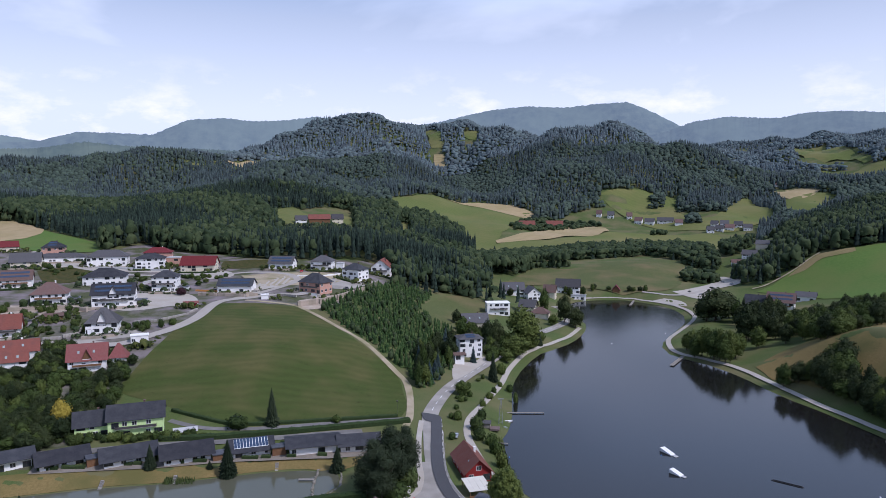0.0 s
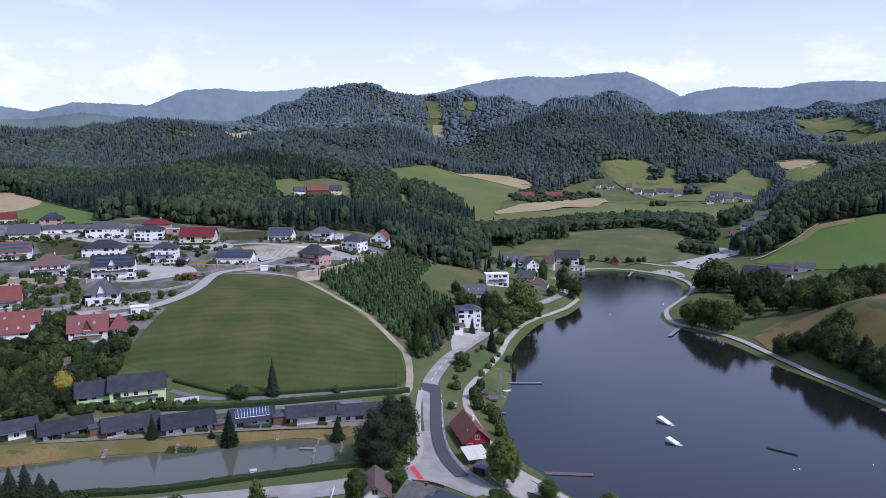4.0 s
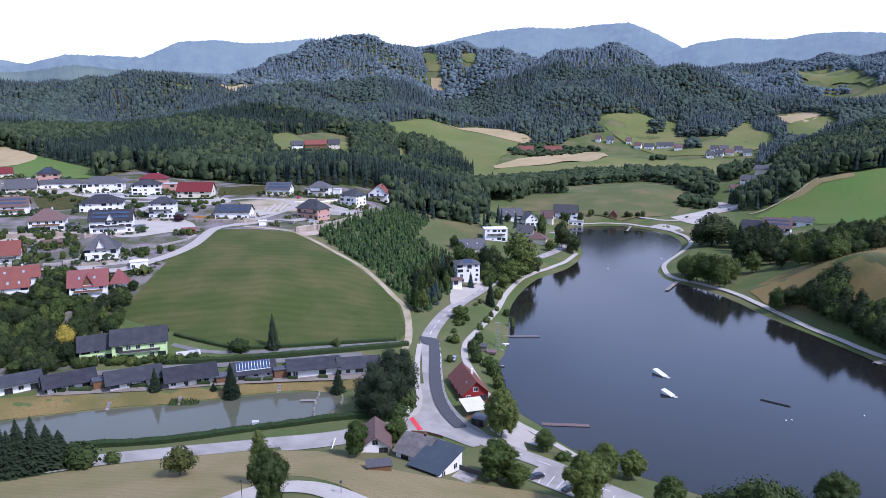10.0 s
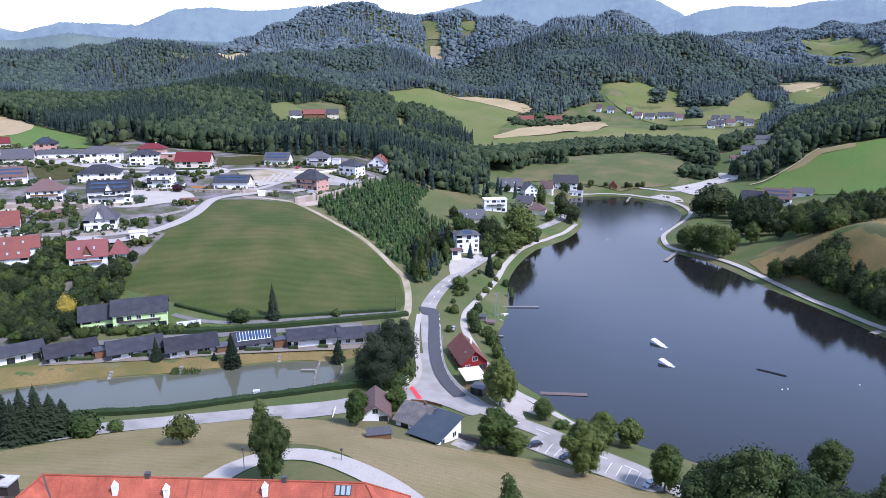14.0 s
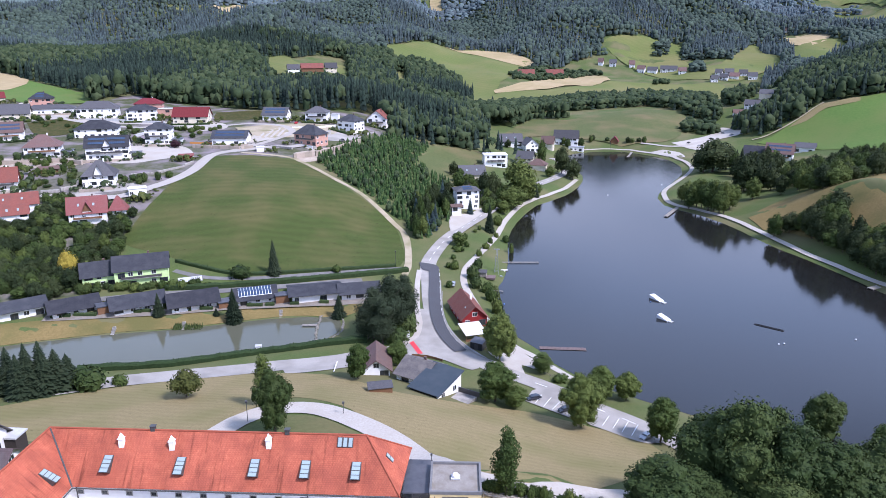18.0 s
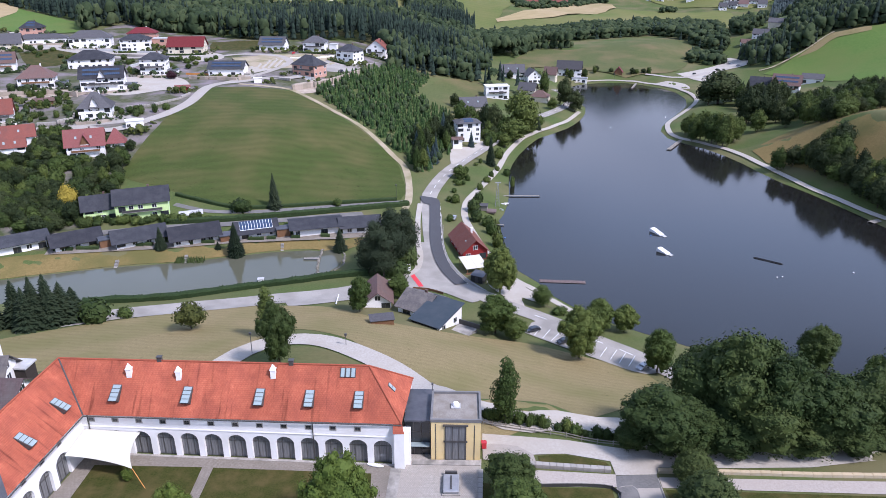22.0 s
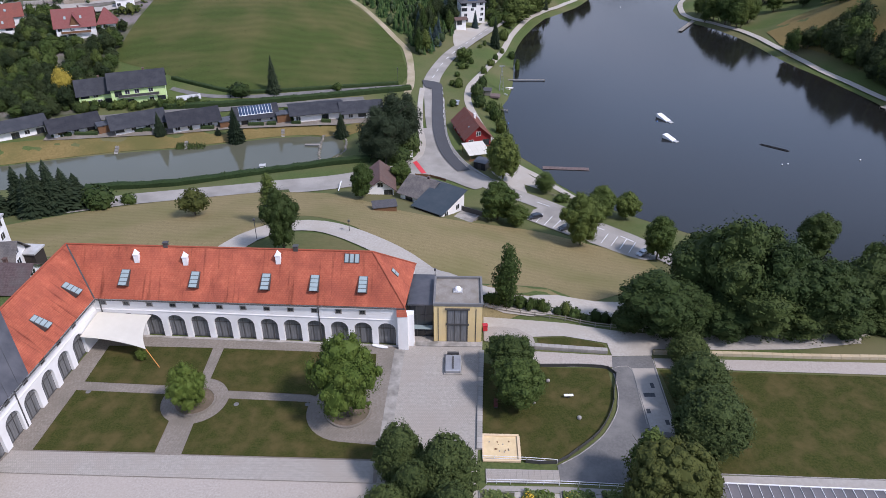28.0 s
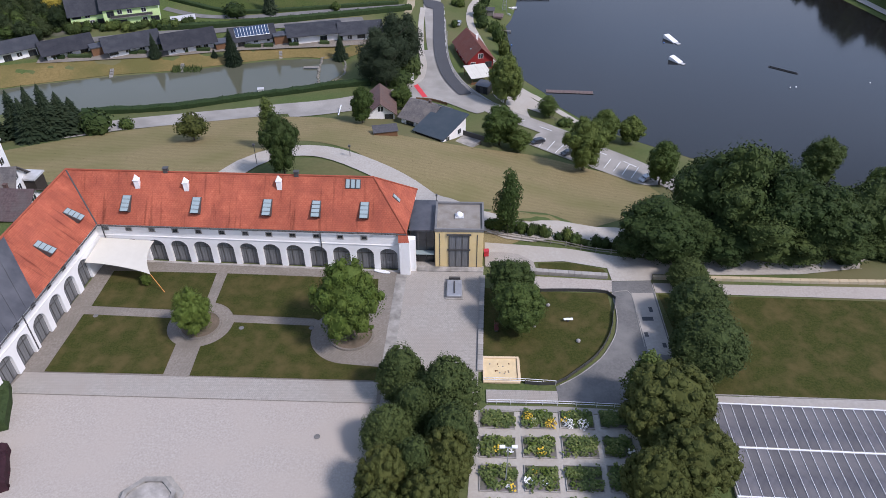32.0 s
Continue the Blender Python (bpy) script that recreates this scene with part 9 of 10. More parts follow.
# roofs beside the monastery
house("white house with a wide blue sheet shed roof", -5.0, 178.0, -35, 9.6, 11.6, 2.9, 2.5, "shed", "plaster_white", "roof_blue", "nochim", z=6.3, over=0.7)
house("white house with a weathered grey tiled roof", -9.6, 187.0, -33, 9.0, 12.0, 2.5, 3.0, "side", "plaster_white", "roof_weathered", "", z=6.7)
house("white cottage with a brown tiled roof", -19.6, 191.9, 5, 8.0, 13.0, 2.9, 3.1, "front", "plaster_white", "roof_brown", "nochim", z=6.0)
house("red timber cottage with a red tiled roof", 12.1, 240.5, 13.6, 9.4, 19.0, 3.5, 4.3, "front", "red_boards", "roof_dull", "roofwin white_chim", z=2.0)
house("old house with a purplish brown tiled roof by the monastery", -89.0, 112.2, -2, 14.5, 9.6, 5.6, 3.3, "side", "plaster_white", "roof_old_brown", "", z=21.2)
house("old house with a weathered slate roof by the monastery", -93.4, 119.6, 8, 11.0, 7.4, 6.4, 3.2, "side", "plaster_white", "roof_weathered", "", z=21.2)
house("dark shed with a pale sheet roof", -89.0, 126.0, -4, 5.4, 3.4, 5.6, 0, "flat", "wood_dark", "metal_pale", "plain", z=20.9)
house("tall white stair house with a flat pale roof", -98.2, 128.6, 6, 6.0, 5.0, 11.0, 0, "flat", "plaster_white", "metal_pale", "", z=20.5)
# ---- smaller things ----
def hedge(line, tall, wide, label="long clipped green hedge", material="hedge", step=1.6, leafy=9):
    """A clipped hedge along a line, its skin broken by leaves."""
    c = dense([(*q, 0) for q in line], step)
    z = heights([p.x for p in c], [p.y for p in c])
    o = Vector((c[0].x, c[0].y, z[0]))
    vs, fs = [], []
    rr = random.Random(int(c[0].x * 10))
    for i, p in enumerate(c):
        d = (c[min(i + 1, len(c) - 1)] - c[max(i - 1, 0)]).normalized()
        s = Vector((d.y, -d.x, 0))
        t = tall * rr.uniform(0.9, 1.08)
        w = wide * rr.uniform(0.88, 1.1)
        base = Vector((p.x, p.y, z[i])) - o
        for q in (-s * w / 2 - Vector((0, 0, 0.4)), -s * w * 0.52 + Vector((0, 0, t * 0.8)), -s * w * 0.3 + Vector((0, 0, t)), s * w * 0.3 + Vector((0, 0, t)), s * w * 0.52 + Vector((0, 0, t * 0.8)), s * w / 2 - Vector((0, 0, 0.4))):
            vs.append(base + q)
        if i:
            a, b = (i - 1) * 6, i * 6
            fs += [(a + k, b + k, b + k + 1, a + k + 1) for k in range(5)]
    n = len(c) * 6
    fs += [tuple(range(5, -1, -1)), tuple(range(n - 6, n))]
    for i in range(len(c) - 1):
        for _ in range(leafy):
            a = vs[i * 6 + rr.randint(0, 5)]
            b = vs[(i + 1) * 6 + rr.randint(0, 5)]
            p = a.lerp(b, rr.random()) + Vector((rr.uniform(-0.1, 0.1), rr.uniform(-0.1, 0.1), rr.uniform(0, 0.15)))
            u = Vector((rr.uniform(-1, 1), rr.uniform(-1, 1), rr.uniform(-1, 1))).normalized() * 0.3
            v = u.orthogonal().normalized() * 0.2
            k = len(vs)
            vs += [p + u, p + v, p - u, p - v]
            fs.append((k, k + 1, k + 2, k + 3))
    th = thing("hedge", o.x, o.y, o.z, 0, label, "hedge")
    part("foliage", (vs, fs), material, th)
    return th


def car(x, y, rot, paint, label):
    th = thing("car", x, y, gz(x, y) + 0.32, rot, label, "car")
    bm = bmesh.new()
    prof = [(-2.15, 0.35), (-2.2, 0.75), (-1.95, 0.95), (-1.2, 1.02), (-0.6, 1.42), (0.9, 1.45), (1.7, 1.05), (2.1, 0.95), (2.15, 0.4)]
    a = [bm.verts.new((px, -0.86 + (0.14 if pz_ > 1.1 else 0), pz_)) for px, pz_ in prof]
    b = [bm.verts.new((px, 0.86 - (0.14 if pz_ > 1.1 else 0), pz_)) for px, pz_ in prof]
    n = len(prof)
    bm.faces.new(a[::-1])
    bm.faces.new(b)
    for i in range(n):
        bm.faces.new((a[i], a[(i + 1) % n], b[(i + 1) % n], b[i]))
    part("body", bm, paint, th)
    part("windscreen", boxes((-1.05, -0.66, 1.06, -0.72, 0.66, 1.36)), "glass", th)
    part("rear_window", boxes((1.0, -0.64, 1.1, 1.4, 0.64, 1.36)), "glass", th)
    for s in (-1, 1):
        part("side_window", boxes((-0.6, s * 0.77 - 0.03, 1.05, 1.0, s * 0.77 + 0.03, 1.36)), "glass", th)
        part("headlight", boxes((-2.22, s * 0.6 - 0.16, 0.65, -2.14, s * 0.6 + 0.16, 0.8)), "frame_white", th)
        part("tail_light", boxes((2.1, s * 0.62 - 0.14, 0.7, 2.18, s * 0.62 + 0.14, 0.88)), "car_paint_red", th)
        for wx in (-1.35, 1.35):
            bm = bmesh.new()
            bmesh.ops.create_cone(bm, cap_ends=True, segments=14, radius1=0.33, radius2=0.33, depth=0.22)
            wh = part("wheel", bm, "rubber", th, "", pose(wx, s * 0.78, 0.33, 90, 0, 0))
            bm = bmesh.new()
            bmesh.ops.create_cone(bm, cap_ends=True, segments=10, radius1=0.2, radius2=0.2, depth=0.24)
            part("rim", bm, "metal_grey", wh)
    return th


def marking(owner, a, b, wide, lift=0.06, material="white_paint", name="dash"):
    """A painted line on a road from a to b."""
    d = Vector((b[0] - a[0], b[1] - a[1], 0))
    s = Vector((d.y, -d.x, 0)).normalized() * wide / 2
    q = [Vector((*a, 0)) - s, Vector((*a, 0)) + s, Vector((*b, 0)) + s, Vector((*b, 0)) - s]
    z = heights([p.x for p in q], [p.y for p in q])
    zz = max(z) + lift
    bm = bmesh.new()
    lo = [bm.verts.new((p.x, p.y, zz + 0.2)) for p in q]
    hi = [bm.verts.new((p.x, p.y, zz + 0.215)) for p in q]
    bm.faces.new(hi)
    for i in range(4):
        bm.faces.new((lo[i], lo[(i + 1) % 4], hi[(i + 1) % 4], hi[i]))
    part(name, bm, material, owner)


def deck(name, label, a, b, wide, z, material, boards=True, piles=True, category="jetty"):
    """A jetty of boards on piles, from a to b."""
    d = Vector((b[0] - a[0], b[1] - a[1], 0))
    th = thing(name, a[0], a[1], z, math.degrees(math.atan2(d.y, d.x)), label, category)
    n = max(3, int(d.length / 0.45))
    bm = boxes((d.length / n * 0.05, -wide / 2, 0, d.length / n * 0.95, wide / 2, 0.07))
    me = shared_mesh("plank", bm, material)
    for k in range(n):
        ob = new("plank", me)
        ob.parent = th
        ob.matrix_basis = pose(k * d.length / n, random.uniform(-0.03, 0.03), random.uniform(0, 0.015))
    if piles:
        for k in range(max(2, int(d.length / 4) + 1)):
            for s in (-1, 1):
                x = k * d.length / max(1, int(d.length / 4))
                part("pile", boxes((x - 0.08, s * wide * 0.45 - 0.08, -2.2, x + 0.08, s * wide * 0.45 + 0.08, 0.1)), "wood_grey", th)
    return th


M["wood_pink"] = mat("wood_pink", (0.13, 0.098, 0.09), (0.18, 0.135, 0.125), 2.0, 0.8, 0.1)


def kicker(x, y, rot, length):
    th = thing("wakeboard_kicker", x, y, 0.0, rot, "white floating wakeboard kicker ramp on the lake", "ramp", "lake ramps")
    L = length
    bm = bmesh.new()
    prof = [(0, -0.25), (0, 1.5), (0.4, 1.55), (L * 0.75, 0.35), (L * 0.75, -0.25)]
    a = [bm.verts.new((px, -1.2, z)) for px, z in prof]
    b = [bm.verts.new((px, 1.2, z)) for px, z in prof]
    bm.faces.new(a)
    bm.faces.new(b[::-1])
    for i in range(5):
        bm.faces.new((a[i], b[i], b[(i + 1) % 5], a[(i + 1) % 5]))
    part("ramp", bm, "white_paint", th)
    part("entry_board", boxes((L * 0.75, -0.8, -0.05, L, 0.8, 0.22)), "plaster_grey", th)
    part("float", boxes((0.2, -1.36, -0.35, L * 0.7, -1.2, 0.15), (0.2, 1.2, -0.35, L * 0.7, 1.36, 0.15)), "frame_dark", th)


def slider(x, y, rot, length):
    th = thing("wakeboard_slider", x, y, 0.0, rot, "long black floating slider rail on the lake", "rail")
    part("pontoon", boxes((0, -0.5, -0.3, length, 0.5, 0.18), bevel=0.08), "black", th)
    part("pipe", boxes((0.4, -0.2, 0.18, length - 0.4, 0.2, 0.42), bevel=0.1), "black", th)


def buoy(x, y, material):
    th = thing("buoy", x, y, 0.0, 0, "small plastic buoy floating on the lake", "buoy")
    bm = bmesh.new()
    bmesh.ops.create_uvsphere(bm, u_segments=10, v_segments=6, radius=0.3)
    part("float", bm, material, th, "", pose(0, 0, 0.1))


def boat(x, y, rot):
    th = thing("rowing_boat", x, y, 0.05, rot, "small white boat drawn up at the shore", "boat")
    bm = bmesh.new()
    prof = [(-1.9, 0.5), (-1.0, 0.75), (0.5, 0.75), (1.5, 0.45), (2.1, 0.0)]
    top = [bm.verts.new((px, w, 0.5)) for px, w in prof] + [bm.verts.new((px, -w, 0.5)) for px, w in prof[-2::-1]]
    low = [bm.verts.new((v.co.x * 0.85, v.co.y * 0.6, -0.15)) for v in top]
    n = len(top)
    bm.faces.new(low[::-1])
    for i in range(n):
        bm.faces.new((low[i], low[(i + 1) % n], top[(i + 1) % n], top[i]))
    part("hull", bm, "white_paint", th)
    part("thwart", boxes((-0.5, -0.7, 0.3, -0.2, 0.7, 0.36)), "wood_brown", th)


def mast(x, y):
    z = gz(x, y)
    th = thing("cable_mast", x, y, z, 0, "slender steel lattice mast of the wakeboard lift", "mast")
    h = 11.0
    for sx, sy in ((-1, -1), (1, -1), (1, 1), (-1, 1)):
        a, b = Vector((sx * 0.9, sy * 0.9, -0.2)), Vector((sx * 0.2, sy * 0.2, h))
        d = b - a
        bm = bmesh.new()
        bmesh.ops.create_cone(bm, cap_ends=True, segments=6, radius1=0.08, radius2=0.06, depth=d.length)
        part("leg", bm, "metal_grey", th, "", Matrix.Translation((a + b) / 2) @ d.to_track_quat("Z", "Y").to_matrix().to_4x4())
    for k in range(7):
        r = 0.9 - 0.7 * (k + 0.5) / 7
        zz = h * (k + 0.5) / 7
        part("brace", boxes((-r, -r - 0.03, zz, r, -r + 0.03, zz + 0.06), (-r, r - 0.03, zz, r, r + 0.03, zz + 0.06), (-r - 0.03, -r, zz, -r + 0.03, r, zz + 0.06), (r - 0.03, -r, zz, r + 0.03, r, zz + 0.06)), "metal_grey", th)
    part("crosshead", boxes((-1.2, -0.2, h, 1.2, 0.2, h + 0.25)), "metal_grey", th)


def canopy(x, y):
    th = thing("terrace_canopy", x, y, gz(x, y), 17, "white canvas terrace canopy beside the red cottage", "canopy")
    for px in (-3.6, 0, 3.6):
        for py in (-4.2, 4.2):
            part("post", boxes((px - 0.08, py - 0.08, 0, px + 0.08, py + 0.08, 2.6)), "wood_brown", th)
    for k in range(4):
        slab("canvas", [(-4 + k * 2, -4.6, 2.6), (-2.04 + k * 2, -4.6, 2.6), (-2.04 + k * 2, 4.6, 3.6), (-4 + k * 2, 4.6, 3.6)], "sail", th, 0.08)
    part("side_wall", boxes((-4, -4.4, 0, 4, -4.25, 1.0)), "wood_brown", th)


def container(x, y):
    th = thing("equipment_box", x, y, gz(x, y), -28, "dark equipment hut beside the terrace", "hut")
    part("body", boxes((-2.2, -2.0, 0, 2.2, 2.0, 2.7), bevel=0.06), "black", th)
    slab("roof", [(-2.4, -2.2, 2.72), (2.4, -2.2, 2.72), (2.4, 2.2, 3.05), (-2.4, 2.2, 3.05)], "sheet_dark", th, 0.12)
    part("door", boxes((-0.6, -2.06, 0.1, 0.6, -2.0, 2.2)), "frame_dark", th)


def notice_board(x, y):
    th = thing("notice_board", x, y, gz(x, y), 15, "green and white roadside notice board", "sign")
    for px in (-1.0, 1.0):
        part("post", boxes((px - 0.07, -0.07, 0, px + 0.07, 0.07, 3.6)), "metal_grey", th)
    part("panel", boxes((-1.3, -0.12, 1.2, 1.3, -0.04, 3.5)), "white_paint", th)
    part("band", boxes((-1.25, -0.15, 2.5, 1.25, -0.12, 3.4)), "leaf_fresh", th, "plain green band")
    part("text_bar", boxes((-1.0, -0.15, 1.9, 1.0, -0.12, 2.1)), "frame_dark", th)
    part("text_bar", boxes((-1.0, -0.15, 1.5, 0.6, -0.12, 1.7)), "frame_dark", th)


def shelter(x, y):
    th = thing("lift_hut", x, y, gz(x, y), -10, "grey timber hut of the wakeboard lift", "hut")
    part("body", boxes((-2.0, -1.5, 0, 2.0, 1.5, 2.3)), "wood_grey", th)
    for f in ([(-2.4, -1.9, 2.2), (2.4, -1.9, 2.2), (2.4, 0, 3.1), (-2.4, 0, 3.1)], [(2.4, 1.9, 2.2), (-2.4, 1.9, 2.2), (-2.4, 0, 3.1), (2.4, 0, 3.1)]):
        slab("roof_slope", f, "roof_grey", th, 0.12)
    part("terrace", boxes((2.0, -2.5, -0.6, 6.0, 1.5, 0.15)), "wood_pink", th)


def shed(x, y, rot):
    th = thing("garden_shed", x, y, gz(x, y), rot, "low shed with a weathered grey roof", "shed")
    part("body", boxes((-3.2, -1.5, -0.5, 3.2, 1.5, 1.7)), "wood_brown", th)
    slab("roof", [(-3.5, -1.8, 1.7), (3.5, -1.8, 1.7), (3.5, 1.8, 2.3), (-3.5, 1.8, 2.3)], "roof_grey", th, 0.15)


def patio(x, y):
    th = thing("patio", x, y, gz(x, y), -32, "pale raised patio with a dark screen", "patio")
    part("deck", boxes((-3, -2.5, -1.5, 3, 2.5, 0.5)), "stone", th)
    part("screen", boxes((-3, 2.4, 0.5, 4.5, 2.6, 2.0)), "frame_dark", th)


def street_lamp(x, y, h):
    th = thing("street_lamp", x, y, gz(x, y), 0, "slim dark street lamp beside the drive", "street lamp")
    part("pole", boxes((-0.06, -0.06, 0, 0.06, 0.06, h)), "frame_dark", th)
    part("lantern", boxes((-0.28, -0.28, h, 0.28, 0.28, h + 0.55), bevel=0.08), "frame_dark", th)


def reeds(outline, count):
    q = np.array(outline)
    r = random.Random(int(q[0, 0] * 10))
    th = thing("reed_clump", q[:, 0].mean(), q[:, 1].mean(), 0, 0, "clump of tall green reeds at the water's edge", "reeds")
    vs, fs, n = [], [], 0
    while n < count * 6:
        x, y = r.uniform(q[:, 0].min(), q[:, 0].max()), r.uniform(q[:, 1].min(), q[:, 1].max())
        n += 1
        z = max(gz(x, y), -0.2)
        h, a = r.uniform(0.9, 1.9), r.uniform(0, 3.14)
        dx, dy = math.cos(a) * 0.22, math.sin(a) * 0.22
        lx, ly = r.uniform(-0.4, 0.4), r.uniform(-0.4, 0.4)
        px, py = x - q[:, 0].mean(), y - q[:, 1].mean()
        b = len(vs)
        vs += [(px - dx, py - dy, z), (px + dx, py + dy, z), (px + lx, py + ly, z + h)]
        fs.append((b, b + 1, b + 2))
    part("stalk_mass", (vs, fs), "reed", th)["kind"] = "stuff"


def pond_details():
    weir = thing("stone_weir", -41.5, 236.0, POND_Z, 0, "low rough stone rim round the pond's settling pool", "weir")
    rim = [(-45.6, 248.2), (-42.2, 250.4), (-38.2, 247.4), (-36.2, 241.4), (-36.3, 233.6), (-40.0, 227.0), (-43.3, 225.6), (-44.6, 231), (-45.2, 238), (-45.7, 247)]
    for k, p in enumerate(dense([(*q, 0) for q in rim], 0.95)):
        bm = bmesh.new()
        bmesh.ops.create_icosphere(bm, subdivisions=1, radius=random.uniform(0.42, 0.66))
        for v in bm.verts:
            v.co *= 1 + 0.35 * noise.noise(v.co * 2 + Vector((k, 0, 0)))
            v.co.z *= 0.6
        part("stone", bm, "stone_wet", weir, "", pose(p.x + 41.5 + random.uniform(-0.25, 0.25), p.y - 236.0, 0.12, 0, 0, k * 47))
    deck("jetty", "small timber landing on the pond", (-51, 239.5), (-45.5, 239.5), 1.4, POND_Z + 0.4, "wood_grey")
    box_ = thing("nesting_hut", -62.0, 219.5, POND_Z, 10, "small white hut on the pond bank", "hut")
    part("body", boxes((-0.9, -0.7, 0, 0.9, 0.7, 1.4)), "white_paint", box_)
    part("roof", boxes((-1.1, -0.9, 1.4, 1.1, 0.9, 1.55)), "plaster_grey", box_)
    for x, y in ((-93.5, 236.0), (-76.0, 243.5), (-60.6, 247.5), (-117.0, 231.5)):
        st = thing("bank_steps", x, y, POND_Z + 0.1, 10, "narrow stone steps down the pond bank", "steps")
        for k in range(6):
            part("step", boxes((-0.6, k * 0.7, 0, 0.6, k * 0.7 + 0.65, 0.1 + 0.28 * k)), "stone", st)


# junction, lanes and painted lines
patch("junction", [(-9.4, 254.3), (-8, 235.2), (-11.2, 225.5), (-16.4, 220.1), (-12.9, 212.1), (-6.9, 211), (0.9, 208), (9.5, 201.1), (12, 207.1), (3.9, 219.2), (-2.1, 237.4), (-4.4, 255.1)], 3, 0.24, "asphalt", "wide grey asphalt junction by the lake", "road")
patch("car_park", [(23.9, 180.6), (34.1, 172), (42.3, 165.4), (52.6, 157.5), (59.1, 164.2), (51.1, 175.8), (42.7, 183.4), (29.3, 190.8)], 3, 0.26, "asphalt", "asphalt parking bays beside the road", "car park")
patch("forecourt", [(20.9, 219.6), (23.7, 225), (28.7, 215.9), (32.6, 209.4), (30.2, 204.9), (25.9, 207.9), (25.9, 198.8), (21.2, 197.1), (20, 208.3), (16.2, 215), (15.2, 224.8)], 3, 0.2, "gravel", "pale gravel forecourt under the lakeside tree", "forecourt")
patch("forecourt", [(-49, 201), (-38.9, 203.1), (-28.7, 205.6), (-24.7, 202), (-37.5, 195), (-47.1, 192.5)], 3, 0.2, "asphalt", "grey asphalt yard beside the pond road", "forecourt")
patch("forecourt", [(4.1, 369.8), (5.9, 386.2), (15.6, 390.9), (22.8, 405.8), (26.8, 405), (15, 374.6), (5.4, 356.7)], 3, 0.25, "gravel", "pale forecourt of the guest house", "forecourt")
DARK_LANE = [(-3.5, 299.6), (-3.1, 285.6), (-2.9, 267.2), (-2.1, 249.7), (0, 234.4), (2.9, 224.2), (6.3, 216)]
ribbon("new_lane", DARK_LANE, 4.6, 0.5, "asphalt_dark", "fresh dark asphalt lane on the bend", "road")
patch("lane_joint", [(-10.1, 305.2), (-2.4, 303.6), (-1.6, 296.3), (-8.3, 296.6)], 2, 0.5, "asphalt_dark", "dark asphalt joint across the road", "road")
ribbon("red_marking", [(-11, 224.4), (-9.1, 218.9), (-7, 212.5)], 1.7, 0.3, "red_paint", "red painted crossing strip", "road marking", step=1.5)
ribbon("verge_curb", [(-0.5, 286.2), (-0.2, 267.8), (0.7, 250.1), (2.7, 235.3), (5.9, 224.6), (11.4, 214.3), (17.6, 208.4)], 0.5, 0.42, "stone", "pale concrete curb along the bend", "curb", step=2)
ribbon("pavement", [(-9.8, 296.2), (-10.2, 277.4), (-9.4, 254.1), (-8.1, 240.6), (-9.1, 227.7), (-12.7, 221.5)], 2.2, 0.3, "gravel", "pale footway beside the road", "pavement")

lines = thing("lane_line", 0, 0, 0, 0, "white painted centre dashes of the main road", "road marking", "", "structure")
path_ = dense([(*q, 0) for q in MAIN_ROAD], 1.0)
for i in range(4, len(path_) - 6, 9):
    a, b = path_[i], path_[i + 4]
    if not (205 < a.y < 300):
        marking(lines, (a.x, a.y), (b.x, b.y), 0.22, 0.08)
edge_ = dense([(q[0], q[1], 0) for q in DARK_LANE], 1.0)
for i in range(0, len(edge_) - 4, 6):
    a, b = edge_[i], edge_[i + 4]
    s = Vector((b.y - a.y, a.x - b.x, 0)).normalized() * -2.3
    marking(lines, (a.x + s.x, a.y + s.y), (b.x + s.x, b.y + s.y), 0.22, 0.14)
bays = thing("bay_line", 0, 0, 0, 0, "white painted parking bay lines", "road marking", "", "structure")
marking(bays, (26.4, 179), (29, 184.1), 0.16, 0.1)
marking(bays, (28.6, 177.4), (31.5, 182.5), 0.16, 0.1)
marking(bays, (30.8, 175.8), (33.9, 180.5), 0.16, 0.1)
marking(bays, (43.1, 167.6), (46, 172.6), 0.16, 0.1)
marking(bays, (45.5, 166.1), (48.4, 171.1), 0.16, 0.1)
marking(bays, (47.5, 164.2), (50.5, 169.5), 0.16, 0.1)
marking(bays, (49.5, 162.2), (52.6, 167.6), 0.16, 0.1)
marking(bays, (-32.6, 200.8), (-32.6, 193.8), 0.3, 0.1)
car(26.4, 181.9, 24, "car_paint_dark", "dark blue car parked in a bay")
car(34.3, 175.3, 30, "car_paint_dark", "dark car parked under a tree")
car(53.1, 161.3, 40, "car_paint_silver", "silver car parked in a bay")
car(4.9, 281.9, 80, "car_paint_silver", "silver car parked on the grass verge")
bin_ = thing("wheeled_bin", 7.15, 100.7, gz(7.15, 100.7) + 0.2, 5, "tall red plastic wheeled bin beside the tower", "bin")
part("body", boxes((-0.42, -0.4, 0.1, 0.42, 0.4, 1.2), bevel=0.05), "car_paint_red", bin_)
part("lid", boxes((-0.47, -0.46, 1.2, 0.47, 0.44, 1.34), bevel=0.04), "car_paint_red", bin_)
for px_ in (-0.3, 0.3):
    part("wheel", boxes((px_ - 0.06, 0.28, 0.0, px_ + 0.06, 0.5, 0.22), bevel=0.04), "rubber", bin_)
car(-181.1, 421.5, 130, "car_paint_silver", "silver car in a village drive")
car(-108.5, 532.5, 89, "car_paint_red", "red car beside a village house")
car(-68.1, 487.7, 116, "car_paint_dark", "dark car on a village drive")
car(-191.1, 484.1, 50, "car_paint_silver", "silver car before a garage")
car(237.4, 649.2, 5, "car_paint_silver", "silver car in the gravel car park")
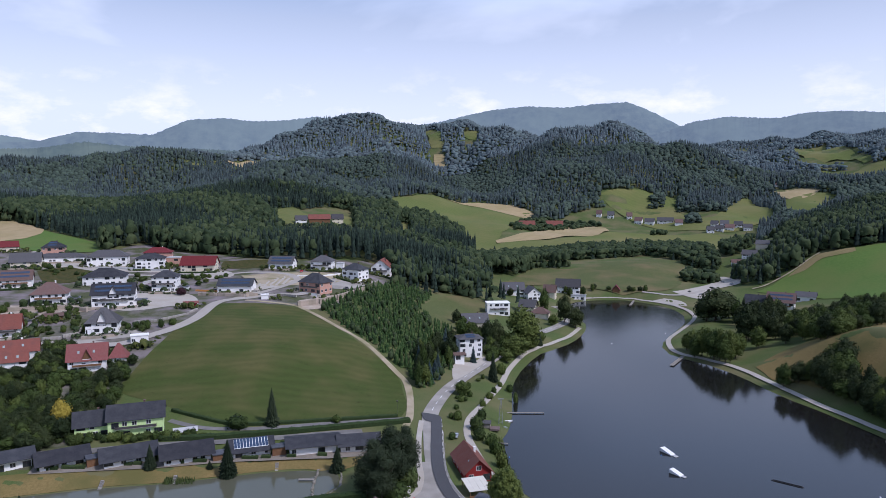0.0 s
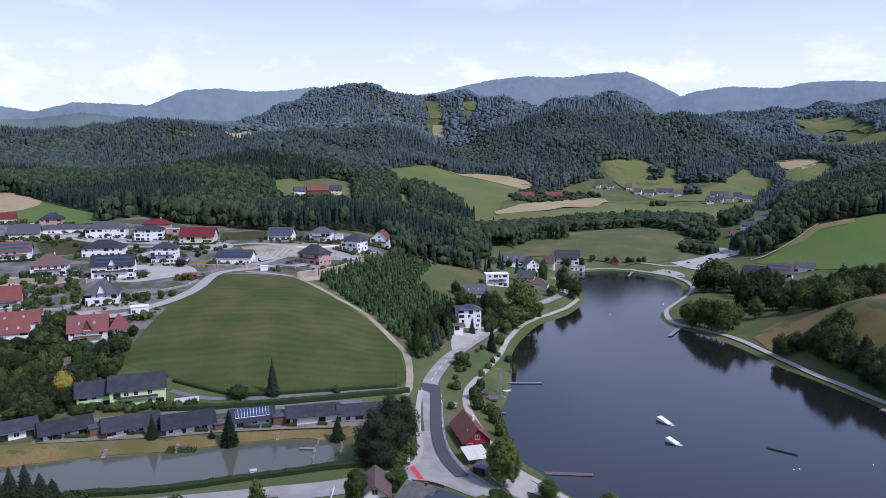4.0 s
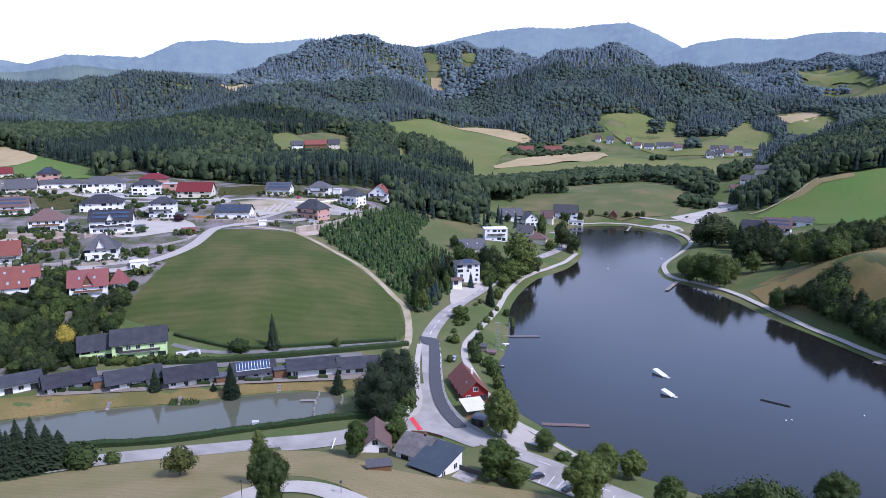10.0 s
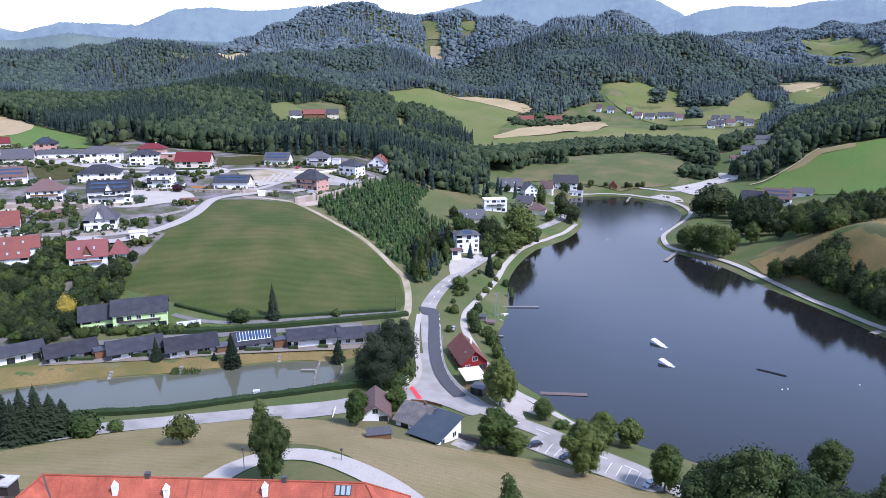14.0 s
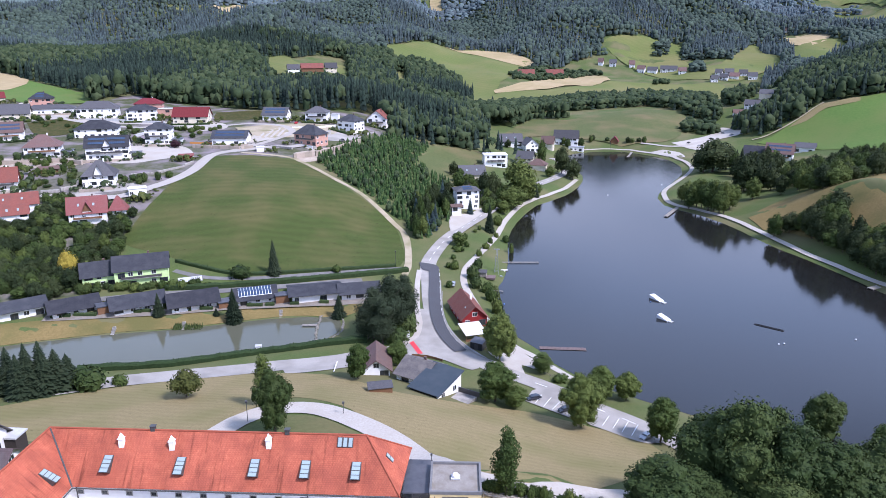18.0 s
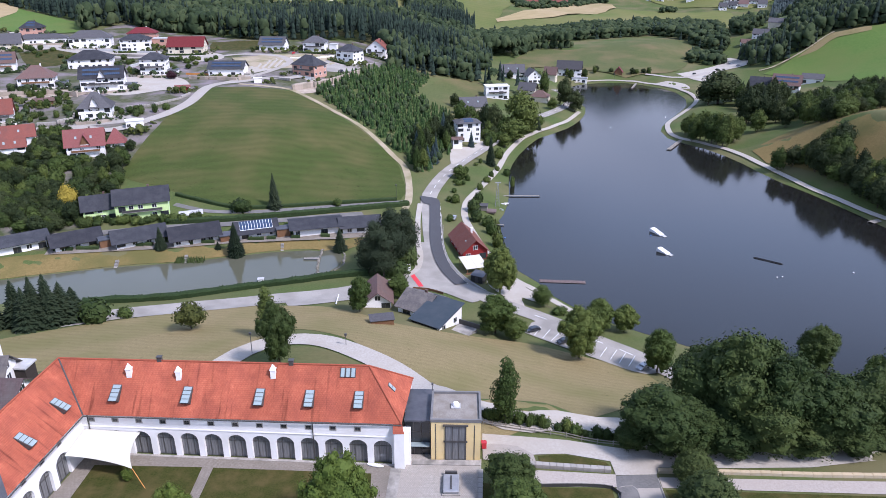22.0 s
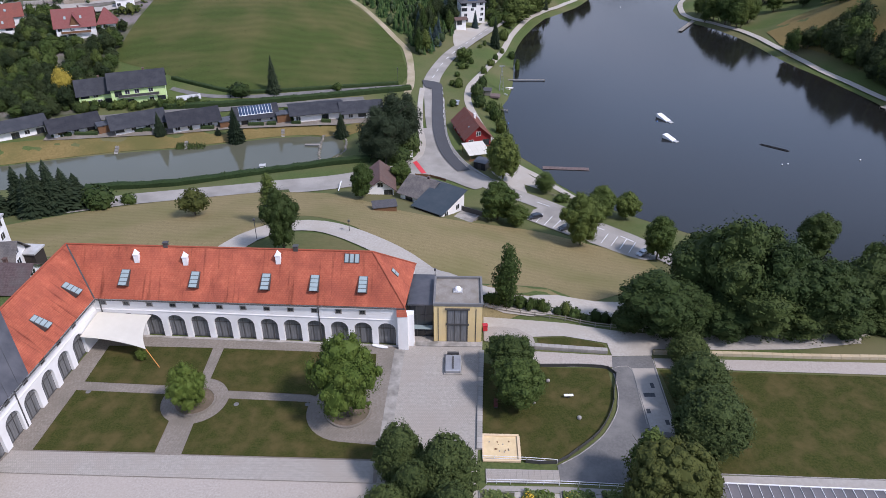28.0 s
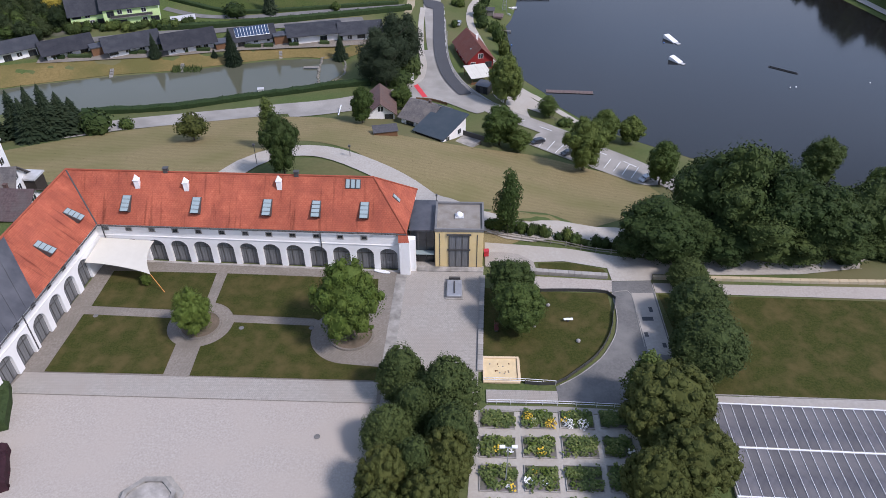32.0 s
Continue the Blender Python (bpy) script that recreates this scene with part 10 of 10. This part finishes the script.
car(258.3, 678, 145, "car_paint_dark", "dark car in the gravel car park")
car(231.4, 662.6, 45, "car_paint_dark", "dark car near the shore")
car(280.8, 708.4, 105, "car_paint_silver", "pale car in the far car park")
car(279.9, 685, 30, "car_paint_silver", "pale car in the far car park")
car(92.6, 644.2, 60, "car_paint_silver", "pale car by the lakeside inn")

# hedges
hedge([(-111.1, 196.1), (-100.3, 198.9), (-84.4, 202.6), (-69.1, 209.9), (-61.2, 213.9), (-49, 217.4), (-41.9, 219.7), (-30.9, 222.5), (-25.6, 223)], 2.0, 2.4)
hedge([(-113.3, 287.5), (-99.7, 282.5), (-84.7, 279), (-66.7, 282.2), (-43.9, 288.8), (-20.4, 298.2)], 1.3, 1.6)
hedge([(-109.6, 264.5), (-90.5, 267.3), (-80, 270.1), (-60.6, 275.3), (-38.4, 282.9), (-14.7, 293.7)], 2.0, 2.2)
ribbon("access_road", [(-16.6, 297.2), (-39, 288), (-61.7, 280.7), (-79.3, 276.3), (-95.1, 275), (-105.1, 277.3), (-111.5, 279.7)], 2.6, 0.15, "asphalt_dark_worn", "narrow asphalt lane between hedges", "road")
patch("bank", [(-162.1, 231.2), (-146.2, 237.8), (-126.1, 242.3), (-103.1, 246.8), (-77.6, 253), (-56.7, 255.5), (-35.3, 257.7), (-30.2, 251.4), (-38.1, 247), (-51.2, 249), (-65.5, 246.9), (-79, 242.6), (-97.5, 237), (-116.2, 233.6), (-140.1, 226.4), (-156.5, 221.7)], 4, 0.12, "brown_slope", "dry grass bank between bungalows and pond", "bank")
ribbon("terrace_walk", [(-145.1, 239.6), (-126.3, 242.7), (-103.1, 246.8), (-81.6, 252), (-60.9, 254.9), (-39.6, 257.3), (-26.8, 260.3)], 5.0, 0.2, "cobble", "paved terraces before the bungalows", "paving")
ribbon("rear_lane", [(-153.1, 250.5), (-131.7, 254.6), (-108.2, 260.6), (-85.5, 265.4), (-59.9, 271.7), (-33.3, 279.8)], 4.0, 0.2, "asphalt_dark_worn", "grey lane behind the bungalows", "road")
hedge([(-143, 240.6), (-139.1, 240.9)], 1.3, 1.1, "short clipped hedge before a bungalow", step=1.2)
hedge([(-138.9, 241.3), (-136.3, 241.5)], 1.3, 1.1, "short clipped hedge before a bungalow", step=1.2)
hedge([(-135.3, 242.3), (-127.3, 242.7)], 1.3, 1.1, "short clipped hedge before a bungalow", step=1.2)
hedge([(-114.8, 245.9), (-112, 246.1)], 1.3, 1.1, "short clipped hedge before a bungalow", step=1.2)
hedge([(-111.8, 246.6), (-108.9, 246.8)], 1.3, 1.1, "short clipped hedge before a bungalow", step=1.2)
hedge([(-101.5, 248.2), (-98, 248.5)], 1.3, 1.1, "short clipped hedge before a bungalow", step=1.2)
hedge([(-97.6, 248.5), (-94.3, 248.7)], 1.3, 1.1, "short clipped hedge before a bungalow", step=1.2)
hedge([(-91.5, 249.8), (-86.7, 250)], 1.3, 1.1, "short clipped hedge before a bungalow", step=1.2)
hedge([(-74.6, 253.1), (-68.7, 253.4)], 1.3, 1.1, "short clipped hedge before a bungalow", step=1.2)
hedge([(-67.7, 253.9), (-64.3, 254.1)], 1.3, 1.1, "short clipped hedge before a bungalow", step=1.2)
hedge([(-58.5, 255.1), (-55.1, 255.2)], 1.3, 1.1, "short clipped hedge before a bungalow", step=1.2)
hedge([(-47.3, 256.5), (-43.8, 256.6)], 1.3, 1.1, "short clipped hedge before a bungalow", step=1.2)
hedge([(-64.6, 69.0), (-62.6, 64.5), (-61.5, 61.5)], 2.0, 2.6, "dark clipped hedge beside the forecourt", leafy=14)
hedge([(-59.4, 58.0), (-56.6, 52.0)], 2.2, 2.4, "copper-leaved hedge beside the forecourt", "leaf_purple", leafy=14)

# walls of the village
for a, b in zip([(-252.8, 399.5), (-236, 404.2), (-221.5, 407.8)], [(-236, 404.2), (-221.5, 407.8), (-205.5, 401.8)]):
    run_blocks("retaining_wall", "retaining wall of large rough stones", "wall", [a, b], 2, 2.4, 1.0, "rubble", base=(gz(*a) + gz(*b)) / 2)
for a, b in zip([(-90.8, 432.5), (-79.5, 444.1), (-70.1, 458), (-61.8, 480.6)], [(-79.5, 444.1), (-70.1, 458), (-61.8, 480.6), (-56, 491)]):
    run_blocks("retaining_wall", "retaining wall of large rough stones", "wall", [a, b], 1.8, 3.4, 1.0, "rubble", base=(gz(*a) + gz(*b)) / 2)
for a, b in zip([(-160.9, 457.5), (-147.1, 454.5), (-127.4, 449.3)], [(-147.1, 454.5), (-127.4, 449.3), (-119.5, 454.3)]):
    run_blocks("retaining_wall", "retaining wall of large rough stones", "wall", [a, b], 1.8, 2, 1.0, "rubble", base=(gz(*a) + gz(*b)) / 2)
for a, b in zip([(-202.7, 351.2), (-193.7, 353.2), (-188.8, 361)], [(-193.7, 353.2), (-188.8, 361), (-192.7, 375.4)]):
    run_blocks("retaining_wall", "retaining wall of large rough stones", "wall", [a, b], 1.6, 1.6, 1.0, "stone", base=(gz(*a) + gz(*b)) / 2)
for a, b in zip([(-168.1, 378.4), (-155.9, 382.8), (-146.5, 400.3)], [(-155.9, 382.8), (-146.5, 400.3), (-145.3, 412.1)]):
    run_blocks("retaining_wall", "retaining wall of large rough stones", "wall", [a, b], 1.5, 1.3, 1.0, "stone", base=(gz(*a) + gz(*b)) / 2)
for a, b in zip([(-273.4, 550.7), (-240.6, 545.8)], [(-240.6, 545.8), (-207.8, 539.6)]):
    run_blocks("retaining_wall", "retaining wall of large rough stones", "wall", [a, b], 2.5, 1.6, 1.0, "plaster_grey", base=(gz(*a) + gz(*b)) / 2)
for a, b in zip([(-209.2, 485.5), (-207, 506.7)], [(-207, 506.7), (-204.2, 532.1)]):
    run_blocks("retaining_wall", "retaining wall of large rough stones", "wall", [a, b], 2.5, 1.6, 1.0, "plaster_grey", base=(gz(*a) + gz(*b)) / 2)
for a, b in zip([(-144.4, 470.4), (-122.1, 464.3)], [(-122.1, 464.3), (-95.1, 450.7)]):
    run_blocks("retaining_wall", "retaining wall of large rough stones", "wall", [a, b], 2, 1.2, 1.0, "stone", base=(gz(*a) + gz(*b)) / 2)
for a, b in zip([(-108.2, 516.4), (-91.7, 516.4)], [(-91.7, 516.4), (-77.1, 530.4)]):
    run_blocks("retaining_wall", "retaining wall of large rough stones", "wall", [a, b], 2.5, 1.2, 1.0, "plaster_white", base=(gz(*a) + gz(*b)) / 2)
low_fence([(-167.1, 470.4), (-154.3, 468.2), (-141.5, 462.9)], 1.4, "board_fence", "orange board fence on the retaining wall", 0.12, ((0.1, 1.3),), "wood_orange", 2.4)
patch("yard", [(-261.1, 413.5), (-212.9, 417.1), (-206.1, 403.2), (-247.9, 391.3)], 4, 0.2, "rubble", "stony pale terrace below a village house", "yard")
patch("yard", [(-164, 472.2), (-129.2, 456.2), (-124.8, 467.9), (-103.8, 494.3), (-116.9, 518.5), (-127.7, 494.9), (-146.7, 465.5)], 4, 0.2, "gravel", "pale paved yard at the village crossing", "yard")
patch("yard", [(-150.9, 521.1), (-119.9, 532.3), (-94.7, 534.4), (-76.5, 525.9), (-77.2, 502.1), (-102, 485.2), (-129.4, 485.9)], 4, 0.2, "dirt", "building plot of bare stony earth", "yard")
patch("yard", [(-216.6, 450.9), (-171.9, 462.6), (-149.9, 425), (-163.8, 420.9), (-178.5, 407.1), (-195, 410.9)], 4, 0.2, "gravel", "pale paved yard between houses", "yard")
patch("yard", [(-185.7, 360.8), (-161.2, 365.5), (-156.5, 357.5), (-180.5, 349.8)], 4, 0.2, "asphalt", "grey drive before a white villa", "yard")
patch("yard", [(-215, 547.4), (-169.4, 541.1), (-157.3, 517.4), (-184.6, 510)], 4, 0.2, "gravel", "pale yard before a maroon-roofed house", "yard")
patch("yard", [(-79.8, 520.1), (-54.9, 520.2), (-41, 558), (-57.4, 504.7), (-71, 485.7), (-86.7, 487.2)], 4, 0.2, "asphalt", "grey drive between village houses", "yard")
patch("yard", [(-361.4, 596.5), (-367.4, 641.5), (-325.9, 610.2), (-292.4, 571.5), (-313.8, 544.6)], 4, 0.2, "gravel", "pale yard at the village edge", "yard")
patch("yard", [(-288.3, 563.1), (-247.6, 562.3), (-210.7, 547.5), (-205.9, 534.6), (-273.6, 542.3)], 4, 0.2, "gravel", "pale terrace beside white houses", "yard")
patch("yard", [(-194.3, 348.8), (-181.9, 352.7), (-177.1, 342.5), (-190.2, 340.6)], 4, 0.2, "asphalt", "grey lane between bungalow gardens", "yard")
patch("yard", [(-308.8, 531.8), (-285.6, 557.7), (-255.8, 501.5), (-274.1, 483.6)], 4, 0.2, "lawn", "small mown lawn between village houses", "yard")
patch("yard", [(-187.4, 597.5), (-148.8, 599.2), (-139.2, 559.5), (-173.5, 554.6)], 4, 0.2, "lawn", "lawn beside a maroon-roofed house", "yard")
patch("yard", [(-92.4, 446), (-72.5, 469.8), (-56.8, 499.1), (-61.3, 469.9), (-73.5, 440), (-86.7, 425.9)], 4, 0.2, "rubble", "rough stone slope below a pink house", "yard")

# lake: docks, kickers, boats, mast
deck("jetty", "long pinkish bathing jetty just above the water", (34.1, 225.7), (50, 224.4), 2.2, 0.12, "wood_pink")
deck("jetty", "weathered timber jetty on the far shore", (148.8, 432.7), (133.5, 408.4), 2.4, 0.5, "wood_grey")
deck("jetty", "short timber jetty at the lake end", (176.4, 651.1), (164.2, 619.7), 2.0, 0.5, "wood_grey")
deck("jetty", "narrow timber landing stage", (29.1, 321), (46.1, 321), 1.2, 0.4, "wood_grey")
deck("jetty", "narrow timber landing stage", (21.6, 282.1), (26, 281.4), 0.8, 0.4, "wood_grey")
deck("jetty", "timber landing stage on the eastern shore", (191, 287.6), (182.9, 283.4), 3.0, 0.6, "wood_grey")
kicker(87.0, 275.0, -62, 8.0)
kicker(83.7, 253.4, -53, 6.3)
slider(117.8, 246.7, -39, 10.6)
buoy(28.9, 308.5, "white_paint")
buoy(85.2, 269.7, "tarp_blue")
buoy(118.7, 228.4, "white_paint")
buoy(25.3, 267.3, "tarp_blue")
buoy(120.9, 228.9, "white_paint")
buoy(148, 232.2, "white_paint")
buoy(112.5, 468.4, "white_paint")
buoy(159.2, 502.2, "white_paint")
boat(28.9, 309.4, 20)
boat(26, 301.5, -40)
mast(24.9, 304.7)
canopy(10.9, 230.6)
container(12.5, 220.4)
notice_board(-12.4, 224.4)
shelter(17.8, 295.9)
low_fence([(-9.7, 210.3), (-4.7, 209.8), (0.2, 206.9)], 1.1, "board_fence", "brown board fence by the junction", 0.12, ((0.1, 0.95),), "wood_brown", 2.0)
low_fence([(31.5, 203.3), (34.1, 200.2), (37.9, 197.8)], 1.0, "rail_fence", "grey rail fence by the lake path", 0.1, ((0.4, 0.5), (0.85, 0.95)), "wood_grey", 2.0)
low_fence([(0.3, 274), (0.4, 255.9), (2.1, 240.7), (5, 228.6), (10.5, 216.6), (14.4, 211.8)], 0.5, "guard_rail", "pale guard rail along the bend", 0.1, ((0.3, 0.5),), "metal_grey", 3.0)
shed(-17, 175.5, 12)
patio(6, 177.7)
street_lamp(-44.5, 143.8, 5)
street_lamp(-23.2, 148.7, 3)
street_lamp(157.3, 657.8, 5)
street_lamp(23.8, 412.4, 6)
street_lamp(-20.5, 300.1, 6)
pond_details()
reeds([(-97.3, 236.3), (-91.1, 235.8), (-87, 236.9), (-88.1, 239.2), (-96.4, 239.4)], 60)
reeds([(20.4, 285.9), (24.4, 287.6), (23.2, 266.6), (20, 259.9)], 70)
reeds([(21.8, 261), (24.1, 256.2), (24.8, 233.9), (22.2, 232.1)], 50)
# ---- gardens between the village houses ----
def garden_spots(seed, many):
    r = random.Random(seed)
    keep = [np.array(dense([(*q[:2], 0) for q in line], 3.0))[:, :2] for line in (VILLAGE_ROAD, UPPER_ROAD, TRACK)]
    road_pts = np.concatenate(keep)
    out = []
    for hx, hy, rot, w, d in HOUSES:
        if not (300 < hy < 640 and hx < -20):
            continue
        m = pose(hx, hy, 0, 0, 0, rot)
        for _ in range(many):
            side = r.random()
            if side < 0.5:
                q = Vector((r.uniform(-w * 0.7, w * 0.7), r.uniform(-9, -2.2), 0))
            elif side < 0.8:
                q = Vector((w / 2 + r.uniform(2, 8), r.uniform(-6, d), 0))
            else:
                q = Vector((-w / 2 - r.uniform(2, 6), r.uniform(-6, d), 0))
            p = m @ q
            if np.hypot(road_pts[:, 0] - p.x, road_pts[:, 1] - p.y).min() < 5.0 or inside(DOME, np.array([p.x]), np.array([p.y]))[0] < 2:
                continue
            if any(abs((v := pose(ax, ay, 0, 0, 0, ar).inverted() @ p).x) < aw / 2 + 1.2 and -1.4 < v.y < ad + 1.2 for ax, ay, ar, aw, ad in HOUSES):
                continue
            out.append((p.x, p.y))
    return np.array(out)


spots = garden_spots(3, 64)
tall_ = rng.uniform(0.6, 2.4, len(spots))
tall_[rng.random(len(spots)) < 0.15] *= 1.9
half_ = len(spots) // 2
for i0, i1, kind_, word in ((0, half_, "broadleaf", "mixed shrubs in the village gardens"), (half_, len(spots), "shrub", "light green shrubs in the village gardens")):
    q = spots[i0:i1]
    wood("garden_shrubs", q[:, 0], q[:, 1], heights(q[:, 0], q[:, 1]) - 0.2, tall_[i0:i1], tall_[i0:i1] * 0.62, MIDS, kind_, word)
r_ = random.Random(5)
for hx, hy, rot, w, d in HOUSES:
    if not (330 < hy < 620 and hx < -20) or w < 11:
        continue
    m = pose(hx, hy, 0, 0, 0, rot)
    pick = r_.random()
    a, b, c = m @ Vector((-w * 0.55, -6.5, 0)), m @ Vector((w * 0.1, -7.5, 0)), m @ Vector((w * 0.62, -6.0, 0))
    if pick < 0.45:
        hedge([(a.x, a.y), (b.x, b.y), (c.x, c.y)], 1.4, 1.6, "clipped hedge before a village house")
    elif pick < 0.8:
        for p, q in ((a, b), (b, c)):
            run_blocks("retaining_wall", "low retaining wall of rough stones", "wall", [(p.x, p.y), (q.x, q.y)], 2.2, 1.5, 0.8, "rubble", base=(gz(p.x, p.y) + gz(q.x, q.y)) / 2)
    yard = [m @ Vector(v) for v in ((-w * 0.1, -5.5, 0), (w * 0.75, -5.0, 0), (w * 0.75, 3.0, 0), (w * 0.45, 0.5, 0), (-w * 0.1, 0.5, 0))]
    patch("yard", [(v.x, v.y) for v in yard], 3, 0.16, "pale_road" if pick > 0.3 else "rubble", "paved yard before a village house", "yard", smooth_edge=False)
